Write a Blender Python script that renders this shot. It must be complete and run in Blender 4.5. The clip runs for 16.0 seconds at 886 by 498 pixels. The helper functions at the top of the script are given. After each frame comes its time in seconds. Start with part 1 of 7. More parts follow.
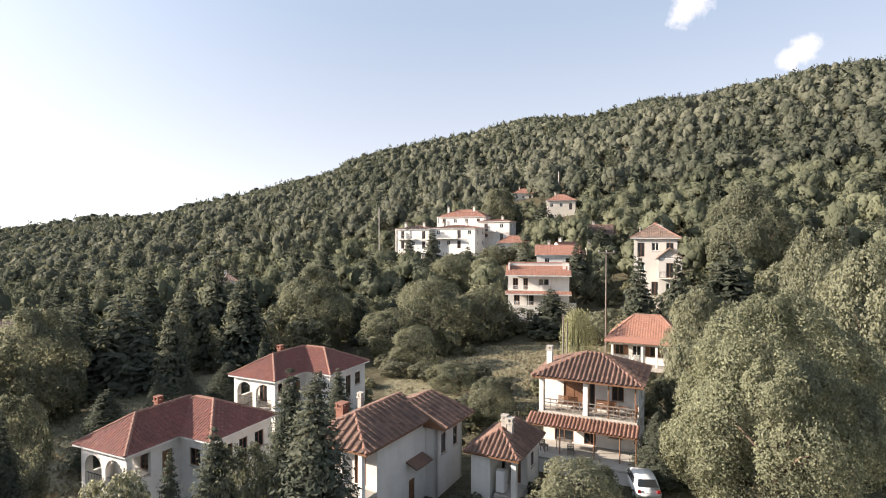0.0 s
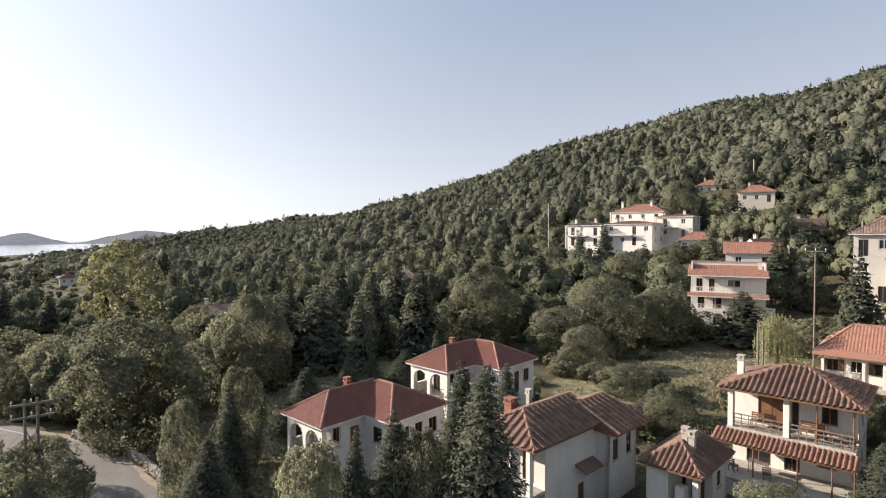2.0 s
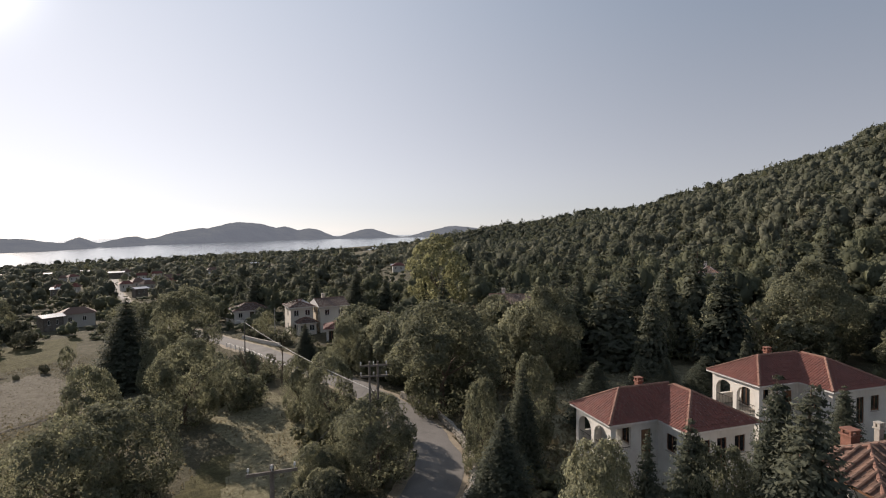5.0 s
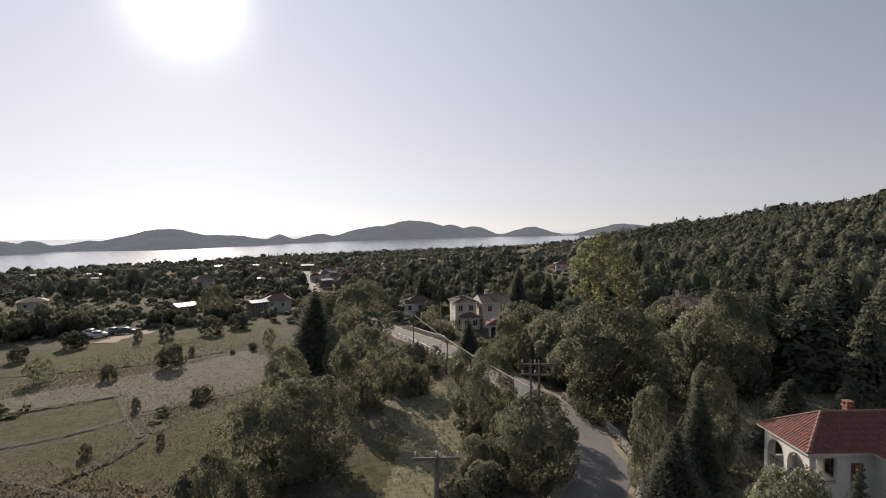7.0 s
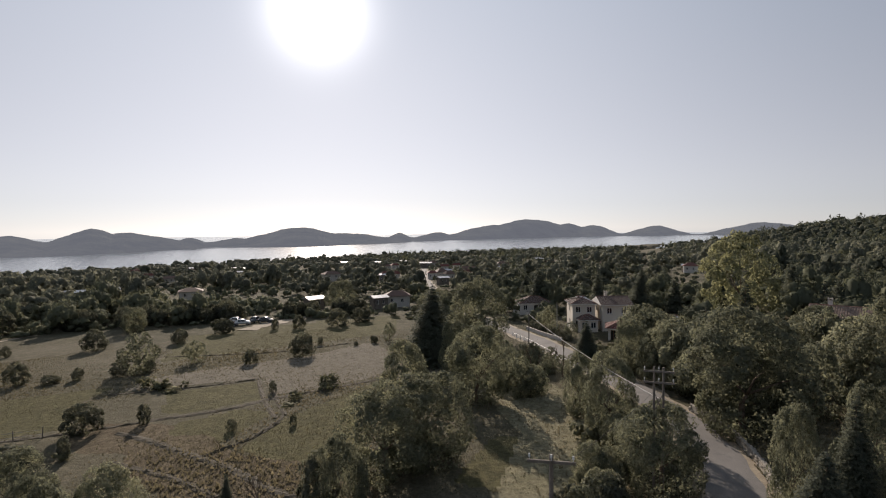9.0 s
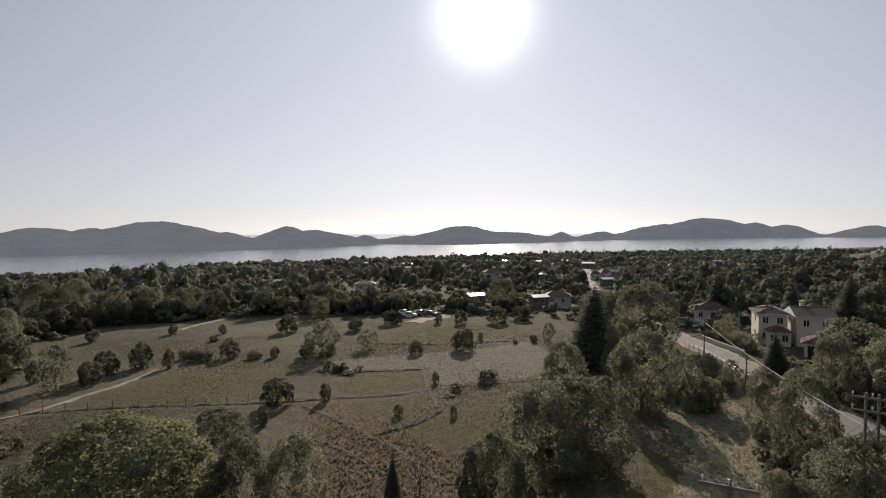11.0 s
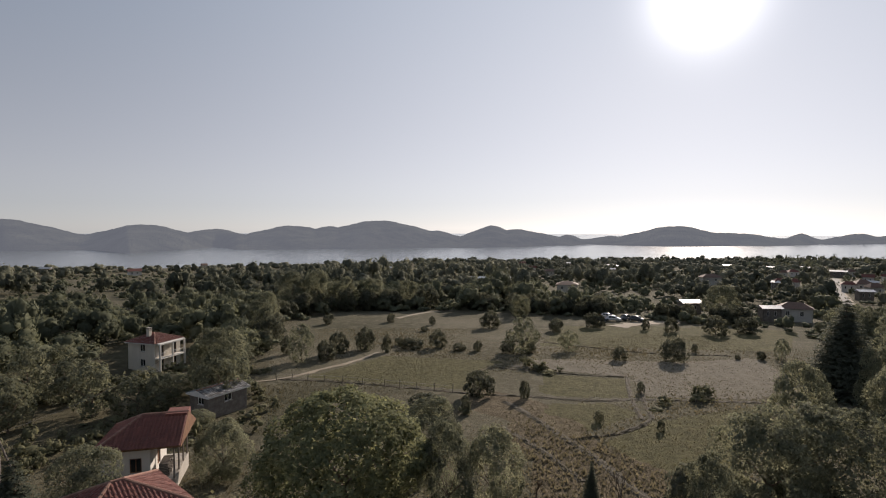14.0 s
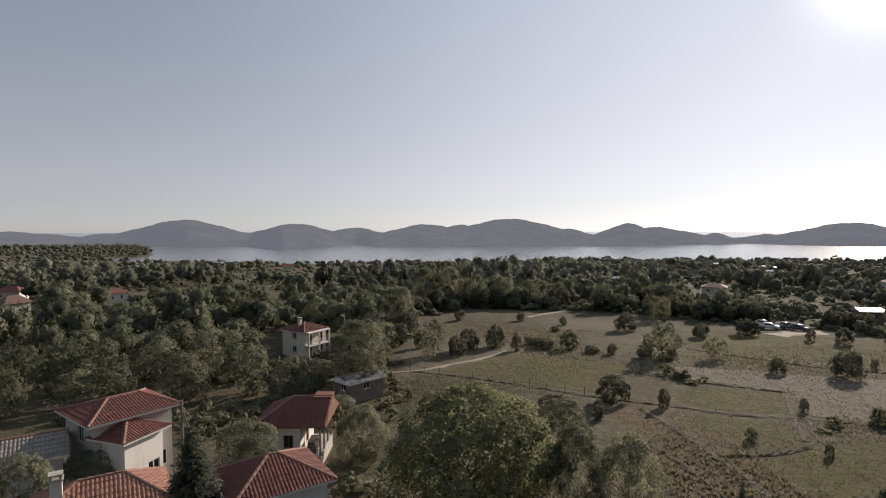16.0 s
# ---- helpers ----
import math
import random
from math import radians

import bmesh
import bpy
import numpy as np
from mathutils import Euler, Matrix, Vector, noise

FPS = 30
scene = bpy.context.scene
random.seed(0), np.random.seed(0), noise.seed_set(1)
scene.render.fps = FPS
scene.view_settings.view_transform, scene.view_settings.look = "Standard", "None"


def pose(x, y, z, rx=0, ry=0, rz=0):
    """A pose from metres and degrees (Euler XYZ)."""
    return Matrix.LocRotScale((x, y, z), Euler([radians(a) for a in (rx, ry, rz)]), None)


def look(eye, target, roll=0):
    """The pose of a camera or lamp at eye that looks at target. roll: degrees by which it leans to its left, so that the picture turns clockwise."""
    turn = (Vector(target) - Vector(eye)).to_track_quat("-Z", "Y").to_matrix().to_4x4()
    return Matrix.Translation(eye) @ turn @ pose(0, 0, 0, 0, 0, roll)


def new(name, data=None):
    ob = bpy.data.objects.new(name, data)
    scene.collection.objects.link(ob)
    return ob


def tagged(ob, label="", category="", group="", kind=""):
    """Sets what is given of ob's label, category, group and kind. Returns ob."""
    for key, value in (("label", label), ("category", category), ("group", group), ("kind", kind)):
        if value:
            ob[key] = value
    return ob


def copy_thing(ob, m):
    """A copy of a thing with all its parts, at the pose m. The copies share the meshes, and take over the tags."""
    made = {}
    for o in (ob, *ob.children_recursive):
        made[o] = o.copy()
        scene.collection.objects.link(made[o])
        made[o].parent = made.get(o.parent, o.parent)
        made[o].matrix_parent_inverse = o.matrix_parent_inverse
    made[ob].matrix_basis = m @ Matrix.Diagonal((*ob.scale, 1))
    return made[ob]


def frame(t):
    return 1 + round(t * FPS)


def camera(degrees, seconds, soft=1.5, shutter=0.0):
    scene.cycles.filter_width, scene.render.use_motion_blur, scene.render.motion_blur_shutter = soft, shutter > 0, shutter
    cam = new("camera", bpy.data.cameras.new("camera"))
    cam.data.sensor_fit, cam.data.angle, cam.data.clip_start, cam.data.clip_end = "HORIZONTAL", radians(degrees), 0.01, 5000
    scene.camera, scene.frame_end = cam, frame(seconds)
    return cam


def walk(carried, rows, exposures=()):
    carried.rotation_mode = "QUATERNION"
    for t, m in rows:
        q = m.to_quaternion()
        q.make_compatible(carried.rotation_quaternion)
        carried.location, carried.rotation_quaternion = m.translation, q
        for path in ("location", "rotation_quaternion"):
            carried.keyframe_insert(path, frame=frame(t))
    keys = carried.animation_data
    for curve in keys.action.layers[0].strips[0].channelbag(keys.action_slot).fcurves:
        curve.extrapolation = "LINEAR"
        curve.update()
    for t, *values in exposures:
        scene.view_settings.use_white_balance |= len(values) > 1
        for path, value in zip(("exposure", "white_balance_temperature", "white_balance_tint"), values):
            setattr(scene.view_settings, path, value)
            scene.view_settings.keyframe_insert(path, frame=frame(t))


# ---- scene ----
# ---- camera: a drone that hovers and turns ----
cam = camera(78.63, 16.0, 1.1)
PATH = [
    (0, 0.0, 88.636, -0.032),
    (0.5, 3.93, 88.573, -0.052),
    (1, 8.024, 88.477, 0.02),
    (1.5, 12.646, 88.383, 0.09),
    (2, 17.758, 88.32, 0.166),
    (2.5, 23.075, 88.221, 0.18),
    (3, 28.572, 88.129, 0.27),
    (3.5, 33.929, 88.022, 0.364),
    (4, 38.638, 87.974, 0.459),
    (6.5, 60.994, 87.838, 0.699),
    (7, 64.908, 87.86, 0.625),
    (7.5, 67.993, 87.881, 0.611),
    (8, 70.574, 87.877, 0.581),
    (10.5, 89.593, 87.856, 0.346),
    (11, 94.061, 87.842, 0.235),
    (11.5, 99.036, 87.841, 0.263),
    (12, 103.485, 87.843, 0.12),
    (12.5, 107.087, 87.838, 0.062),
    (13, 110.037, 87.826, -0.044),
    (13.5, 112.583, 87.84, -0.116),
    (14, 115.259, 87.801, -0.166),
    (14.5, 118.386, 87.747, -0.155),
    (15, 121.916, 87.684, -0.126),
    (15.5, 125.506, 87.624, -0.042),
    (16, 128.981, 87.601, 0.053),
]
EXPOSURES = [(t, stops, 6600 if t < 3 else 6640, 15 if t < 3 else 16) for t, stops in ((0.0, 1.52), (2.0, 1.14), (3.5, 0.78), (4.0, 0.62), (7.0, 0.3), (11.0, 0.17), (13.0, 0.17), (16.0, 0.34))]
walk(cam, [(t, pose(0, 0, 0, tilt, lean, turn)) for t, turn, tilt, lean in PATH], EXPOSURES)

# ---- sky and sun ----
SUN_LEFT, SUN_UP = 89.8, 21.3      # degrees left of straight ahead, degrees above the horizon
world = bpy.data.worlds.new("sky")
scene.world = world
world.use_nodes = True
wt = world.node_tree
wt.nodes.clear()
w_out = wt.nodes.new("ShaderNodeOutputWorld")
w_bg = wt.nodes.new("ShaderNodeBackground")
w_sky = wt.nodes.new("ShaderNodeTexSky")
w_sky.sky_type = 'NISHITA'
w_sky.sun_disc = False
w_sky.sun_elevation = radians(SUN_UP)
w_sky.sun_rotation = radians(-SUN_LEFT)
w_sky.altitude = 700
w_sky.air_density = 0.7
w_sky.dust_density = 0.2
w_sky.ozone_density = 1.0
w_bg.inputs["Strength"].default_value = 0.12
w_hsv = wt.nodes.new("ShaderNodeHueSaturation")
w_hsv.inputs["Saturation"].default_value = 0.5
wt.links.new(w_sky.outputs["Color"], w_hsv.inputs["Color"])


def sky_node(op, *args):
    n = wt.nodes.new("ShaderNodeVectorMath" if op == 'DOT_PRODUCT' else "ShaderNodeMath")
    n.operation = op
    for sock, val in zip(n.inputs, args):
        if hasattr(val, "is_linked"):
            wt.links.new(val, sock)
        else:
            sock.default_value = val
    return n.outputs["Value"]


def toward(left, up):
    a_, e_ = radians(left), radians(up)
    return (-math.sin(a_) * math.cos(e_), math.cos(a_) * math.cos(e_), math.sin(e_))


def sky_mix(fac, c1, c2, mode):
    n = wt.nodes.new("ShaderNodeMix")
    n.data_type, n.blend_type = 'RGBA', mode
    for sock, val in ((n.inputs[0], fac), (n.inputs[6], c1), (n.inputs[7], c2)):
        if hasattr(val, "is_linked"):
            wt.links.new(val, sock)
        else:
            sock.default_value = val
    return n.outputs[2]


# the bright ring of air round the sun, and two small fair-weather clouds over the hill
w_dir = wt.nodes.new("ShaderNodeTexCoord").outputs["Generated"]
near_sun = sky_node('MAXIMUM', sky_node('DOT_PRODUCT', w_dir, toward(SUN_LEFT, SUN_UP)), 0.0)
ring = sky_node('ADD', sky_node('MULTIPLY', sky_node('POWER', near_sun, 430.0), 8.5), sky_node('MULTIPLY', sky_node('POWER', near_sun, 3.2), 2.35))
# thin haze over the blue, whiter towards the horizon
w_up = wt.nodes.new("ShaderNodeSeparateXYZ")
wt.links.new(w_dir, w_up.inputs[0])
high = sky_node('MINIMUM', sky_node('MAXIMUM', sky_node('MULTIPLY', sky_node('SUBTRACT', w_up.outputs["Z"], 0.08), 3.4), 0.0), 1.0)
w_haze = sky_mix(high, (2.06, 2.17, 2.3, 1), (1.29, 1.73, 2.24, 1), 'MIX')
w_base = sky_mix(0.75, w_hsv.outputs["Color"], w_haze, 'MIX')
w_col = sky_mix(ring, w_base, (0.97, 0.98, 0.97, 1), 'ADD')
w_col.node.clamp_factor = False
w_noise = wt.nodes.new("ShaderNodeTexNoise")
w_noise.inputs["Scale"].default_value = 34.0
w_noise.inputs["Detail"].default_value = 7.0
w_noise.inputs["Roughness"].default_value = 0.6
wt.links.new(w_dir, w_noise.inputs["Vector"])
veil = None
for left, up, tight in ((-24.3, 21.2, 1500.0), (-33.6, 15.9, 2600.0), (-32.4, 15.3, 4000.0)):
    lump = sky_node('POWER', sky_node('MAXIMUM', sky_node('DOT_PRODUCT', w_dir, toward(left, up)), 0.0), tight)
    veil = lump if veil is None else sky_node('MAXIMUM', veil, lump)
cloud = sky_node('MULTIPLY', sky_node('SUBTRACT', sky_node('ADD', sky_node('MULTIPLY', veil, 1.2), sky_node('MULTIPLY', w_noise.outputs["Fac"], 1.7)), 1.4), 1.15)
cloud = sky_node('MULTIPLY', sky_node('MINIMUM', sky_node('MAXIMUM', cloud, 0.0), 0.85), sky_node('GREATER_THAN', veil, 0.02))
w_col = sky_mix(cloud, w_col, (4.6, 4.4, 4.3, 1), 'MIX')
wt.links.new(w_col, w_bg.inputs["Color"])
wt.links.new(w_bg.outputs["Background"], w_out.inputs["Surface"])
sun_data = bpy.data.lights.new("sun", 'SUN')
sun_data.energy = 4.7
sun_data.angle = radians(0.55)
sun_data.color = (1.0, 0.9, 0.76)
sun = new("sun", sun_data)
a, e = radians(SUN_LEFT), radians(SUN_UP)
sun.matrix_world = look((-math.sin(a) * math.cos(e) * 300, math.cos(a) * math.cos(e) * 300, math.sin(e) * 300), (0, 0, 0))


# ---- materials ----
def node_mat(name):
    m = bpy.data.materials.new(name)
    m.use_nodes = True
    nt = m.node_tree
    return m, nt, nt.nodes["Principled BSDF"]


def add(nt, kind, **inputs):
    n = nt.nodes.new(kind)
    for k, v in inputs.items():
        n.inputs[k.replace("_", " ")].default_value = v
    return n


def ramp(nt, source, stops):
    r = nt.nodes.new("ShaderNodeValToRGB")
    el = r.color_ramp.elements
    while len(el) < len(stops):
        el.new(0.5)
    for e_, (p, c) in zip(el, stops):
        e_.position, e_.color = p, (*c, 1)
    nt.links.new(source, r.inputs["Fac"])
    return r.outputs["Color"]


def mix(nt, fac, c1, c2, mode='MIX'):
    m = nt.nodes.new("ShaderNodeMix")
    m.data_type, m.blend_type = 'RGBA', mode
    for sock, v in ((m.inputs[0], fac), (m.inputs[6], c1), (m.inputs[7], c2)):
        if hasattr(v, "is_linked"):
            nt.links.new(v, sock)
        elif isinstance(v, (int, float)):
            sock.default_value = v
        else:
            sock.default_value = (*v, 1)
    return m.outputs[2]


def coords(nt, scale=1.0):
    tc = nt.nodes.new("ShaderNodeTexCoord")
    mp = nt.nodes.new("ShaderNodeMapping")
    mp.inputs["Scale"].default_value = (scale,) * 3 if isinstance(scale, (int, float)) else scale
    nt.links.new(tc.outputs["Object"], mp.inputs["Vector"])
    return mp.outputs["Vector"]


def noise_tex(nt, vec, scale, detail=5.0, rough=0.6):
    n = add(nt, "ShaderNodeTexNoise", Scale=scale, Detail=detail, Roughness=rough)
    nt.links.new(vec, n.inputs["Vector"])
    return n.outputs["Fac"]


def bump(nt, bsdf, height, strength, distance):
    b = add(nt, "ShaderNodeBump", Strength=strength, Distance=distance)
    nt.links.new(height, b.inputs["Height"])
    nt.links.new(b.outputs["Normal"], bsdf.inputs["Normal"])


def surface(name, stops, big=0.4, fine=9.0, rough=0.85, relief=0.3, depth=0.02, stain=None, metal=0.0):
    """Two scales of colour over a fine relief; stain: a second colour in large ragged patches."""
    m, nt, b = node_mat(name)
    v = coords(nt)
    f1, f2 = noise_tex(nt, v, big, 6, 0.65), noise_tex(nt, v, fine, 5, 0.7)
    c = ramp(nt, f1, stops)
    dark = ramp(nt, f2, ((0.3, (0.72, 0.72, 0.72)), (0.7, (1.12, 1.1, 1.08))))
    c = mix(nt, 1.0, c, dark, 'MULTIPLY')
    if stain:
        f3 = ramp(nt, noise_tex(nt, v, big * 1.7, 8, 0.75), ((0.52, (0, 0, 0)), (0.68, (1, 1, 1))))
        c = mix(nt, f3, c, stain)
    nt.links.new(c, b.inputs["Base Color"])
    b.inputs["Roughness"].default_value = rough
    b.inputs["Metallic"].default_value = metal
    if relief:
        bump(nt, b, f2, relief, depth)
    return m


def plaster_mat(name, base, dirt, amount=0.6):
    """Lime plaster with rain streaks and patches."""
    m, nt, b = node_mat(name)
    v = coords(nt)
    streak = noise_tex(nt, coords(nt, (2.2, 2.2, 0.25)), 1.0, 7, 0.7)
    patch = noise_tex(nt, v, 0.55, 7, 0.7)
    c = mix(nt, ramp(nt, patch, ((0.45, (0, 0, 0)), (0.75, (amount, amount, amount)))), base, dirt)
    c = mix(nt, ramp(nt, streak, ((0.5, (0, 0, 0)), (0.8, (amount, amount, amount)))), c, dirt)
    nt.links.new(c, b.inputs["Base Color"])
    b.inputs["Roughness"].default_value = 0.9
    bump(nt, b, noise_tex(nt, v, 14.0, 5), 0.25, 0.01)
    return m


def tile_mat(name, low, high, moss, moss_amount):
    """Fired clay tiles: each island its own tone, lichen and soot in patches."""
    m, nt, b = node_mat(name)
    g = nt.nodes.new("ShaderNodeNewGeometry")
    v = coords(nt)
    c = ramp(nt, g.outputs["Random Per Island"], ((0.0, low), (1.0, high)))
    p = noise_tex(nt, v, 0.7, 8, 0.75)
    c = mix(nt, ramp(nt, p, ((0.48, (0, 0, 0)), (0.72, (moss_amount,) * 3))), c, moss)
    c = mix(nt, 1.0, c, ramp(nt, noise_tex(nt, v, 8.0, 4), ((0.3, (0.75,) * 3), (0.7, (1.15,) * 3))), 'MULTIPLY')
    nt.links.new(c, b.inputs["Base Color"])
    b.inputs["Roughness"].default_value = 0.8
    bump(nt, b, noise_tex(nt, v, 25.0, 3), 0.2, 0.01)
    return m


def leaf_mat(name, low, high, glow=0.3, tint=False, spread=0.5, relief=0.0):
    """Leaves: diffuse with light passing through; the tone varies by plant and by leaf clump; relief: leafy roughness of far clumps."""
    m, nt, b = node_mat(name)
    if tint:
        at = nt.nodes.new("ShaderNodeAttribute")
        at.attribute_name = "tint"
        plant = at.outputs["Fac"]
    else:
        plant = nt.nodes.new("ShaderNodeObjectInfo").outputs["Random"]
    g = nt.nodes.new("ShaderNodeNewGeometry")
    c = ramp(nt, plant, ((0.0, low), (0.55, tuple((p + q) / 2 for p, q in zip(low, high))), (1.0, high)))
    leafy = ramp(nt, g.outputs["Random Per Island"], ((0.0, (1 - 0.75 * spread,) * 3), (0.6, (1.0,) * 3), (1.0, (1 + spread, 1 + 0.92 * spread, 1 + 0.75 * spread))))
    c = mix(nt, 1.0, c, leafy, 'MULTIPLY')
    if relief:
        v = coords(nt)
        fine = noise_tex(nt, v, 1.1, 4, 0.7)
        c = mix(nt, 1.0, c, ramp(nt, fine, ((0.35, (0.7,) * 3), (0.65, (1.25,) * 3))), 'MULTIPLY')
        bump(nt, b, fine, 0.8, relief)
    nt.links.new(c, b.inputs["Base Color"])
    b.inputs["Roughness"].default_value = 0.85
    b.inputs["Specular IOR Level"].default_value = 0.1
    t = nt.nodes.new("ShaderNodeBsdfTranslucent")
    nt.links.new(mix(nt, 1.0, c, (1.09, 1.05, 0.94), 'MULTIPLY'), t.inputs["Color"])
    ms = nt.nodes.new("ShaderNodeMixShader")
    ms.inputs[0].default_value = glow
    nt.links.new(b.outputs[0], ms.inputs[1])
    nt.links.new(t.outputs[0], ms.inputs[2])
    nt.links.new(ms.outputs[0], nt.nodes["Material Output"].inputs["Surface"])
    return m


M_PLASTER = plaster_mat("white_plaster", (0.7, 0.67, 0.62), (0.46, 0.42, 0.37), 0.6)
# cream plaster greyed for walls in shade; the shade is in the colour
M_SHADECREAM = plaster_mat("shaded_cream_plaster", (0.48, 0.455, 0.415), (0.38, 0.35, 0.31), 0.5)
M_OLDWALL = plaster_mat("old_grey_plaster", (0.6, 0.57, 0.53), (0.46, 0.43, 0.38), 0.6)
M_CREAM = plaster_mat("cream_plaster", (0.66, 0.6, 0.51), (0.5, 0.45, 0.37), 0.5)
M_TILE_RED = tile_mat("red_clay_tile", (0.14, 0.047, 0.035), (0.2, 0.067, 0.049), (0.105, 0.046, 0.039), 0.5)
M_TILE_OLD = tile_mat("weathered_clay_tile", (0.16, 0.105, 0.08), (0.31, 0.21, 0.155), (0.13, 0.105, 0.085), 0.75)
M_TILE_ORANGE = tile_mat("orange_clay_tile", (0.3, 0.14, 0.095), (0.39, 0.19, 0.13), (0.22, 0.125, 0.09), 0.5)
M_TILE_DARK = tile_mat("dark_weathered_tile", (0.12, 0.07, 0.052), (0.22, 0.128, 0.092), (0.1, 0.075, 0.062), 0.7)
M_TILE_RUST = tile_mat("rusty_clay_tile", (0.2, 0.105, 0.075), (0.3, 0.16, 0.115), (0.15, 0.09, 0.07), 0.6)
M_RIDGE = surface("ridge_mortar_tile", ((0.3, (0.2, 0.1, 0.072)), (0.7, (0.32, 0.18, 0.135))), 1.5, 12)
M_WOOD = surface("brown_wood", ((0.3, (0.12, 0.055, 0.03)), (0.7, (0.24, 0.12, 0.06))), 2.0, 20, 0.6)
M_GREYWOOD = surface("weathered_grey_wood", ((0.3, (0.12, 0.1, 0.085)), (0.7, (0.25, 0.22, 0.19))), 2.0, 20, 0.9)
M_IRON = surface("dark_iron", ((0.3, (0.03, 0.03, 0.03)), (0.7, (0.07, 0.065, 0.06))), 3.0, 30, 0.5, 0.1, 0.005, None, 0.6)
M_BRICK = surface("red_brick", ((0.3, (0.2, 0.085, 0.058)), (0.7, (0.3, 0.14, 0.098))), 4.0, 14)
M_STONE = surface("grey_field_stone", ((0.3, (0.22, 0.2, 0.17)), (0.7, (0.38, 0.35, 0.3))), 1.2, 7, 0.95, 0.8, 0.05)
M_CONCRETE = surface("pale_concrete", ((0.3, (0.36, 0.33, 0.29)), (0.7, (0.5, 0.47, 0.42))), 0.8, 9, 0.9, 0.3, 0.02, (0.27, 0.25, 0.21))
M_BARK = surface("bark", ((0.3, (0.09, 0.065, 0.045)), (0.7, (0.2, 0.15, 0.11))), 2.0, 16, 0.95, 0.8, 0.05)
M_ROAD = surface("sun_bleached_asphalt", ((0.3, (0.125, 0.118, 0.112)), (0.7, (0.185, 0.174, 0.165))), 0.25, 12, 0.9, 0.3, 0.02, (0.105, 0.1, 0.095))
M_DIRT = surface("dry_earth", ((0.3, (0.2, 0.16, 0.11)), (0.7, (0.32, 0.27, 0.2))), 0.6, 6, 0.95, 0.6, 0.05)
M_SHEET = surface("galvanised_sheet", ((0.3, (0.42, 0.43, 0.44)), (0.7, (0.62, 0.63, 0.64))), 1.0, 10, 0.35, 0.1, 0.01, (0.3, 0.2, 0.14), 0.8)
M_RUSTSHEET = surface("weathered_corrugated_sheet", ((0.3, (0.2, 0.18, 0.16)), (0.7, (0.34, 0.31, 0.28))), 1.0, 10, 0.6, 0.2, 0.01, (0.2, 0.13, 0.09), 0.1)
M_DARKSHEET = tile_mat("patched_dark_sheet", (0.05, 0.05, 0.05), (0.28, 0.275, 0.27), (0.1, 0.095, 0.09), 0.5)
M_TILE_BROWN = tile_mat("brown_clay_tile", (0.095, 0.06, 0.048), (0.15, 0.095, 0.075), (0.085, 0.068, 0.058), 0.6)
M_WHITE = surface("white_paint", ((0.3, (0.72, 0.71, 0.68)), (0.7, (0.82, 0.81, 0.79))), 2.0, 20, 0.45, 0.1, 0.004)
M_BROAD = leaf_mat("broad_leaves", (0.16, 0.171, 0.124), (0.278, 0.285, 0.2), 0.54, False, 0.28)
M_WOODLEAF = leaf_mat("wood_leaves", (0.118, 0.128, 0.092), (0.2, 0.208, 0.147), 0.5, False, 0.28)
M_WALNUT = leaf_mat("walnut_leaves", (0.235, 0.247, 0.17), (0.3, 0.31, 0.207), 0.5, False, 0.35)
M_FIELDTREE = leaf_mat("sunlit_green_leaves", (0.19, 0.205, 0.118), (0.24, 0.252, 0.145), 0.52, False, 0.35)
M_PALE = leaf_mat("pale_leaves", (0.27, 0.278, 0.165), (0.36, 0.36, 0.215), 0.52, False, 0.3)
M_FIR = leaf_mat("fir_needles", (0.08, 0.091, 0.069), (0.135, 0.145, 0.108), 0.4, False, 0.3)
M_BUSH = leaf_mat("bush_leaves", (0.115, 0.122, 0.092), (0.2, 0.203, 0.148), 0.45, False, 0.3)
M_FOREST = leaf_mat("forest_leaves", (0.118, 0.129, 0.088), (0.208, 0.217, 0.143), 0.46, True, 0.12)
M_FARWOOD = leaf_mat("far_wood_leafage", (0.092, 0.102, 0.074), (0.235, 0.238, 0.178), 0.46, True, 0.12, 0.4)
M_FORESTFIR = leaf_mat("forest_needles", (0.09, 0.102, 0.074), (0.145, 0.156, 0.11), 0.3, True, 0.25)
M_GRASS = leaf_mat("grass_blades", (0.096, 0.088, 0.055), (0.205, 0.181, 0.125), 0.4, True, 0.3)


def glass_mat():
    m, nt, b = node_mat("window_glass")
    b.inputs["Base Color"].default_value = (0.02, 0.022, 0.025, 1)
    b.inputs["Roughness"].default_value = 0.06
    b.inputs["Specular IOR Level"].default_value = 0.6
    bump(nt, b, noise_tex(nt, coords(nt), 1.3, 2), 0.03, 0.02)
    return m


M_GLASS = glass_mat()


def water_mat():
    m, nt, b = node_mat("lake_water")
    # pale base colour makes up for reflected sky brightness
    b.inputs["Base Color"].default_value = (0.19, 0.21, 0.23, 1)
    b.inputs["Roughness"].default_value = 0.14
    b.inputs["IOR"].default_value = 1.33
    bump(nt, b, noise_tex(nt, coords(nt, (1.0, 1.6, 1.0)), 0.35, 6, 0.65), 0.22, 0.5)
    return m


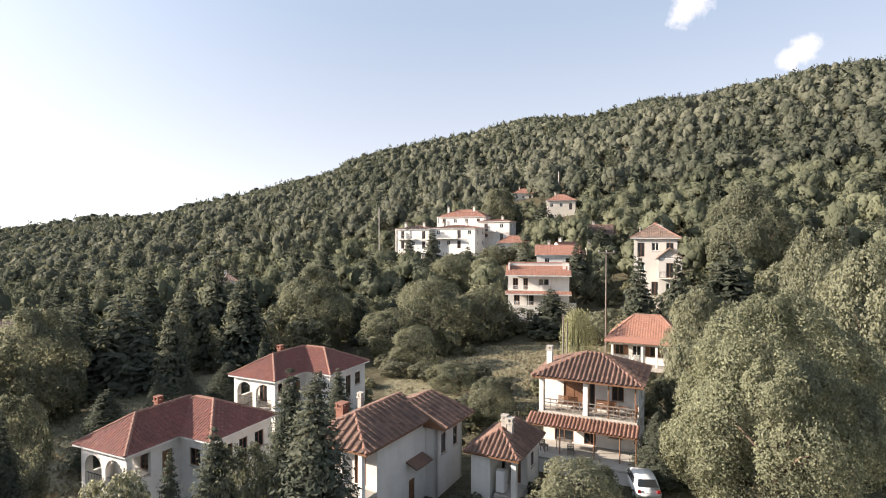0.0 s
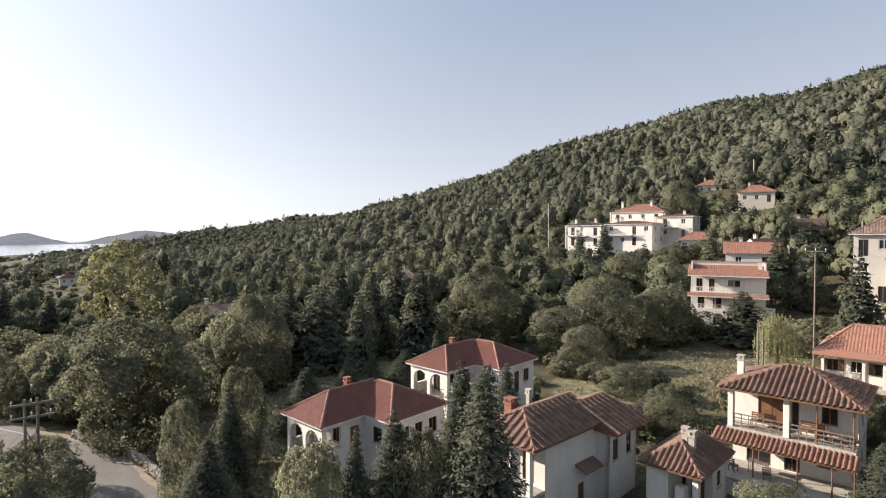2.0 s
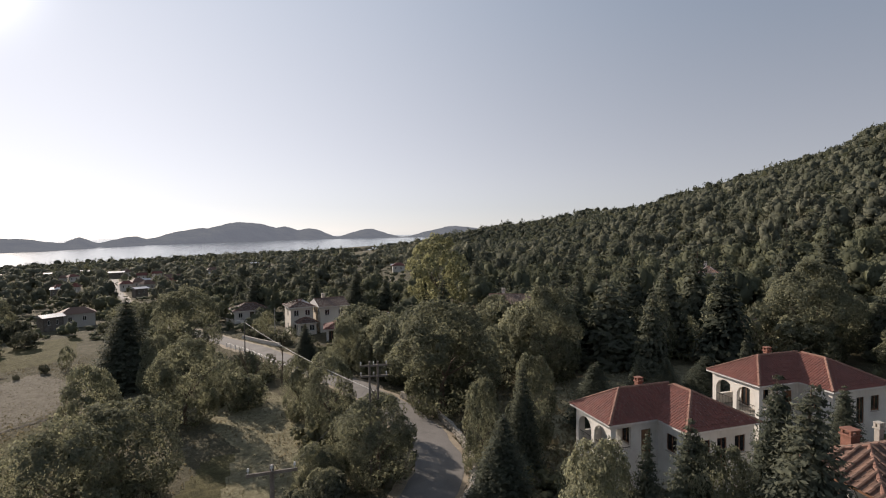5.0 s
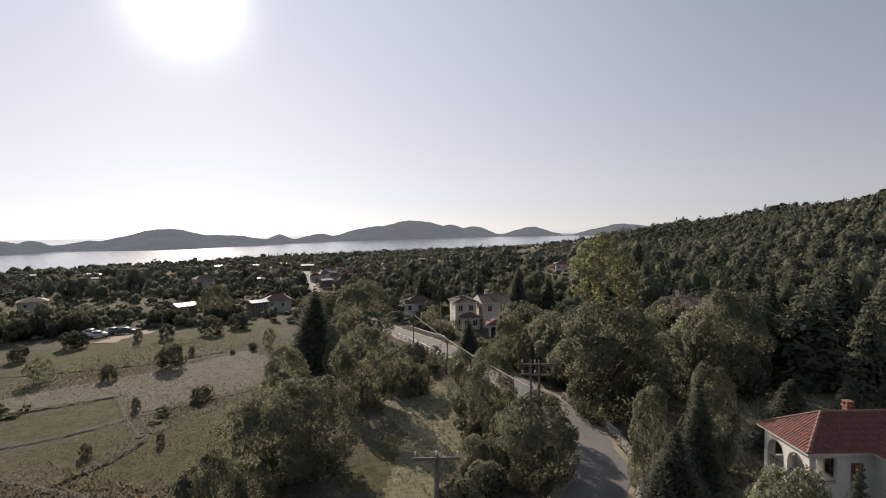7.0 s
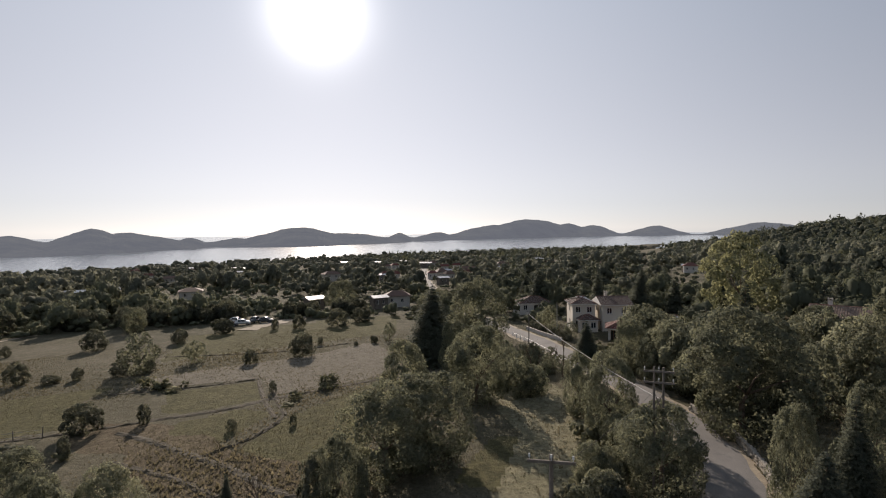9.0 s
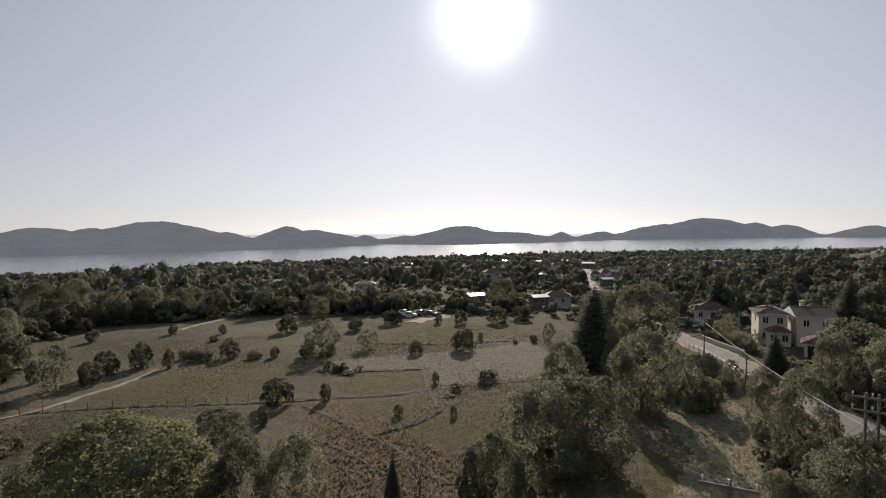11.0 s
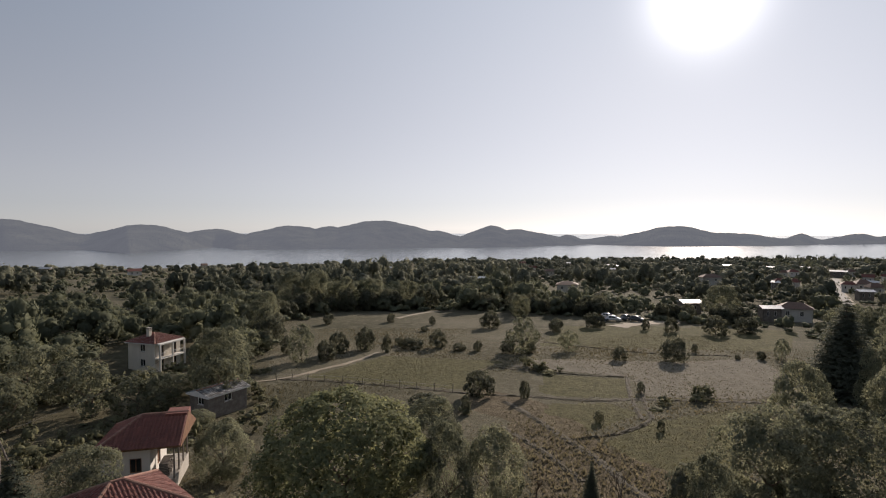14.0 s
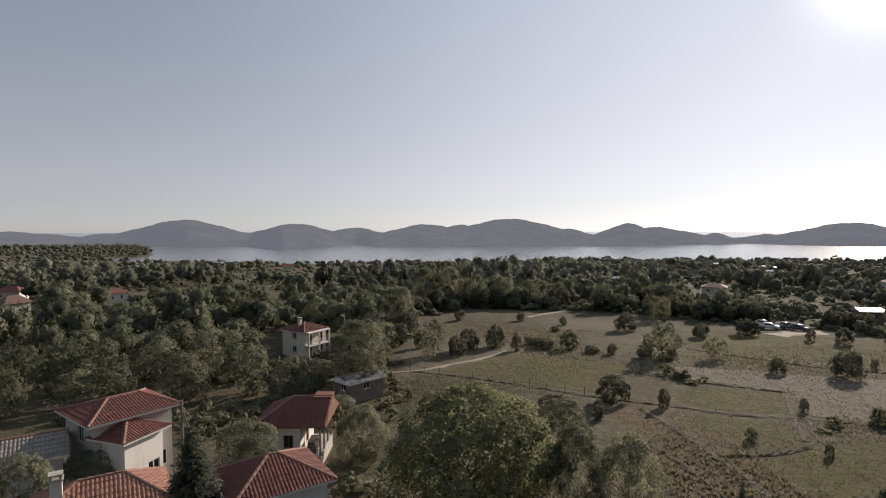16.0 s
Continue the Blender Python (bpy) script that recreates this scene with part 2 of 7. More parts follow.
def ground_mat():
    """Meadow, dry grass and bare earth by a ground-cover attribute and by noise."""
    m, nt, b = node_mat("meadow_and_forest_floor")
    v = coords(nt)
    at = nt.nodes.new("ShaderNodeAttribute")
    at.attribute_name = "cover"
    f1, f2, f3 = noise_tex(nt, v, 0.035, 7, 0.65), noise_tex(nt, v, 0.5, 7, 0.7), noise_tex(nt, v, 3.5, 6, 0.75)
    grass = ramp(nt, f1, ((0.3, (0.07, 0.066, 0.04)), (0.5, (0.112, 0.102, 0.068)), (0.7, (0.158, 0.14, 0.1))))
    grass = mix(nt, ramp(nt, f2, ((0.5, (0,) * 3), (0.7, (0.7,) * 3))), grass, (0.2, 0.176, 0.128))
    grass = mix(nt, 1.0, grass, ramp(nt, f3, ((0.3, (0.55,) * 3), (0.7, (1.3,) * 3))), 'MULTIPLY')
    wood = ramp(nt, f2, ((0.3, (0.06, 0.055, 0.034)), (0.7, (0.115, 0.1, 0.064))))
    speck = ramp(nt, noise_tex(nt, v, 1.6, 5, 0.7), ((0.35, (0.6,) * 3), (0.65, (1.25,) * 3)))
    for name, low, high in (("lush", (0.083, 0.078, 0.038), (0.125, 0.114, 0.056)), ("weedy_sunlit", (0.17, 0.158, 0.096), (0.29, 0.262, 0.175)), ("ploughed", (0.11, 0.096, 0.07), (0.2, 0.176, 0.136)), ("bare", (0.085, 0.066, 0.042), (0.16, 0.128, 0.084))):
        plot = nt.nodes.new("ShaderNodeAttribute")
        plot.attribute_name = name
        tone = mix(nt, 1.0, ramp(nt, f2, ((0.3, low), (0.7, high))), speck, 'MULTIPLY')
        ragged = nt.nodes.new("ShaderNodeMath")
        ragged.operation = 'MULTIPLY_ADD'
        nt.links.new(f2, ragged.inputs[0])
        ragged.inputs[1].default_value = 1.2
        nt.links.new(plot.outputs["Fac"], ragged.inputs[2])
        grass = mix(nt, ramp(nt, ragged.outputs[0], ((0.85, (0,) * 3), (1.35, (0.9,) * 3))), grass, tone)
    nt.links.new(mix(nt, at.outputs["Fac"], wood, grass), b.inputs["Base Color"])
    b.inputs["Roughness"].default_value = 1.0
    b.inputs["Specular IOR Level"].default_value = 0.1
    bump(nt, b, f3, 0.9, 0.25)
    return m


# ---- small builders ----
def box(bm, x0, x1, y0, y1, z0, z1):
    v = [bm.verts.new(p) for p in ((x0, y0, z0), (x1, y0, z0), (x1, y1, z0), (x0, y1, z0), (x0, y0, z1), (x1, y0, z1), (x1, y1, z1), (x0, y1, z1))]
    for f in ((3, 2, 1, 0), (4, 5, 6, 7), (0, 1, 5, 4), (1, 2, 6, 5), (2, 3, 7, 6), (3, 0, 4, 7)):
        bm.faces.new([v[i] for i in f])
    return v


def tube(bm, p, q, r0, r1, sides=7):
    """A tapered round bar from p to q."""
    p, q = Vector(p), Vector(q)
    turn = (q - p).to_track_quat('Z', 'Y')
    rings = []
    for c, r in ((p, r0), (q, r1)):
        rings.append([bm.verts.new(c + turn @ Vector((math.cos(k * 2 * math.pi / sides) * r, math.sin(k * 2 * math.pi / sides) * r, 0))) for k in range(sides)])
    for k in range(sides):
        j = (k + 1) % sides
        bm.faces.new((rings[0][k], rings[0][j], rings[1][j], rings[1][k]))
    bm.faces.new(rings[0][::-1])
    bm.faces.new(rings[1])


def mesh_of(name, bm, mat, smooth=False):
    me = bpy.data.meshes.new(name)
    bm.to_mesh(me)
    bm.free()
    me.materials.append(mat)
    if smooth:
        me.shade_smooth()
    return me


def part(name, bm, mat, parent=None, label="", smooth=False):
    ob = new(name, mesh_of(name, bm, mat, smooth))
    ob.parent = parent
    if label:
        tagged(ob, label)
    return ob


def thing(name, label, category, m, group="", kind=""):
    ob = new(name)
    ob.matrix_world = m
    return tagged(ob, label, category, group, kind)


def array_mesh(name, verts, faces, mat, tint=None, normals=None):
    """A mesh straight from arrays; all faces have the same number of corners."""
    me = bpy.data.meshes.new(name)
    n, k = len(faces), faces.shape[1]
    me.vertices.add(len(verts))
    me.vertices.foreach_set("co", np.ascontiguousarray(verts, dtype=np.float32).ravel())
    me.loops.add(n * k)
    me.loops.foreach_set("vertex_index", np.ascontiguousarray(faces, dtype=np.int32).ravel())
    me.polygons.add(n)
    me.polygons.foreach_set("loop_start", np.arange(0, n * k, k, dtype=np.int32))
    me.update(calc_edges=True)
    if tint is not None:
        me.attributes.new("tint", 'FLOAT', 'POINT').data.foreach_set("value", np.ascontiguousarray(tint, dtype=np.float32))
    if normals is not None:
        me.attributes.new("custom_normal", 'FLOAT_VECTOR', 'POINT').data.foreach_set("vector", np.ascontiguousarray(normals, dtype=np.float32).ravel())
    me.materials.append(mat)
    return me


# ---- the lie of the land ----
def softplus(x, w):
    return w * np.logaddexp(0, x / w)


def ripple(x, y, size, seed=0.0):
    """Smooth waves between -1 and 1."""
    a = np.sin(x / size + 1.7 * np.sin(y / size * 0.83 + seed)) + np.sin(y / size * 1.13 + 1.3 * np.sin(x / size * 0.71 + seed * 2) + 2)
    return a * 0.5


CREST_AZ = [-44, -39, -34.2, -31.7, -28, -25.3, -21.3, -18.2, -14.9, -10.4, -6.9, -2.7, 2.6, 6, 9.7, 11.4, 14.3, 19.8, 22.8, 25.3, 26.6, 30, 32.9, 35.4, 38.3, 41.6, 44.5, 48, 58]
CREST_UP = [-6.6, -4.7, 2.6, 0, -0.8, -3.9, 3.7, -1.4, -6.2, 3.3, 3, -3.8, 0.6, 2.5, 0.9, -6.9, -6, -7.7, -5.2, -5.3, -10, -6.6, 0.9, 0.9, 2.3, 9.9, 12.5, 7.9, 0]


def land(x, y):
    """Height of the ground: a plain that falls to the lake, and a wooded hill that rises from it."""
    x, y = np.asarray(x, float), np.asarray(y, float)
    s = -0.906 * x - 0.423 * y
    q = 0.643 * (x - 40) + 0.766 * (y - 60)
    r = np.hypot(x, y)
    z = -18.4 - 0.0375 * s + 0.263 * softplus(q - 8, 10)
    z = z - np.maximum(0, r - 780) ** 2 * 0.0006 * (q > -200)
    z = z - 14 * np.exp(-((x + 330) ** 2 + (y - 670) ** 2) / 170 ** 2) + 10 * np.exp(-((x + 570) ** 2 + (y - 630) ** 2) / 160 ** 2)
    hill = np.clip((q - 60) / 200, 0, 1)
    z = z + hill * (ripple(x, y, 75) * 4 + ripple(x, y, 31, 2) * 2 + ripple(x, y, 110, 3) * 5)
    # knolls and saddles along the crest
    az = np.degrees(np.arctan2(-x, y))
    z = z + np.interp(az, CREST_AZ, CREST_UP) * np.clip((r - 300) / 450, 0, 1) ** 1.5
    z = z + np.clip((r - 25) / 60, 0, 1) * ripple(x, y, 13, 4) * 0.25
    z = z + np.clip((r - 300) / 300, 0, 1) * ripple(x, y, 160, 1) * 2.0
    z = z - 7 * np.exp(-((x + 450) ** 2 + (y + 660) ** 2) / 230 ** 2)
    z = z + 11 * np.exp(-((x + 470) ** 2 + (y + 1230) ** 2) / 360 ** 2)
    # a wooded spit and the inlet before it
    z = z - 11 * np.exp(-((az - 159.2) / 2.6) ** 2 - ((r - 895) / 62) ** 2)
    z = z - 12 / (1 + np.exp((az - 157.2) / 0.35)) * np.clip((r - 820) / 70, 0, 1) * np.clip((az - 128) / 10, 0, 1)
    z = z - 1.7 * np.exp(-((x + 57) ** 2 + (y + 79) ** 2) / 10 ** 2)
    return np.maximum(z, -58)


def ground_at(x, y):
    return float(land(x, y))


LAKE = -47.5

# ---- ground, lake, far shore ----
FIELD = [(-27, 22), (-62, 22), (-142, 22), (-147, -12), (-148, -60), (-124, -92), (-98, -88), (-70, -66), (-48, -46), (-24, -26), (-18, 0)]


def inside(poly, x, y):
    x, y = np.asarray(x, float), np.asarray(y, float)
    hit = np.zeros(x.shape, bool)
    for (ax, ay), (bx, by) in zip(poly, poly[1:] + poly[:1]):
        cross = ((ay > y) != (by > y)) & (x < (bx - ax) * (y - ay) / (by - ay + 1e-12) + ax)
        hit ^= cross
    return hit


def openness(x, y):
    """1 on meadows and gardens, 0 under the woods."""
    x, y = np.asarray(x, float), np.asarray(y, float)
    r = np.hypot(x, y)
    az = np.degrees(np.arctan2(-x, y))
    q = 0.643 * (x - 40) + 0.766 * (y - 60)
    o = np.maximum(inside(FIELD, x, y), in_any(WEEDY_SUNLIT, x, y)).astype(float)
    o = np.maximum(o, np.exp(-(((x - 8) / 14) ** 2 + ((y - 67) / 11) ** 2) ** 2))
    o = np.maximum(o, np.exp(-(((x + 26) / 20) ** 2 + ((y - 50) / 24) ** 2) ** 2))
    o = np.maximum(o, (r < 55) * 0.9)
    plain = (q < -60) & (r > 110)
    o = np.maximum(o, plain * np.clip(ripple(x, y, 38, 3) * 2.0 + ripple(x, y, 17, 5) * 1.0 - 0.4 + ((az > 138) & (r > 330) & (r < 900)) * 0.9 + ((az > 56) & (az < 90) & (r > 150) & (r < 600)) * 0.8, 0, 1))
    return np.clip(o, 0, 1) * (r < 900)


# plots of the meadow
LUSH = [[(-77, -19.7), (-79, -8.6), (-69.6, -6.9), (-66.3, -15.5), (-67.5, -18.1)], [(-62.1, -16.3), (-65.7, -8.9), (-63, -5.6), (-52.5, -10.5), (-55.5, -13.9)],
        [(-52.2, -7.6), (-60.2, -4.1), (-72.5, 6.6), (-58.5, 6.2), (-49.6, 2.4), (-46.9, -1.2), (-48.3, -4)], [(-60.2, -49.8), (-78.4, -47.6), (-83.5, -28.1), (-75.1, -30.1), (-65, -26.5)],
        [(-129.8, -28.9), (-143, 20.3), (-113.9, 15.1), (-105, -12.1), (-99.4, -26.6)], [(-39.9, 9.8), (-47.8, 15.5), (-47.4, 20.5), (-37.1, 17.9), (-36.3, 13.9)]]
# the third plot is the park lawn, its sunlight put into paler grass
WEEDY_SUNLIT = [[(-72, 28.2), (-58, 29.2), (-47.5, 28.5), (-38, 25.7), (-33, 18), (-35, 11), (-48, 18.5), (-61.8, 19)], [(-6, 58), (14, 55), (24, 62), (22, 76), (6, 80), (-6, 72)],
         [(-40, 40), (-24, 34), (-16, 60), (-20, 78), (-38, 66)]]
PLOUGHED = [[(-81.1, -8), (-71.1, -5.3), (-75.6, 7.2), (-91.7, 12.2), (-104.1, 8.9), (-94.5, -3.1), (-91.4, -14.4)], [(-91.4, -14.4), (-87.1, -23.3), (-79.7, -25.9), (-81.3, -8.9)]]
ROOTED = [(-61.3, -20.6), (-55.5, -15.4), (-47, -9), (-41.2, -4.6), (-39, -1)]


def near_line(line, x, y):
    best = np.full(np.shape(x), 1e9)
    for (ax, ay), (bx, by) in zip(line, line[1:]):
        dx, dy = bx - ax, by - ay
        t = np.clip(((x - ax) * dx + (y - ay) * dy) / (dx * dx + dy * dy), 0, 1)
        best = np.minimum(best, np.hypot(x - ax - t * dx, y - ay - t * dy))
    return best


def in_any(plots, x, y):
    hit = np.zeros(np.shape(x), bool)
    for p in plots:
        hit |= inside(p, x, y)
    return hit


def build_ground():
    rings = np.concatenate([np.linspace(0.01, 20, 10), np.arange(20.7, 130, 0.7), 130 * (4900 / 130) ** (np.arange(0, 125) / 124)])
    ang = np.concatenate([np.radians(np.arange(140, 262, 0.45)), np.radians(np.arange(262, 500, 1.5))])      # finer over the meadow
    n = len(ang)
    x, y = (rings[:, None] * np.cos(ang)).ravel() + 0.4, (rings[:, None] * np.sin(ang)).ravel() - 0.3
    v = np.stack([x, y, land(x, y)], -1)
    i, j = np.meshgrid(np.arange(len(rings) - 1), np.arange(n), indexing="ij")
    k = (j + 1) % n
    f = np.stack([i * n + j, (i + 1) * n + j, (i + 1) * n + k, i * n + k], -1).reshape(-1, 4)
    me = array_mesh("ground", v, f, ground_mat())
    me.attributes.new("cover", 'FLOAT', 'POINT').data.foreach_set("value", openness(x, y).astype(np.float32))
    for name, value in (("lush", in_any(LUSH, x, y)), ("weedy_sunlit", in_any(WEEDY_SUNLIT, x, y)), ("ploughed", in_any(PLOUGHED, x, y)), ("bare", near_line(ROOTED, x, y) < 4 + 2 * ripple(x, y, 2.1))):
        me.attributes.new(name, 'FLOAT', 'POINT').data.foreach_set("value", value.astype(np.float32))
    me.shade_smooth()
    tagged(new("ground", me), "rough dry meadow and woodland floor falling to the lake", "ground", kind="structure")


build_ground()
bm = bmesh.new()
bmesh.ops.create_circle(bm, cap_ends=True, segments=64, radius=4800, matrix=Matrix.Translation((0, 0, LAKE)))
tagged(part("water", bm, water_mat()), "calm lake glittering in the low sun", "lake", kind="structure")

# hills beyond the lake: degrees left, degrees above the horizon, half-width in degrees
FAR_HILLS = [(168.4, -0.4, 5.2), (160.5, -0.58, 2.5), (154.5, 0.66, 4.4), (146.3, -0.33, 2.5), (144.2, 0.29, 3.8), (138.2, -0.12, 3.0), (130.8, 0.23, 4.0), (127.2, 0.19, 2.5), (122, 0.8, 5.4),
             (116.2, -0.25, 2.5), (110.1, 0.28, 2.4), (107.7, -0.09, 3.7), (102.3, -0.65, 1.1), (97.9, -0.68, 1.4), (92, 0.29, 4.0), (87.3, -0.35, 4.2), (81.7, -0.36, 1.1), (77.8, -0.36, 2.0),
             (71.9, 0.33, 4.0), (68.1, 0.91, 5.0), (64.3, 0.44, 2.5), (61.8, 0.24, 2.5), (55.7, 0.11, 2.7), (46.4, 0.32, 4.2), (42.7, 0.01, 2.5)]


def far_mat():
    """Distant woods seen through a mile of bright air, that haze painted as emission."""
    m, nt, b = node_mat("distant_wooded_hill")
    v = coords(nt)
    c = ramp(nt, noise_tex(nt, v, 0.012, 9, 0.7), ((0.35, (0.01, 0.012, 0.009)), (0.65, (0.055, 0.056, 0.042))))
    nt.links.new(c, b.inputs["Base Color"])
    b.inputs["Roughness"].default_value = 1.0
    b.inputs["Specular IOR Level"].default_value = 0.0
    bump(nt, b, noise_tex(nt, v, 0.03, 8, 0.7), 1.0, 25.0)
    # bluish glow stands in for the haze before the hills
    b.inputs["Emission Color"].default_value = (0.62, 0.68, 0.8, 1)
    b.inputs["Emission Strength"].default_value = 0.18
    return m


def build_far_hills():
    az = np.linspace(22, 185, 700)
    shore = np.interp(az, [30, 50, 55, 64, 73, 76.5, 84.5, 89.6, 93, 99, 102.5, 108, 116, 128, 136, 138, 141, 145.5, 148, 154.4, 161, 185],
                      [3500, 3240, 3160, 2830, 2350, 2210, 1735, 1620, 1560, 1620, 1540, 1375, 1290, 1225, 1235, 1420, 1260, 1135, 1300, 1370, 1590, 1650])
    shore = shore + 12 * np.sin(az * 0.6) + 8 * np.sin(az * 1.1)
    el = np.full(az.shape, -1.15)
    for c, top, w in FAR_HILLS:
        el = np.maximum(el, -1.3 + (top + 1.3) * np.exp(-0.693 * (np.abs(az - c) / w) ** 1.8))
    el = el + 0.03 * np.sin(az * 2.3) + 0.014 * np.sin(az * 5.7 + 1) + 0.008 * np.sin(az * 17 + 2)
    depth = np.array([0, 0.03, 0.08, 0.16, 0.28, 0.42, 0.58, 0.75, 0.9, 1.0, 1.25, 1.6])
    rise = np.array([-0.06, 0.05, 0.12, 0.24, 0.42, 0.6, 0.77, 0.9, 0.975, 1.0, 0.93, 0.5])
    dist = shore[:, None] + depth[None] * np.minimum(650, 4700 - shore)[:, None] * 0.62
    top_r = shore + np.minimum(650, 4700 - shore) * 0.62
    top = np.tan(np.radians(el)) * top_r
    wob = np.sin(az[:, None] * 0.35 + depth[None] * 7) * 4 + np.sin(az[:, None] * 0.8 - depth[None] * 9) * 2
    z = LAKE + (top - LAKE)[:, None] * rise[None] + wob * (rise * (1 - rise) * 4)[None]
    a = np.radians(az)[:, None]
    v = np.stack([-np.sin(a) * dist, np.cos(a) * dist, z], -1).reshape(-1, 3)
    m = len(depth)
    i, j = np.meshgrid(np.arange(len(az) - 1), np.arange(m - 1), indexing="ij")
    f = np.stack([i * m + j, i * m + j + 1, (i + 1) * m + j + 1, (i + 1) * m + j], -1).reshape(-1, 4)
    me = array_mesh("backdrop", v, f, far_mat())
    me.shade_smooth()
    tagged(new("backdrop", me), "hazy wooded hills on the far shore of the lake", "hills", kind="structure")


build_far_hills()


# ---- lanes and tracks ----
LANE = [(-12, -14), (-17, -2), (-22, 10), (-26, 19), (-29.2, 25.2), (-34, 29.8), (-42.3, 33.6), (-54, 36.4), (-70, 37.6), (-90, 39.3), (-105, 39), (-135, 37.9), (-168, 39), (-223, 45.5), (-300, 58), (-420, 80)]
TRACK = [(-53, -56), (-58.3, -52.1), (-66, -50.8), (-72.4, -49.8), (-81.6, -50.6)]
FAR_TRACK = [(-122, -71), (-127.3, -70.6), (-134.1, -70.1), (-140.5, -68.2), (-146.9, -63.2)]


def off_road(x, y):
    """Distance to the lane or the track."""
    return np.minimum(near_line(LANE, x, y), near_line(TRACK, x, y))


def smooth_line(pts, step):
    """Points along a smooth curve through pts."""
    out = []
    p = [Vector((*q, 0)) for q in pts]
    p = [p[0] * 2 - p[1]] + p + [p[-1] * 2 - p[-2]]
    for a, b, c, d in zip(p, p[1:], p[2:], p[3:]):
        n = max(2, int((c - b).length / step))
        for k in range(n):
            t = k / n
            out.append(0.5 * ((2 * b) + (c - a) * t + (2 * a - 5 * b + 4 * c - d) * t * t + (3 * b - a - 3 * c + d) * t ** 3))
    return out


def ribbon(name, pts, width, mat, label, lift, ragged=0.0, cat="road"):
    line = smooth_line(pts, 1.5)
    g = np.random.default_rng(5)
    bm = bmesh.new()
    rows = []
    for i, p in enumerate(line):
        d = (line[min(i + 1, len(line) - 1)] - line[max(i - 1, 0)]).normalized()
        n = Vector((-d.y, d.x, 0))
        row = []
        for k in range(7):
            u = (k / 6 - 0.5) * (width + (g.uniform(-ragged, ragged) if k in (0, 6) else 0))
            q = p + n * u
            row.append(bm.verts.new((q.x, q.y, ground_at(q.x, q.y) + lift + 0.04 * (1 - (2 * u / width) ** 2))))
        rows.append(row)
    for a, b in zip(rows, rows[1:]):
        for k in range(6):
            bm.faces.new((a[k], a[k + 1], b[k + 1], b[k]))
    r = bmesh.ops.extrude_face_region(bm, geom=list(bm.faces))
    bmesh.ops.translate(bm, verts=[v for v in r["geom"] if isinstance(v, bmesh.types.BMVert)], vec=(0, 0, -0.25))
    bmesh.ops.recalc_face_normals(bm, faces=bm.faces)
    return tagged(part(name, bm, mat), label, cat, kind="structure")


ribbon("road", LANE, 3.9, M_ROAD, "sun-bleached narrow asphalt lane between the gardens", 0.06, 0.5)
ribbon("road_verge", LANE, 5.4, M_DIRT, "strip of dry earth along the lane", 0.02, 1.0, "verge")
ribbon("dirt_track", TRACK, 0.8, M_DIRT, "pale earth track across the meadow", 0.05, 0.6, "track")
ribbon("dirt_track", FAR_TRACK, 1.6, M_DIRT, "pale track at the far edge of the meadow", 0.05, 0.6, "track")
ribbon("yard", [(-131, -17), (-137, -13.5), (-146, -7), (-152, -2)], 5.0, M_DIRT, "pale gravel yard beside the parked cars", 0.06, 1.5, "yard")


# ---- plants ----
def unit(a):
    return a / np.maximum(1e-9, np.linalg.norm(a, axis=-1, keepdims=True))


def sprays(rng, centre, face, size, wobble=0.7, slim=(0.38, 0.7), bend=0.22):
    """Four-cornered leaf sprays at the centres, turned roughly to the given sides; returns corners, triangles and shading normals."""
    n = len(centre)
    nrm = unit(face + rng.normal(0, wobble, (n, 3)))
    t = unit(np.cross(nrm, rng.normal(0, 1, (n, 3))))
    b = np.cross(nrm, t)
    s = (size * rng.uniform(0.6, 1.35, n))[:, None]
    k = rng.uniform(*slim, n)[:, None]
    up = nrm * s * bend
    v = np.stack([centre - t * s, centre - b * s * k + up, centre + t * s, centre + b * s * k + up], 1).reshape(-1, 3)
    q = np.arange(n * 4).reshape(-1, 4)
    return v, np.concatenate([q[:, [0, 1, 2]], q[:, [0, 2, 3]]]), np.repeat(unit(face + rng.normal(0, wobble * 0.6, (n, 3))), 4, axis=0)


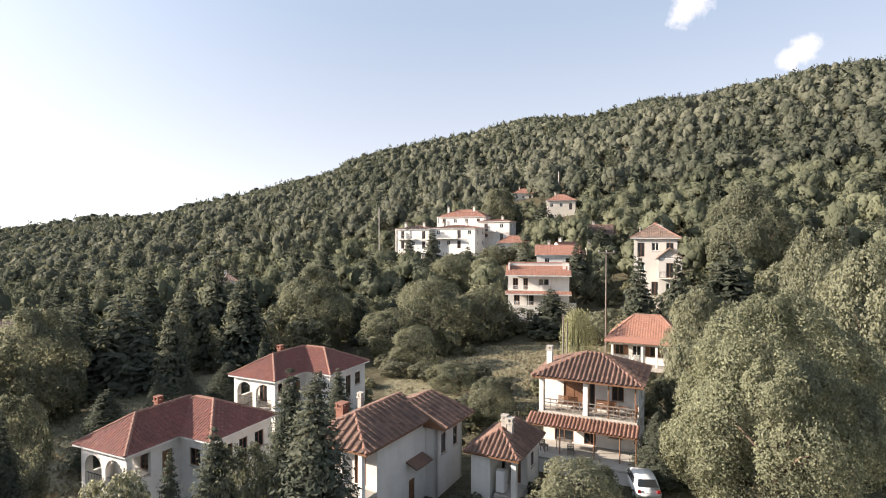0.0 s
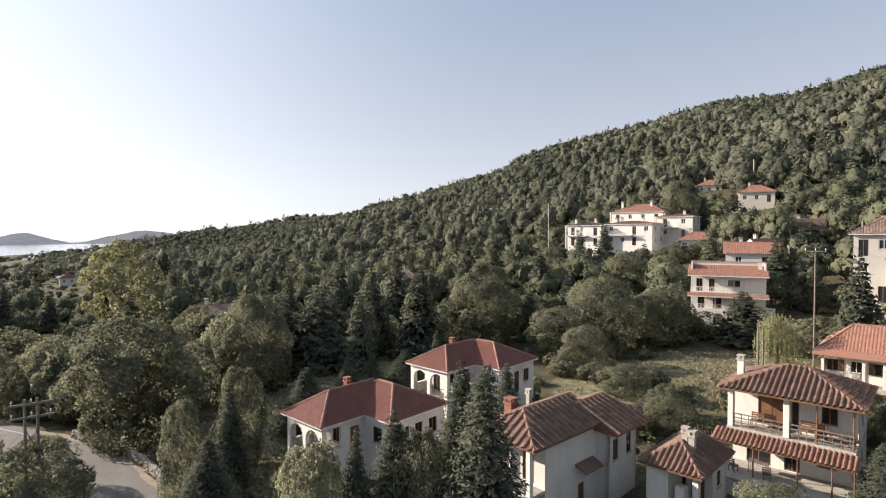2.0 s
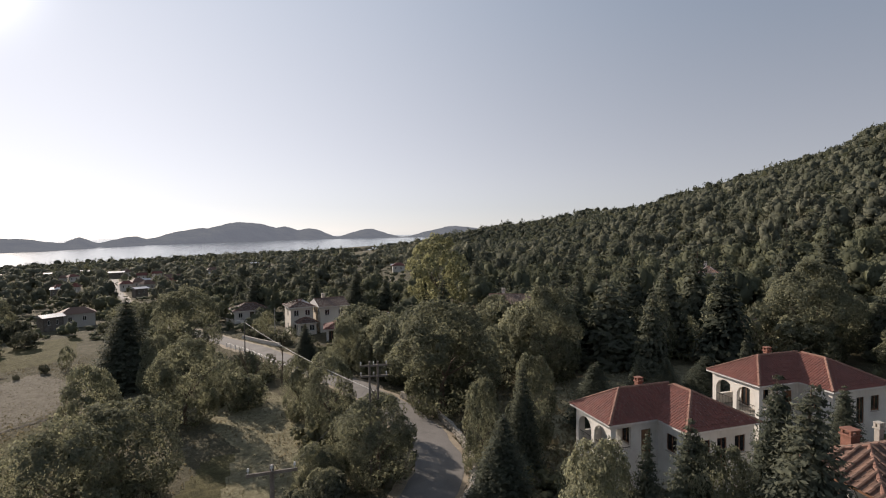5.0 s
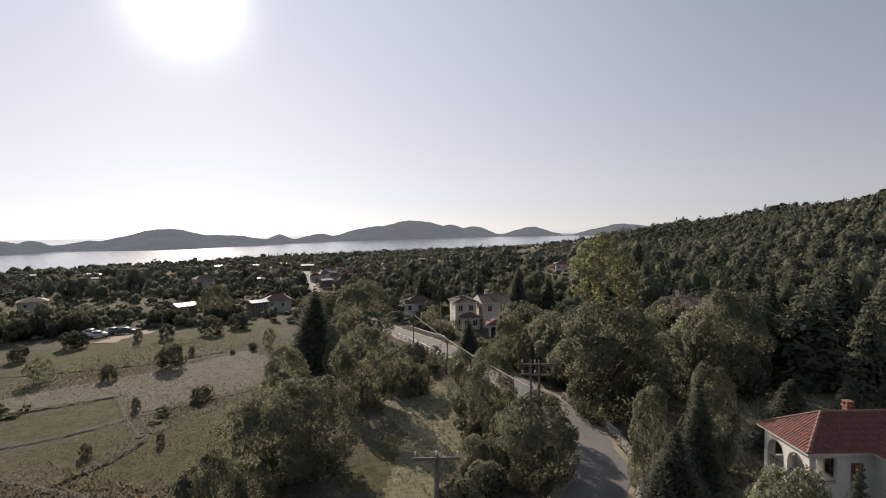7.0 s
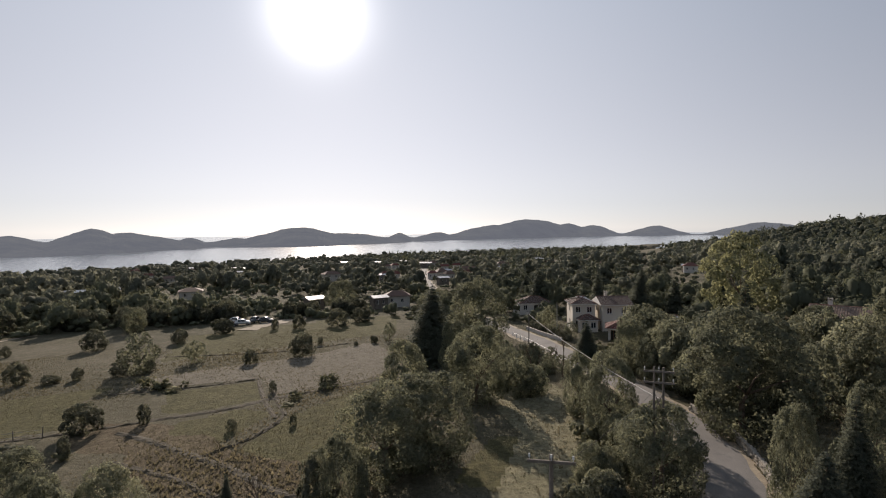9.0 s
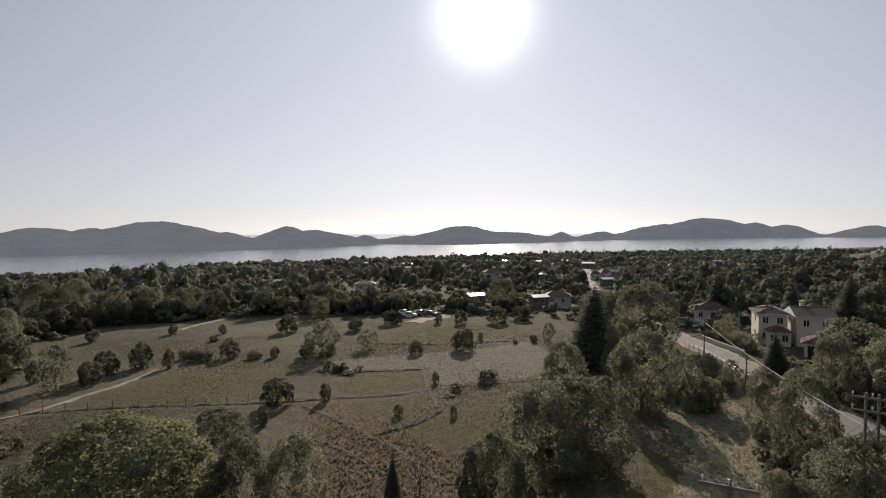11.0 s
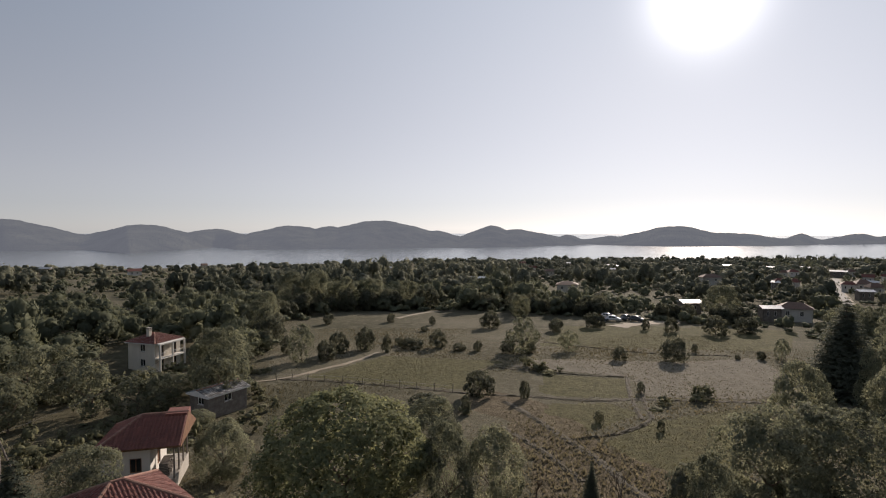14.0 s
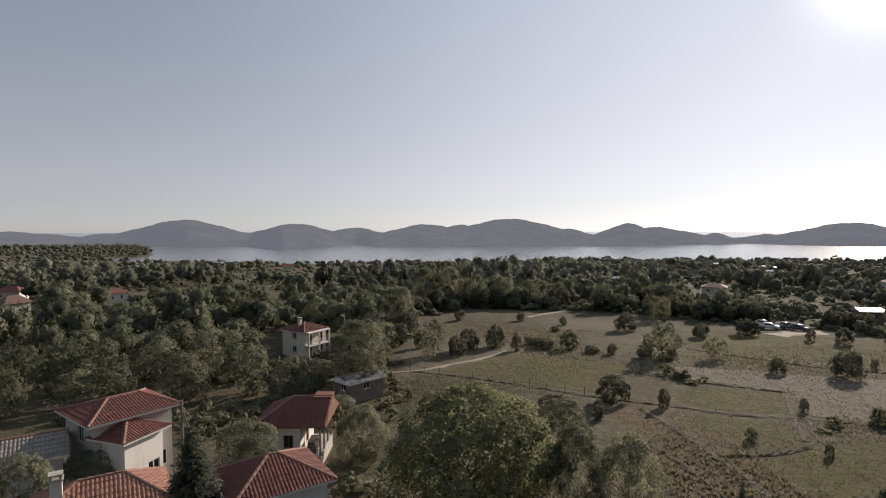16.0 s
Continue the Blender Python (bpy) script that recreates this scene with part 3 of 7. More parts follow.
def broad_crown(rng, boughs, clumps, leaves, leaf, base=-0.05, swell=(0.15, 0.25), core=60, soft=0.0):
    """Crown of a broad-leaved tree of width 1 and height 1: boughs that carry clumps of leaves, with gaps between them; soft: how much each leaf is lit as the whole crown is."""
    k = np.arange(boughs) + 0.5
    zc, a = 1 - 2 * k / boughs, k * 2.39996 + rng.uniform(0, 6)
    d = unit(np.stack([np.sqrt(1 - zc ** 2) * np.cos(a), np.sqrt(1 - zc ** 2) * np.sin(a), zc], -1) + rng.normal(0, 0.2, (boughs, 3)))
    R = rng.uniform(*swell, boughs)
    mid, half = (1 + base) / 2, (1 - base) / 2
    reach = rng.uniform(0.7, 1.08, boughs) * (1.04 - 0.22 * d[:, 2]) * (1 + 0.14 * np.sin(2 * np.arctan2(d[:, 1], d[:, 0]) + rng.uniform(0, 6)))
    C = np.stack([d[:, 0] * (0.5 - R * 1.12) * reach, d[:, 1] * (0.5 - R * 1.12) * reach, mid + d[:, 2] * (half - R * 1.08)], -1)
    C, R, d = np.vstack([C, [[0, 0, mid]]]), np.append(R, 0.3), np.vstack([d, [[0, 0, 1]]])
    flat = np.array([1, 1, 0.85])
    m = len(R)
    own = np.repeat(np.arange(m), clumps)
    o = unit(rng.normal(0, 1, (m * clumps, 3)) + d[own] * 0.7 + np.array([0, 0, 0.25]))
    cc = C[own] + o * R[own][:, None] * flat
    far = np.linalg.norm((cc[:, None] - C[None]) / flat, axis=-1) / R[None]
    far[np.arange(len(own)), own] = 9
    ok = far.min(1) > 0.86
    cc, own, co = cc[ok], own[ok], o[ok]
    cr = R[own] * rng.uniform(0.3, 0.52, len(own))
    who = np.repeat(np.arange(len(own)), leaves)
    o = unit(rng.normal(0, 1, (len(who), 3)) + co[who] * 0.8 + np.array([0, 0, 0.2]))
    p = cc[who] + o * (cr[who] * rng.uniform(0.75, 1.15, len(who)))[:, None]
    out = unit((p - np.array([0, 0, mid - 0.1])) * np.array([1, 1, 0.5 / half]))
    face = unit(o * (0.6 - 0.35 * soft) + co[who] * 0.4 + out * (0.3 + 0.7 * soft))
    # the thicker, shaded leafage inside each bough
    inn = np.repeat(np.arange(m), core)
    oi = unit(rng.normal(0, 1, (len(inn), 3)))
    pi = C[inn] + oi * (R[inn] * 0.8)[:, None] * flat
    size = np.concatenate([np.full(len(p), leaf), np.full(len(pi), leaf * 1.3)])
    return sprays(rng, np.concatenate([p, pi]), np.concatenate([face, oi]), size, 0.7 - 0.35 * soft)


def fir_crown(rng, branches, steps, size, taper=0.72, slender=2.0):
    """Crown of a fir of width 1 and height 1: whorls of drooping branches all the way up, feathered with sprays."""
    f = 1 - np.sqrt(rng.uniform(0, 1, branches)) * 0.995
    f = np.clip((np.round(f * 26) + rng.normal(0, 0.22, branches)) / 26, 0, 0.995)
    a = rng.uniform(0, 2 * np.pi, branches)
    rad = 0.5 * (1 - f) ** taper * np.minimum(1, 0.8 + f * 4) * rng.uniform(0.66, 1.06, branches) + 0.006
    z0 = (0.05 + 0.95 * f) * slender
    out = np.stack([np.cos(a), np.sin(a), np.zeros(branches)], -1)
    side = np.stack([-np.sin(a), np.cos(a), np.zeros(branches)], -1)
    cs, ns, ss = [], [], []
    for s in range(steps):
        g = 0.2 + 0.84 * (s + rng.uniform(0, 1, branches)) / steps
        drop = -0.3 * rad * g + 0.16 * rad * g ** 3
        w = size * (0.5 + rad * 1.4) * (1.2 - 0.5 * g)
        cs.append(out * (rad * g)[:, None] + side * (rng.normal(0, 0.7, branches) * w)[:, None] + np.stack([np.zeros(branches), np.zeros(branches), z0 + drop], -1))
        ns.append(out * (0.3 + 0.5 * g)[:, None] + np.array([0, 0, 0.7]))
        ss.append(w)
    v, f, n = sprays(rng, np.concatenate(cs), unit(np.concatenate(ns)), np.concatenate(ss), 0.45, (0.3, 0.55), -0.15)
    return v * np.array([1, 1, 1 / slender]), f, n


def round_shape(cuts):
    """Corners and triangles of a small round clump."""
    bm = bmesh.new()
    bmesh.ops.create_icosphere(bm, subdivisions=cuts, radius=1.0)
    bm.verts.ensure_lookup_table()
    v = np.array([p.co for p in bm.verts])
    f = np.array([[p.index for p in q.verts] for q in bm.faces])
    bm.free()
    return v, f


def clump_crown(rng, clumps, leaves, leaf, lump=(0.15, 0.26), solid=(0.3, 0.78)):
    """Crown of a tree seen far off, width 1 and height 1: jagged clumps of leafage, thickly covered with sprays."""
    k = np.arange(clumps) + 0.5
    zc, a = 1 - 1.75 * k / clumps, k * 2.39996 + rng.uniform(0, 6)
    d = unit(np.stack([np.sqrt(1 - zc ** 2) * np.cos(a), np.sqrt(1 - zc ** 2) * np.sin(a), zc], -1) + rng.normal(0, 0.22, (clumps, 3)))
    R = rng.uniform(*lump, clumps)
    C = d * (0.5 - R * 0.95)[:, None] * rng.uniform(0.65, 1.1, clumps)[:, None] * np.stack([1.1 - 0.25 * d[:, 2]] * 2 + [np.ones(clumps)], -1) + np.array([0, 0, 0.5])
    v0, f0 = round_shape(1)
    vs, fs, ns, base = [], [], [], 0
    for c, r in zip(C, R):
        v = v0 * rng.uniform(*solid, (len(v0), 1)) * r + c
        vs.append(v)
        fs.append(f0 + base)
        ns.append(unit(v0 * 0.5 + unit(v - np.array([0, 0, 0.4])) * 0.7 + rng.normal(0, 0.25, v0.shape)))
        base += len(v)
    who = rng.integers(0, clumps, leaves)
    o = unit(rng.normal(0, 1, (leaves, 3)) + d[who] * 0.9)
    p = C[who] + o * (R[who] * rng.uniform(0.62, 1.2, leaves))[:, None]
    v, f, n = sprays(rng, p, unit(o * 0.4 + d[who] * 0.3 + unit(p - np.array([0, 0, 0.4])) * 0.6), leaf, 0.35)
    return np.concatenate(vs + [v]), np.concatenate(fs + [f + base]), np.concatenate(ns + [n])


def willow_crown(rng):
    """Long hanging strands of narrow leaves, width 1 and height 1."""
    vs = []
    for k in range(260):
        a, rr = rng.uniform(0, 2 * np.pi), 0.5 * rng.uniform(0.05, 1) ** 0.75
        top = 0.42 + 0.55 * np.sqrt(max(0, 1 - (rr / 0.51) ** 2)) + rng.normal(0, 0.04)
        low = min(top - 0.1, rng.uniform(0.06, 0.55))
        n = int((top - low) * 45)
        z = np.linspace(top, low, n)
        sway = rr + 0.05 * (top - z) + rng.normal(0, 0.006, n)
        vs.append(np.stack([np.cos(a) * sway, np.sin(a) * sway, z], -1))
    c = np.concatenate(vs)
    return sprays(rng, c, unit(c * np.array([1, 1, 0]) + np.array([0, 0, 0.15])), 0.018)


def trunk_mesh(rng, height, radius, fork, limbs, spread):
    bm = bmesh.new()
    p, r = Vector((0, 0, -0.6)), radius * 1.25
    for k in range(4):
        nxt = Vector((rng.uniform(-1, 1) * radius * 0.8, rng.uniform(-1, 1) * radius * 0.8, height * fork * (k + 1) / 4))
        tube(bm, p, nxt, r, r * 0.86)
        p, r = nxt, r * 0.86
    for k in range(limbs):
        a = k * 2 * math.pi / max(1, limbs) + rng.uniform(-0.4, 0.4)
        e1 = p + Vector((math.cos(a) * spread * 0.45, math.sin(a) * spread * 0.45, height * rng.uniform(0.12, 0.25)))
        e2 = e1 + Vector((math.cos(a) * spread * 0.45, math.sin(a) * spread * 0.45, height * rng.uniform(0.08, 0.22)))
        tube(bm, p, e1, r * 0.6, r * 0.35, 5)
        tube(bm, e1, e2, r * 0.35, r * 0.1, 5)
    if not limbs:
        tube(bm, p, p + Vector((0, 0, height * (0.97 - fork))), r, r * 0.12)
    return mesh_of("trunk", bm, M_BARK, True)


KINDS = {   # crown builder, nominal width and height, leaf material, trunk radius, fork, limbs
    "fir": (lambda g: fir_crown(g, 2300, 9, 0.034), 4.5, 11.0, M_FIR, 0.16, 0.5, 0),
    "fir_far": (lambda g: fir_crown(g, 560, 5, 0.078), 5.0, 13.0, M_FIR, 0.16, 0.5, 0),
    "broad": (lambda g: broad_crown(g, 15, 17, 95, 0.0132, -0.06, (0.14, 0.25), 12, 0.3), 8.0, 9.0, M_BROAD, 0.2, 0.3, 5),
    "broad_far": (lambda g: broad_crown(g, 11, 12, 26, 0.028, -0.06, (0.16, 0.27), 8, 0.4), 8.0, 9.0, M_BROAD, 0.2, 0.3, 4),
    "field_tree": (lambda g: broad_crown(g, 22, 18, 105, 0.0125, -0.04, (0.14, 0.23), 60, 0.3), 10.0, 14.0, M_FIELDTREE, 0.3, 0.25, 6),
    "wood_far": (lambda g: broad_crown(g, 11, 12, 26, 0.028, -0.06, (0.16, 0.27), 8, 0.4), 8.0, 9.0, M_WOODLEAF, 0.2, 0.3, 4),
    "walnut": (lambda g: broad_crown(g, 26, 24, 290, 0.0063, -0.02, (0.12, 0.22), 40, 0.25), 11.0, 14.0, M_WALNUT, 0.3, 0.25, 6),
    "tall": (lambda g: broad_crown(g, 22, 18, 105, 0.0125, -0.04, (0.14, 0.23), 60, 0.3), 10.0, 14.0, M_BROAD, 0.3, 0.25, 6),
    "pale": (lambda g: broad_crown(g, 24, 12, 46, 0.017, 0.03, (0.1, 0.17), 6), 8.0, 12.0, M_PALE, 0.2, 0.3, 5),
    "willow": (lambda g: willow_crown(g), 6.0, 7.0, M_PALE, 0.2, 0.4, 5),
    "bush": (lambda g: broad_crown(g, 10, 13, 34, 0.036, -0.14, (0.15, 0.27), 16), 4.0, 4.5, M_BUSH, 0.08, 0.15, 5),
}
WORDS = {"fir": "fir tree", "fir_far": "fir tree", "broad": "tree", "broad_far": "tree", "wood_far": "tree", "field_tree": "tree", "walnut": "tree", "tall": "tree", "pale": "tree", "willow": "tree", "bush": "bush"}
made_plants = {}


def plant(kind, x, y, height, width, rng, label, group, variants=3, z=None):
    build, w0, h0, mat, rad, fork, limbs = KINDS[kind]
    pick = int(rng.integers(variants))
    z = ground_at(x, y) if z is None else z
    m = pose(x, y, z, rng.uniform(-2, 2), rng.uniform(-2, 2), rng.uniform(0, 360)) @ Matrix.Diagonal((width / w0, width / w0, height / h0, 1))
    if (kind, pick) in made_plants:
        first = made_plants[kind, pick]
        ob = copy_thing(first, m @ Matrix.Diagonal((1 / first.scale.x, 1 / first.scale.y, 1 / first.scale.z, 1)))
    else:
        g = np.random.default_rng(100 + pick * 17 + len(kind) * 5 + int(h0))
        ob = new("fir_tree" if kind.startswith("fir") else "bush" if kind == "bush" else "broadleaf_tree")
        v, f, n = build(g)
        crown = new("crown", array_mesh("crown", v * np.array([w0, w0, h0]), f, mat, None, n))
        trunk = new("trunk", trunk_mesh(g, h0, rad, fork, limbs, w0 * 0.5))
        crown.parent = trunk.parent = ob
        ob.matrix_basis = m
        made_plants[kind, pick] = ob
    return tagged(ob, label, WORDS[kind], group)


rng = np.random.default_rng(7)
# x, y, height, crown width in metres
FIRS_VILLAS = [(-6.3, 25.2, 12.1, 4.1), (-8.2, 27.8, 11.7, 3.0), (-10.8, 24.8, 9.8, 3.0), (-12.3, 24.1, 9.1, 1.9), (-8.2, 42.2, 7.9, 2.7), (-27.7, 44.0, 6.3, 3.8), (-27.9, 53.1,
    5.0, 2.6), (-26.5, 56.0, 4.5, 2.7), (15.1, 37.8, 5.0, 2.7), (-23.9, 59.4, 4.4, 3.8)]
FIRS_PARK = [(-27.1, 73.2, 14.1, 6.1), (-36.9, 87.5, 16.2, 5.5), (-35.7, 76.0, 14.6, 5.6), (-38.9, 65.3, 12.7, 7.5), (-46.0, 84.3, 14.9, 5.3), (-42.2, 60.8, 11.7, 4.5), (-30.0,
    111.0, 18.0, 6.4), (-25.2, 115.3, 17.4, 6.0), (-14.4, 107.0, 13.7, 5.6), (-22.2, 66.4, 5.7, 2.1), (-40.3, 71.4, 11.0, 6.0), (-31.6, 62.4, 11.8, 3.9)]
FIRS_UPPER = [(26.5, 73.4, 13.5, 4.6), (30.0, 69.8, 14.0, 3.3), (16.5, 82.4, 7.9, 6.0), (26.1, 104.8, 10.0, 5.5), (-2.7, 136.0, 12.2, 5.7), (-8.8, 135.7, 12.0, 5.0), (37.1, 70.9,
    14.6, 8.1), (27.1, 147.5, 12.7, 6.2), (17.8, 116.7, 10.9, 4.9), (52.5, 79.2, 13.2, 5.8), (33.2, 115.3, 9.4, 4.8)]
FIRS_ROAD = [(-82.3, 16.8, 12.6, 6.9), (-22.7, 25.3, 7.2, 3.8), (-26.8, 32.4, 8.4, 2.5), (-74.3, 39.1, 6.4, 3.2), (-105.0, 67.8, 12.3, 5.2), (-14.4,
    -29.7, 8.3, 3.6), (-152.0, 60.0, 8.5, 4.4), (-27.9, 43.9, 5.9, 2.8)]
TREES_VILLAS = [(-41.3, 55.0, 11.2, 9.0), (-20.0, 83.6, 12.4, 11.4), (-7.6, 77.6, 6.7, 9.0), (-1.6, 80.0, 10.6, 10.9), (5.4, 83.8, 7.7, 8.8), (-3.6, 69.9,
    5.4, 6.7), (1.0, 60.0, 3.0, 5.8), (4.2, 49.8, 4.1, 4.3), (-9.4, 25.3, 8.5, 2.0), (-28.8, 35.9, 8.2, 4.2), (-14.2, 23.0, 8.0, 4.2), (-17.0, 26.5, 5.5, 4.0)]
TREES_UPPER = [(19.6, 31.4, 13.6, 10.2), (7.9, 31.2, 4.6, 5.2), (17.1, 67.9, 7.3, 4.3), (34.1, 43.2, 15.8, 7.7), (40.2, 57.3, 16.7, 7.2), (22.4, 46.9, 12.3, 5.4), (51.9, 91.3, 17.0,
    12.4), (17.8, 48.9, 5.5, 3.7), (1.9, 112.0, 9.8, 9.4), (8.7, 109.7, 8.6, 8.0), (16.4, 164.2, 15.0, 10.3), (19.5, 46.5, 4.6, 4.0)]
TREES_ROAD = [(-59.5, 17.5, 9.1, 7.2), (-94.0, 27.8, 12.2, 11.2), (-54.4, 8.2, 8.4, 5.4), (-41.7, 4.8, 7.6, 7.6), (-43.6, 8.4, 7.8, 8.2), (-35.0, 1.0, 6.3, 3.6), (-33.6, 23.4, 6.5,
    6.4), (-45.0, 26.1, 7.9, 5.0), (-51.6, 26.4, 6.6, 3.7), (-43.1, 38.8, 11.2, 11.7), (-97.0, 86.5, 18.6, 11.7), (-28.5, 29.5, 7.2, 3.3), (-60.7, 66.4, 8.2, 7.0), (-66.2, 41.3,
    7.3, 4.9), (-72.7, 18.3, 7.6, 4.4)]
TREES_LANE = [(-38.7, 24.6, 4.0, 3.6), (-41.0, 28.8, 4.2, 3.8)]
TREES_FIELD = [(-30.1, -21.5, 8.4, 11.8), (-31.8, -14.6, 6.8, 4.0), (-34.8, -12.5, 5.9, 4.4), (-43.1, -21.2, 5.0, 5.4), (-21.6, -36.0, 5.3, 5.2), (-13.2, -42.0, 4.0, 4.5), (-8.7, -40.1, 5.5, 3.9), (-45.3, -58.5, 2.7, 6.2), (-31.0, -34.0, 4.7, 4.5),
    (-38.6, -46.0, 1.8, 3.9)]
MEADOW_TREES = [(-68, -57, 6.1, 4.4), (-91.7, -27.6, 6.4, 5.6), (-96.9, -20.7, 3.8, 3.6), (-105.5, 13, 3.7, 2.2)]
BEHIND_MEADOW = [(-94.6, -89.8, 8.3, 6.4), (-122.4, -106.1, 11.5, 9.4), (-127.4, -100.4, 12.1, 8.4), (-130.9, -93.2, 10.0, 8.0), (-137.5, -87.8, 9.1, 7.7), (-144.7, -80.2, 8.7, 8.1), (-48.8, -54.2, 8.6, 7.6),
                 (-72.0, -92.7, 7.7, 5.6), (-163.2, 6.0, 8.6, 9.5), (-141.8, -43.5, 6.2, 6.2), (-81.6, -78.9, 8.4, 5.9)]
BUSHES = [(-105.3, -80, 2.6, 2.6), (-116, -69, 2.3, 2.2), (-81.4, -53.7, 4.2, 3.8), (-81.2, -49.2, 3.2, 1.6), (-76.9, -56.2, 3.8, 3.6), (-71.2, -54.5, 3.3, 3.2), (-71.5, -63.4, 3.3, 2), (-87.3, -47.4, 1.9, 4.9),
          (-89.6, -43.3, 3.5, 3), (-107.5, -55.3, 1.2, 1.9), (-117.5, -58.3, 2.2, 1.6), (-89, -38.6, 1.3, 2.6), (-90, -35.5, 1.9, 1.8), (-118.6, -43.7, 4.2, 4.5), (-62.7, -24.4, 3.3, 3.5), (-55.1, -23.1, 2.2, 1.2)]
MORE_BUSHES = [(-63.8, -18.9, 2.3, 1.4), (-90.5, -29.9, 2, 2.8), (-92.6, -26.4, 1.8, 2), (-119.5, -28.4, 3, 3.6), (-92.3, -11.3, 2.4, 2.4), (-95.5, -3.2, 4.1, 4.1), (-105.7, -0.2, 1.6, 1.1), (-101.8, 6.3, 0.9, 1),
               (-103.8, 9.9, 1.5, 1.5), (-128.4, -5, 3.2, 3.1), (-129.3, -10.4, 2.6, 1.6), (-129.5, 3.8, 4.1, 5.1), (-135, 9.9, 3.7, 5.2), (-129.2, -21.7, 3.4, 5.2), (-72.3, -6.2, 1.6, 0.9), (-58.1, -9.1, 1.3, 1.0),
               (-57.9, -3, 1.2, 0.8), (-54, -27.3, 2, 5.4), (-88.3, -50.7, 1.7, 2), (-31.4, 17.7, 3.2, 3.3), (-36, -0.5, 5.0, 2.9), (-30.6, 14.8, 3.2, 2.7)]
for i, (x, y, h, w) in enumerate(FIRS_VILLAS):
    plant("fir", x, y, h, w * (1.75 if i < 2 else 1.6), rng, "dense dark green fir tree among the villas", "firs in the gardens")
for x, y, h, w in FIRS_PARK + FIRS_UPPER:
    plant("fir_far", x, y, h, w * 1.4, rng, "tall dark fir tree on the slope", "firs on the slope")
for x, y, h, w in FIRS_ROAD:
    plant("fir", x, y, h, w * 1.5, rng, "dark fir tree beside the lane", "firs by the lane")
for i, (x, y, h, w) in enumerate(TREES_UPPER):
    plant("willow" if i == 2 else "walnut" if i == 0 else "broad" if i in (3, 4) else "tall" if h > 11.5 else "broad", x, y, h, w * 1.08, rng, "drooping pale willow behind the balcony house" if i == 2 else "broad green walnut tree in full leaf" if i == 0 else "green broadleaf tree on the slope", "trees on the slope")
for x, y, h, w in TREES_VILLAS:
    plant("tall" if h > 11 else "broad", x, y, h * 1.02, max(w * 1.0, h * 0.48), rng, "green broadleaf tree beside the villas", "trees round the villas")
for i, (x, y, h, w) in enumerate(TREES_ROAD):
    plant("pale" if i == 10 else "broad", x, y, h * 1.02, w * (1.3 if i == 10 else 1.02), rng, "tall yellowish poplar above the woods" if i == 10 else "rounded green tree beside the lane", "trees by the lane")
for i, (x, y, h, w) in enumerate(TREES_FIELD):
    plant("field_tree" if i == 0 else "broad", x, y, h * 1.02, w * 1.0, rng, "green tree at the edge of the meadow", "trees round the meadow")
for x, y, h, w in TREES_LANE:
    plant("broad", x, y, h, w * 1.2, rng, "rounded green tree beside the lane", "trees by the lane")
for x, y, h, w in MEADOW_TREES:
    plant("broad_far", x, y, h, w, rng, "small pale green tree standing in the meadow", "trees in the meadow")
for x, y, h, w in BEHIND_MEADOW:
    plant("broad", x, y, h, w, rng, "tall dark green tree behind the meadow", "trees behind the meadow")
for x, y, h, w in BUSHES + MORE_BUSHES:
    plant("bush", x, y, h, w, rng, "grey-green bush standing in the meadow", "bushes in the meadow", 4)


for x, y, h, w in ((25, 71, 5, 5), (29, 73, 6, 5), (33.5, 70, 7, 6), (22, 77, 4.5, 5), (27.5, 76, 5, 5), (36, 76, 7, 6), (13, 88, 3.5, 5), (19, 87.5, 4, 5), (9.5, 88, 4, 5), (4, 92, 6, 6), (-6, 96, 7, 7), (-14, 92, 7, 7),
                   (24, 100, 6, 6), (28, 96, 6, 5), (-3, 120, 7, 7), (8, 124, 6, 7), (-12, 130, 7, 7), (22, 40, 4, 4), (25, 43, 6, 5), (18, 36, 2.5, 3)):
    plant("broad_far", x, y, h, w * 1.2, rng, "leafy green tree beside the upper houses", "trees on the slope")

# thickets on both sides of the lane
g = np.random.default_rng(57)
for (ax, ay), (bx, by), n, lo, hi in (((-29, 16), (-46, 27.5), 9, 2.0, 4.0), ((-46, 27.5), (-66, 29.5), 6, 1.4, 2.4), ((-40, 43), (-62, 43), 14, 5, 8), ((-62, 43), (-80, 43.5), 7, 2, 3.5), ((-58, 30.8), (-82, 31.2), 11, 1.8, 3.2), ((-52, 47), (-80, 52), 14, 5, 8), ((-108, 30), (-150, 31), 12, 4, 7), ((-60, 24), (-95, 26), 10, 3, 6), ((-105, 25), (-142, 23), 12, 2, 4), ((-150, 14), (-153, -12), 22, 2, 4.5), ((-153, -14), (-151, -62), 28, 2.5, 6), ((-150, -66), (-128, -96), 12, 3, 7), ((-122, -98), (-98, -94), 12, 3, 6.5), ((-96, -92), (-74, -70), 14, 3, 6.5)):
    for k in range(n):
        t = g.uniform()
        h = g.uniform(lo, hi)
        plant("bush" if ay < 20 and ax < -90 else "broad_far" if ax < -46 else "broad", ax + (bx - ax) * t + g.normal(0, 1.2), ay + (by - ay) * t + g.normal(0, 1.2), h, h * g.uniform(0.75, 1.05), g, "bushy green tree in the thicket by the lane" if ay > 20 else "low green bush in the hedge behind the meadow", "thicket by the lane" if ay > 20 else "hedge behind the meadow")

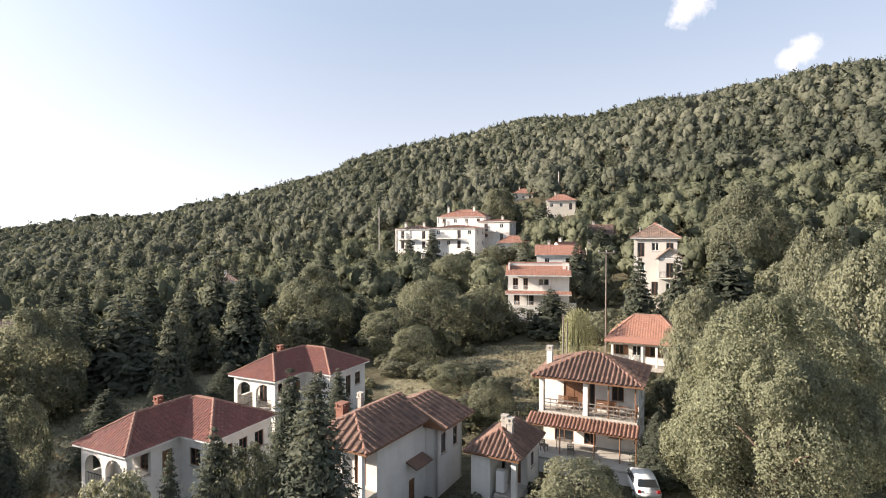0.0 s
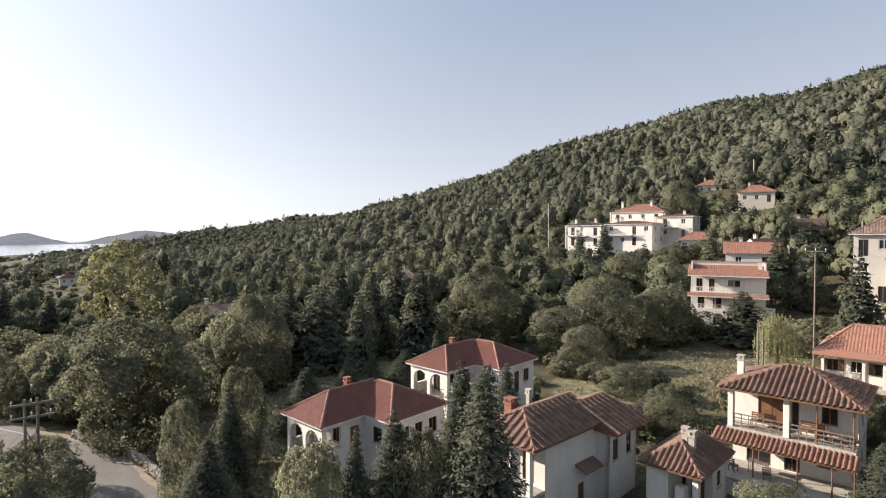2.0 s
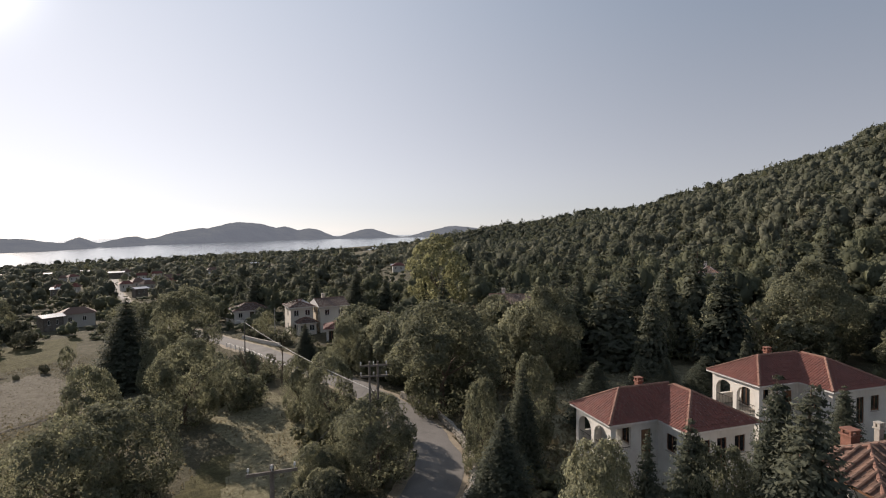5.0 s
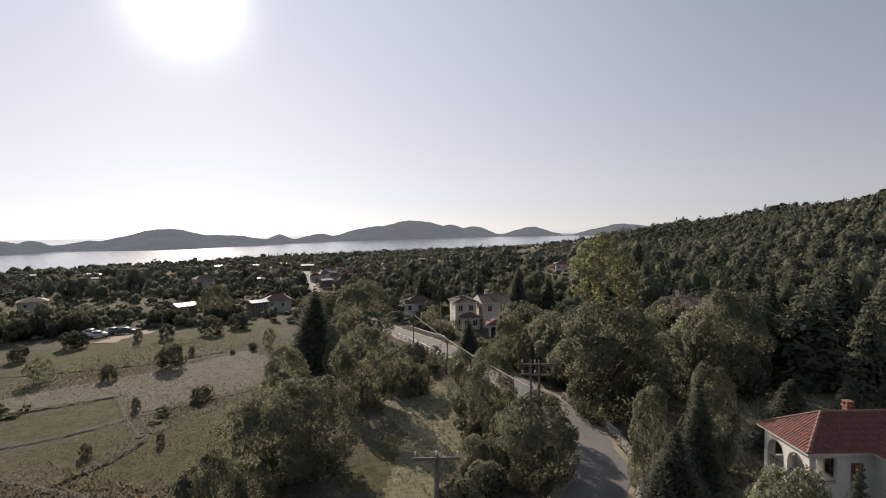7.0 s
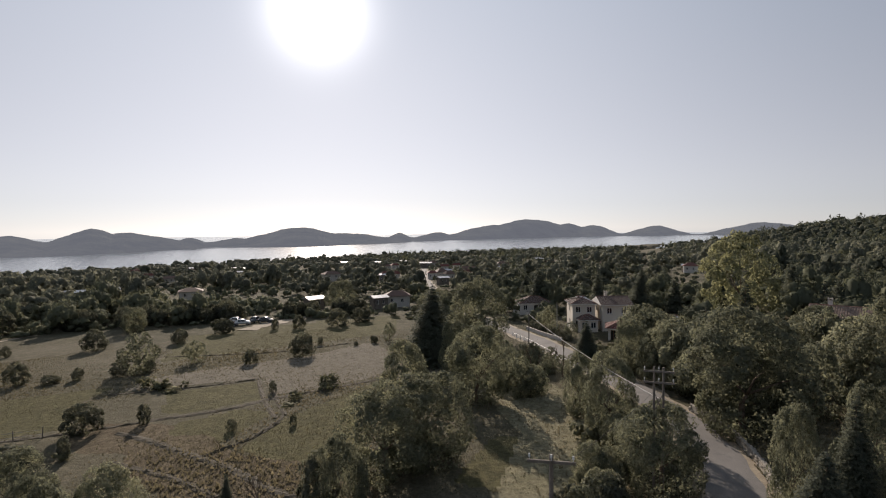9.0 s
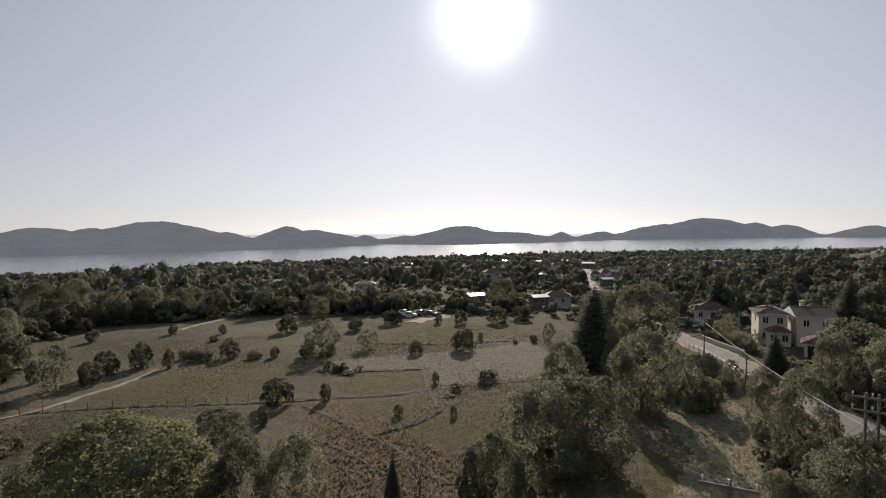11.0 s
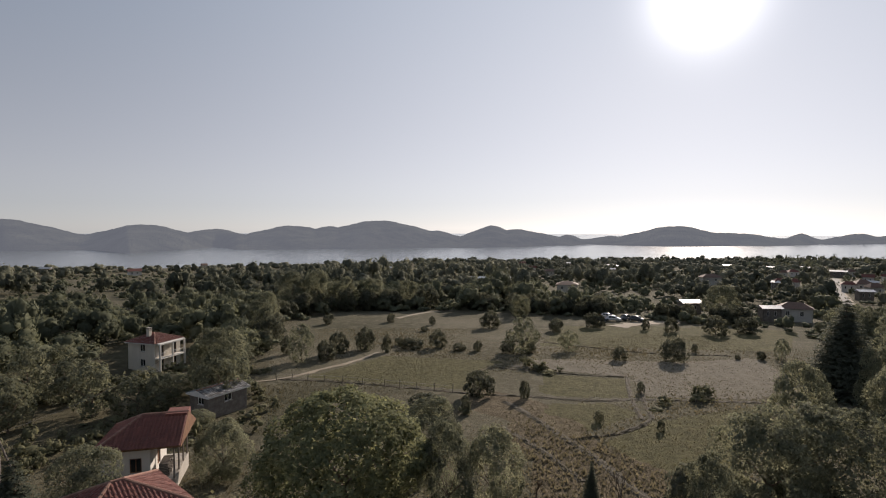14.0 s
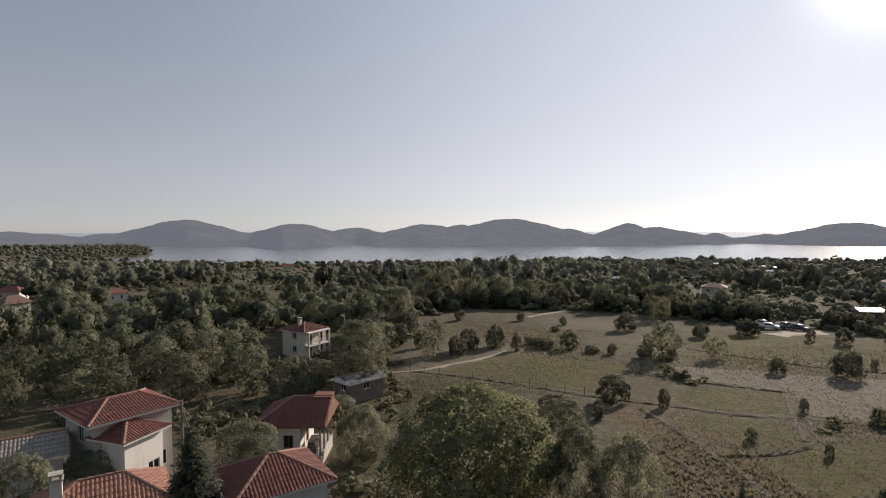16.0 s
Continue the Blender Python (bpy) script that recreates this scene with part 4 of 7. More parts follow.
# the village on the plain: x, y, look, width
VILLAGE = [(-169, -2, 1, 6.4), (-165, 23, 0, 9.1), (-162, 17, 1, 5.4), (-238, 54, 1, 5.6), (-437, 85, 1, 11.2), (-302, 84, 0, 8.5), (-508, 77, 1, 7.5), (-288, 33, 1, 4.5), (-296, 41, 2, 3.8),
           (-508, -68, 1, 13.9), (-341, -59, 1, 5.8), (-421, -66, 1, 4.5), (-415, -57, 1, 5.3), (-330, -43, 1, 4.2), (-564, -121, 1, 6.6), (-230, -50, 0, 10.4), (-306, 6, 0, 11.5)]
VILLAGE += [(-399, 138, 0, 8.8), (-304, 72, 1, 4.6), (-386, 98, 2, 5.8), (-249, -98, 1, 8.9), (-249, -86, 1, 9.4), (-448, -160, 2, 11.9), (-527, -75, 1, 11.1), (-386, -67, 1, 4.1),
            (-67, -187, 2, 7.5), (-45, -206, 2, 8.8), (-92, -320, 0, 11.8), (-240, -343, 2, 9.6), (-37, -168, 0, 7.2)]
g = np.random.default_rng(77)
for n, lo, hi, near, far in ((10, 66, 80, 260, 480), (12, 80, 108, 280, 600), (6, 52, 70, 240, 500), (5, 118, 164, 330, 600)):
    for k in range(n):
        a, r = radians(g.uniform(lo, hi)), g.uniform(near, far)
        VILLAGE.append((-math.sin(a) * r, math.cos(a) * r, int(g.integers(0, 3)), g.uniform(5, 9)))

# houses: x, y, radius kept clear, and the width kept open in front of them
CLEAR = [(12, 43, 9, 0), (-15, 33, 10, 0), (-13, 52, 11, 0), (-1, 37, 9, 0), (5, 36, 6, 0), (24, 67, 8, 5), (16, 96, 9, 7), (31, 84, 7, 3), (-1, 152, 13, 0), (18, 118, 9, 5), (0, 165, 14, 9),
         (-101, 54, 15, 9), (-16, -43, 11, 0), (-25, -33, 8, 0), (-18, -24, 9, 0), (-62, -82, 11, 9), (26, 120, 8, 6), (33, 225, 8, 6), (38, 179, 8, 5), (15, 156, 9, 7)]


CLEAR += [(x, y, 8, 4) for x, y, k, w in VILLAGE]


def kept_clear(x, y):
    r, bad = np.hypot(x, y), np.zeros(len(x), bool)
    for cx, cy, rad, wide in CLEAR:
        cr = math.hypot(cx, cy)
        along, across = (x * cx + y * cy) / cr, (x * cy - y * cx) / cr
        bad |= (np.hypot(x - cx, y - cy) < rad) | ((along > cr - 32) & (along < cr) & (np.abs(across) < wide))
    return bad


def scatter(step, lo, hi, seed):
    """Jittered places between two distances, where woods grow."""
    g = np.random.default_rng(seed)
    n = int(hi / step) + 1
    i, j = np.meshgrid(np.arange(-n, n), np.arange(-n, n), indexing="ij")
    x = (i + g.uniform(-0.42, 0.42, i.shape)).ravel() * step
    y = (j + g.uniform(-0.42, 0.42, i.shape)).ravel() * step
    r, az = np.hypot(x, y), np.degrees(np.arctan2(-x, y))
    q = 0.643 * (x - 40) + 0.766 * (y - 60)
    keep = (r >= lo) & (r < hi) & ((r < 1150) | (az > 146)) & (az > -50) & (az < 172) & ((r < 850) | (az > 42)) & (land(x, y) > LAKE + 0.8)
    wild = (az < -22) & (r > 48) | (az >= -22) & (az < -5) & (r > 104) | (az >= -5) & (az < 14) & (r > 84) | (az >= 14) & (az < 36) & (r > 74) | (az >= 36) & (az < 54) & (r > 58) | (az >= 54) & (az < 76) & (r > 112) | (az >= 76) & (az < 134) & (r > 138) | (az >= 134) & (r > 66)
    keep &= wild & (openness(x, y) < g.uniform(0.25, 0.9, len(x))) & ~kept_clear(x, y) & (off_road(x, y) > 4.5)
    keep &= ~((az > 120) & (land(x, y) < LAKE + np.where((r > 950) | (az > 161), 1.0, 3.2)))
    keep &= ~((q < -60) & (g.uniform(0, 1, len(x)) < np.where((az > 118) & (r > 340) & (r < 900), 0.5, 0.12)))
    return x[keep], y[keep], g


def join_forest(name, x, y, g, build, variants, mat, hmin, hmax, wmin, wmax, label):
    tv = [build(np.random.default_rng(500 + k)) for k in range(variants)]
    pick = g.integers(0, variants, len(x))
    vs, fs, ts, ns, base = [], [], [], [], 0
    h, w, a, z = g.uniform(hmin, hmax, len(x)), g.uniform(wmin, wmax, len(x)), g.uniform(0, 2 * np.pi, len(x)), land(x, y)
    az = np.degrees(np.arctan2(-x, y))
    far = np.hypot(x, y)
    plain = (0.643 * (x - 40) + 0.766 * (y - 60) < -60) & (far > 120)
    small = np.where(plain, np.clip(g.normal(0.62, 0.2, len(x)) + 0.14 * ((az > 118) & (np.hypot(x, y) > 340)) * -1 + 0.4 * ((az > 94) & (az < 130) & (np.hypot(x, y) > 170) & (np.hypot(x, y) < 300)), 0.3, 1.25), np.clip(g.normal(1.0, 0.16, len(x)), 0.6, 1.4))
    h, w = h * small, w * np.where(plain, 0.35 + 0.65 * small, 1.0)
    # on the plain, distance haze is put into a paler leaf tint
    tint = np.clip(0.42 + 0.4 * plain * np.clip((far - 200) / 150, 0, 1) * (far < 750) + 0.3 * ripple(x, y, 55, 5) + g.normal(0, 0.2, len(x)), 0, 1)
    for k in range(variants):
        v, f, n = tv[k]
        sel = np.nonzero(pick == k)[0]
        c, s = np.cos(a[sel])[:, None], np.sin(a[sel])[:, None]
        px = (v[None, :, 0] * c - v[None, :, 1] * s) * w[sel][:, None] + x[sel][:, None]
        py = (v[None, :, 0] * s + v[None, :, 1] * c) * w[sel][:, None] + y[sel][:, None]
        pz = v[None, :, 2] * h[sel][:, None] + z[sel][:, None] - 0.3
        vs.append(np.stack([px, py, pz], -1).reshape(-1, 3))
        fs.append((f[None] + (np.arange(len(sel)) * len(v))[:, None, None] + base).reshape(-1, 3))
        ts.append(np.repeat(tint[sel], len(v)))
        ns.append(np.stack([n[None, :, 0] * c - n[None, :, 1] * s, n[None, :, 0] * s + n[None, :, 1] * c, np.broadcast_to(n[None, :, 2], (len(sel), len(v)))], -1).reshape(-1, 3))
        base += len(sel) * len(v)
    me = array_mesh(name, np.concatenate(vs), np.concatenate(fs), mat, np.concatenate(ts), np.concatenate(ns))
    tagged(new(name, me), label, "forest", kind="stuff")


# the nearest woods tree by tree, then the rest as one
x, y, g = scatter(6.1, 45, 190, 21)
order = np.argsort(np.hypot(x, y))
x, y = x[order], y[order]
is_fir = g.uniform(0, 1, len(x)) < np.where(y > 40, 0.14, 0.0)
count = {True: 0, False: 0}
rest = []
for px, py, fir in zip(x, y, is_fir):
    count[bool(fir)] += 1
    if count[bool(fir)] > (60 if fir else 70):
        rest.append((px, py, fir))
    elif fir:
        plant("fir_far", px, py, g.uniform(8, 13), g.uniform(5.5, 8), g, "dark fir tree standing in the mixed woods", "trees of the near woods")
    else:
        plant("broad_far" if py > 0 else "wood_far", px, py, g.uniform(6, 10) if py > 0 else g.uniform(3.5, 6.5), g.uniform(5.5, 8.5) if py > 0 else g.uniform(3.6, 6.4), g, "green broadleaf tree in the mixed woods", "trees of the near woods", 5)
rest = np.array(rest)
pick = rest[:, 2] > 0.5
close = (np.hypot(rest[:, 0], rest[:, 1]) < 104) & ~pick
join_forest("nearest_forest", rest[close, 0], rest[close, 1], g, lambda g: clump_crown(g, 16, 760, 0.027, (0.12, 0.21)), 5, M_FOREST, 4, 8, 4.4, 7.6, "green bushy woods round the gardens")
rest, pick = rest[~close], pick[~close]
join_forest("near_forest", rest[~pick, 0], rest[~pick, 1], g, lambda g: clump_crown(g, 14, 360, 0.036, (0.14, 0.23), (0.5, 0.86)), 5, M_FOREST, 6, 10.5, 5.6, 8.8, "mixed green woods beyond the gardens")
join_forest("near_fir_forest", rest[pick, 0], rest[pick, 1], g, lambda g: fir_crown(g, 150, 3, 0.13), 3, M_FORESTFIR, 8, 13, 4.5, 6.5, "dark firs in the woods beyond the gardens")


def woods(lo, hi, step, seed, broad, fir, share, hs, ws, label):
    x, y, g = scatter(step, lo, hi, seed)
    is_fir = g.uniform(0, 1, len(x)) < np.where(y > 60, share, 0.02)
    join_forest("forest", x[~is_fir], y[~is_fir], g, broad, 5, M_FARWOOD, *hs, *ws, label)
    join_forest("fir_forest", x[is_fir], y[is_fir], g, fir, 3, M_FORESTFIR, hs[0] + 2, hs[1] + (6 if hi > 1000 else 3), ws[0] * 0.6, ws[1] * 0.65, "dark firs scattered through the woods")


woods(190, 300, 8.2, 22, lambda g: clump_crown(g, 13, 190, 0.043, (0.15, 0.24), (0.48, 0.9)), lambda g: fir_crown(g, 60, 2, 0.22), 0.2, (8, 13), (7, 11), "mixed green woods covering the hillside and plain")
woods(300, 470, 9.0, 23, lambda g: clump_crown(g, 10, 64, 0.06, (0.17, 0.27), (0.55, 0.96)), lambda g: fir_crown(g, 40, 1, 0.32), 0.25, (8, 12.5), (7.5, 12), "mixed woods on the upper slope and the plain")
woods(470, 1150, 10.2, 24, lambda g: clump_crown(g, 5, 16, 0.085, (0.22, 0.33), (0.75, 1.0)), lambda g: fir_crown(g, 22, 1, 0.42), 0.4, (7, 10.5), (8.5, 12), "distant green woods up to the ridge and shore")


# low scrub and hedges between the village houses
woods(1150, 1700, 15, 26, lambda g: broad_crown(g, 5, 3, 3, 0.135, 0.0, (0.2, 0.33), 4, 1.3), lambda g: fir_crown(g, 22, 1, 0.42), 0.1, (8, 12), (14, 19), "distant woods on the near shore")
g = np.random.default_rng(25)
a, r = np.radians(g.uniform(52, 170, 4800)), np.sqrt(g.uniform(122 ** 2, 430 ** 2, 4800))
x, y = -np.sin(a) * r, np.cos(a) * r
keep = (0.643 * (x - 40) + 0.766 * (y - 60) < -40) & (off_road(x, y) > 4) & ~inside(FIELD, x, y) & (land(x, y) > LAKE + 1)
for cx, cy, k, w in VILLAGE:
    keep &= np.hypot(x - cx, y - cy) > w * 0.8 + 2
extra = np.radians(g.uniform(66, 128, 1500)), g.uniform(124, 200, 1500)
x2, y2 = -np.sin(extra[0]) * extra[1], np.cos(extra[0]) * extra[1]
ok = (off_road(x2, y2) > 4) & ~inside(FIELD, x2, y2) & (ripple(x2, y2, 6, 2) > -0.35)
for cx, cy, k, w in VILLAGE:
    ok &= np.hypot(x2 - cx, y2 - cy) > w * 0.7 + 2
x, y, keep = np.concatenate([x, x2]), np.concatenate([y, y2]), np.concatenate([keep, ok])
join_forest("scrub", x[keep], y[keep], g, lambda g: clump_crown(g, 4, 24, 0.085, (0.22, 0.33), (0.65, 0.95)), 5, M_FOREST, 1.6, 4.2, 2.2, 5.0, "bushes and hedges between the village houses")


# ---- houses ----
def wall(parent, p0, p1, z0, z1, mat, holes=(), thick=0.25, name="wall"):
    """A wall from p0 to p1, outer face to the right of that way; holes: (u0, u1, v0, v1, what)."""
    p0, p1 = Vector((*p0, 0)), Vector((*p1, 0))
    d = (p1 - p0).normalized()
    inn = Vector((-d.y, d.x, 0)) * thick
    length = (p1 - p0).length
    us = sorted({0, length, *(h[0] for h in holes), *(h[1] for h in holes)})
    vs = sorted({z0, z1, *(h[2] for h in holes), *(h[3] for h in holes)})
    bm = bmesh.new()
    spot = lambda u, v, k: p0 + d * u + Vector((0, 0, v)) + inn * k
    solid = lambda i, j: 0 <= i < len(us) - 1 and 0 <= j < len(vs) - 1 and not any(h[0] - 1e-4 <= us[i] and us[i + 1] <= h[1] + 1e-4 and h[2] - 1e-4 <= vs[j] and vs[j + 1] <= h[3] + 1e-4 for h in holes)
    quad = lambda *ps: bm.faces.new([bm.verts.new(p) for p in ps])
    for i in range(len(us) - 1):
        for j in range(len(vs) - 1):
            if not solid(i, j):
                continue
            a, b, c, e_ = us[i], us[i + 1], vs[j], vs[j + 1]
            quad(spot(a, c, 0), spot(b, c, 0), spot(b, e_, 0), spot(a, e_, 0))
            quad(spot(b, c, 1), spot(a, c, 1), spot(a, e_, 1), spot(b, e_, 1))
            if not solid(i - 1, j):
                quad(spot(a, c, 1), spot(a, c, 0), spot(a, e_, 0), spot(a, e_, 1))
            if not solid(i + 1, j):
                quad(spot(b, c, 0), spot(b, c, 1), spot(b, e_, 1), spot(b, e_, 0))
            if not solid(i, j - 1):
                quad(spot(a, c, 1), spot(b, c, 1), spot(b, c, 0), spot(a, c, 0))
            if not solid(i, j + 1):
                quad(spot(a, e_, 0), spot(b, e_, 0), spot(b, e_, 1), spot(a, e_, 1))
    bmesh.ops.remove_doubles(bm, verts=bm.verts, dist=1e-4)
    ob = part(name, bm, mat, parent)
    turn = Matrix.Translation(p0) @ d.to_track_quat('X', 'Z').to_matrix().to_4x4()
    for h in holes:
        if h[4] != "gap":
            filling(ob, turn, *h)
    return ob


def filling(parent, turn, u0, u1, v0, v1, what):
    """A window or a door in its opening; the opening's own frame: x along the wall, y inward."""
    door = what.startswith("door")
    frame_mat = M_WOOD if "wood" in what else M_WHITE
    bm = bmesh.new()
    b, y0, y1 = 0.07, 0.06, 0.13
    box(bm, u0, u0 + b, y0, y1, v0, v1)
    box(bm, u1 - b, u1, y0, y1, v0, v1)
    box(bm, u0 + b, u1 - b, y0, y1, v1 - b, v1)
    box(bm, u0 + b, u1 - b, y0, y1, v0, v0 + b)
    mid = (u0 + u1) / 2
    if u1 - u0 > 0.75:
        box(bm, mid - 0.035, mid + 0.035, y0, y1, v0 + b, v1 - b)
    bm.transform(turn)
    ob = part("door" if door else "window", bm, frame_mat, parent)
    bm = bmesh.new()
    solid = door and "glass" not in what
    box(bm, u0 + b, u1 - b, 0.085, 0.105, v0 + b, v1 - b)
    bm.transform(turn)
    part("door_leaf" if solid else "pane", bm, frame_mat if solid else M_GLASS, ob)
    if not door:
        bm = bmesh.new()
        box(bm, u0 - 0.06, u1 + 0.06, -0.06, 0.06, v0 - 0.06, v0 - 0.003)
        bm.transform(turn)
        part("sill", bm, M_CONCRETE, ob)
    if "shut" in what:
        for a, c in ((u0 - (u1 - u0) * 0.5, u0 - 0.01), (u1 + 0.01, u1 + (u1 - u0) * 0.5)):
            bm = bmesh.new()
            box(bm, a, c, -0.05, -0.01, v0, v1)
            for k in range(int((v1 - v0) / 0.12)):
                box(bm, a + 0.05, c - 0.05, -0.065, -0.05, v0 + 0.05 + k * 0.12, v0 + 0.12 + k * 0.12)
            bm.transform(turn)
            part("shutter", bm, M_WOOD, ob)


def tiles(out, O, U, V, N, length, reach, step, arch, course=0.42, rib=0.25):
    """Columns of clay tiles on one roof slope: O the eave's start, U along it, V up the slope, reach(u) the slope's (start, end) there."""
    n = max(1, round(length / step))
    w = length / n
    prof = [(-0.5, 0.0), (-rib * 1.25, 0.1), (-rib, 0.75), (0.0, 1.0), (rib, 0.75), (rib * 1.25, 0.1), (0.5, 0.0)]
    for k in range(n):
        u = (k + 0.5) * w
        lo, hi = reach(u)
        if hi - lo < 0.12:
            continue
        m = max(1, round((hi - lo) / course))
        for c in range(m):
            v0, v1 = lo + (hi - lo) * c / m, lo + (hi - lo) * (c + 1) / m + 0.03
            base = len(out[0])
            for v, lift in ((v0, 0.035), (v1, 0.0)):
                for a, b in prof:
                    out[0].append(O + U * (u + a * w * 0.98) + V * v + N * (b * arch + lift + random.uniform(-0.006, 0.006)))
            out[1].extend((base + i, base + i + 1, base + i + 8, base + i + 7) for i in range(6))


def ridge_caps(parent, lines, r=0.12):
    bm = bmesh.new()
    for p, q in lines:
        p, q = Vector(p), Vector(q)
        n = max(1, int((q - p).length / 0.42))
        turn = (q - p).to_track_quat('X', 'Z')
        for k in range(n):
            a, b = p.lerp(q, k / n), p.lerp(q, (k + 1.08) / n)
            ring = []
            for c, s in ((a, 1.12), (b, 0.95)):
                ring.append([bm.verts.new(c + turn @ Vector((0, math.cos(t) * r * s, math.sin(t) * r * s - 0.02))) for t in (0, 0.8, 1.57, 2.34, 3.14)])
            for i in range(4):
                bm.faces.new((ring[0][i], ring[1][i], ring[1][i + 1], ring[0][i + 1]))
            bm.faces.new(ring[0])
    return tagged(part("ridge_capping", bm, M_RIDGE, parent), kind="stuff")


def hip_roof(parent, x0, x1, y0, y1, ze, rise, mat, hips=(1, 1), step=0.34, arch=0.07, name="roof", m=None, rib=0.25):
    """A roof whose ridge runs along x; hips: how much of each end is hipped (0 a gable)."""
    half = (y1 - y0) / 2
    yc = (y0 + y1) / 2
    rl, rr = Vector((x0 + half * hips[0], yc, ze + rise)), Vector((x1 - half * hips[1], yc, ze + rise))
    c = [Vector(p) for p in ((x0, y0, ze), (x1, y0, ze), (x1, y1, ze), (x0, y1, ze))]
    bm = bmesh.new()
    up = [bm.verts.new(p) for p in (*c, rl, rr)]
    dn = [bm.verts.new(p - Vector((0, 0, 0.14))) for p in c]
    for f in ((up[0], up[1], up[5], up[4]), (up[2], up[3], up[4], up[5]), (up[1], up[2], up[5]), (up[3], up[0], up[4]), (dn[3], dn[2], dn[1], dn[0])):
        bm.faces.new(f)
    for i in range(4):
        j = (i + 1) % 4
        bm.faces.new((dn[i], dn[j], up[j], up[i]))
    deck = part(name, bm, M_WOOD if arch > 0.05 else M_WHITE, parent)
    out = ([], [])
    sl = math.hypot(half, rise)
    lift = Vector((0, 0, 0.012))
    V, N = Vector((0, half, rise)) / sl, Vector((0, -rise, half)) / sl
    length = x1 - x0
    side = lambda a, b: lambda u: (-0.06, min(sl, sl * u / (half * a) if a else sl, sl * (length - u) / (half * b) if b else sl))
    tiles(out, c[0] + lift, Vector((1, 0, 0)), V, N, length, side(*hips), step, arch, 0.42, rib)
    tiles(out, c[2] + lift, Vector((-1, 0, 0)), Vector((0, -half, rise)) / sl, Vector((0, rise, half)) / sl, length, side(hips[1], hips[0]), step, arch, 0.42, rib)
    lines = [(rl, rr)]
    for a, O, U, sx, r in ((hips[0], c[3], Vector((0, -1, 0)), 1, rl), (hips[1], c[1], Vector((0, 1, 0)), -1, rr)):
        if a:
            run = half * a
            es = math.hypot(run, rise)
            tiles(out, O + lift, U, Vector((sx * run, 0, rise)) / es, Vector((-sx * rise, 0, run)) / es, 2 * half, lambda u: (-0.06, es * (1 - abs(u - half) / half)), step, arch, 0.42, rib)
            lines += [(O, r), (O + U * 2 * half, r)]
    me = bpy.data.meshes.new("roof_tiles")
    me.from_pydata(out[0], [], out[1])
    me.materials.append(mat)
    t = new("roof_tiles", me)
    t.parent = deck
    tagged(t, kind="stuff")
    caps = ridge_caps(deck, lines)
    if m is not None:
        for o in (deck, t, caps):
            o.data.transform(m)
    return deck


def chimney(parent, x, y, z0, z1, mat, w=0.55):
    bm = bmesh.new()
    box(bm, x - w / 2, x + w / 2, y - w / 2, y + w / 2, z0, z1)
    ob = part("chimney", bm, mat, parent)
    bm = bmesh.new()
    box(bm, x - w / 2 - 0.07, x + w / 2 + 0.07, y - w / 2 - 0.07, y + w / 2 + 0.07, z1, z1 + 0.09)
    for sx in (-1, 1):
        for sy in (-1, 1):
            box(bm, x + sx * w * 0.4 - 0.06, x + sx * w * 0.4 + 0.06, y + sy * w * 0.4 - 0.06, y + sy * w * 0.4 + 0.06, z1 + 0.09, z1 + 0.3)
    box(bm, x - w / 2 - 0.05, x + w / 2 + 0.05, y - w / 2 - 0.05, y + w / 2 + 0.05, z1 + 0.3, z1 + 0.37)
    part("chimney_cap", bm, M_BRICK if mat is M_BRICK else M_CONCRETE, ob)


def plain_house(x, y, z, turn, w, d, storeys, mat, tile, label, rise=1.5, over=0.45, hips=(1, 1), front="", sh=2.8, dig=2.5, tilestep=0.4, chim=((0.3, 0.6),), group=""):
    """A plastered house; front: what stands in each bay of the front, storey by storey, top first, parted by '/'; w window, d door, s shuttered window, - none."""
    ob = thing("house", label, "house", pose(x, y, z, 0, 0, turn), group)
    top = storeys * sh
    rows = (front or "/".join(["w w"] * storeys)).split("/")

    def bays(length, row, zz):
        cells = row.split()
        return [(length * (k + 0.5) / len(cells) - 0.5, length * (k + 0.5) / len(cells) + 0.5, zz + (0.05 if c == "d" else 0.95), zz + 2.15, {"w": "window", "s": "window shut wood", "d": "door glass wood"}[c]) for k, c in enumerate(cells) if c != "-"]
    fr = [h for i, row in enumerate(rows) for h in bays(w, row, (storeys - 1 - i) * sh)]
    sd = [h for i in range(storeys) for h in bays(d, "w w" if d > 6 else "w", i * sh)]
    wall(ob, (0, 0), (w, 0), -dig, top, mat, fr)
    wall(ob, (w, 0.25), (w, d - 0.25), -dig, top, mat, sd)
    wall(ob, (w, d), (0, d), -dig, top, mat)
    wall(ob, (0, d - 0.25), (0, 0.25), -dig, top, mat, sd)
    bm = bmesh.new()
    for i in range(storeys + 1):
        box(bm, 0.25, w - 0.25, 0.25, d - 0.25, i * sh - 0.2, i * sh - 0.01)
    part("floor_slab", bm, M_CONCRETE, ob)
    hip_roof(ob, -over, w + over, -over, d + over, top, rise, tile, hips, 0.22 if tilestep < 0.3 else 0.3, 0.036 if tilestep < 0.3 else 0.025)
    for cx, cy in chim:
        chimney(ob, cx * w, cy * d, top, top + rise + 0.6, mat)
    return ob


def along(p, q):
    return math.degrees(math.atan2(q[1] - p[1], q[0] - p[0]))


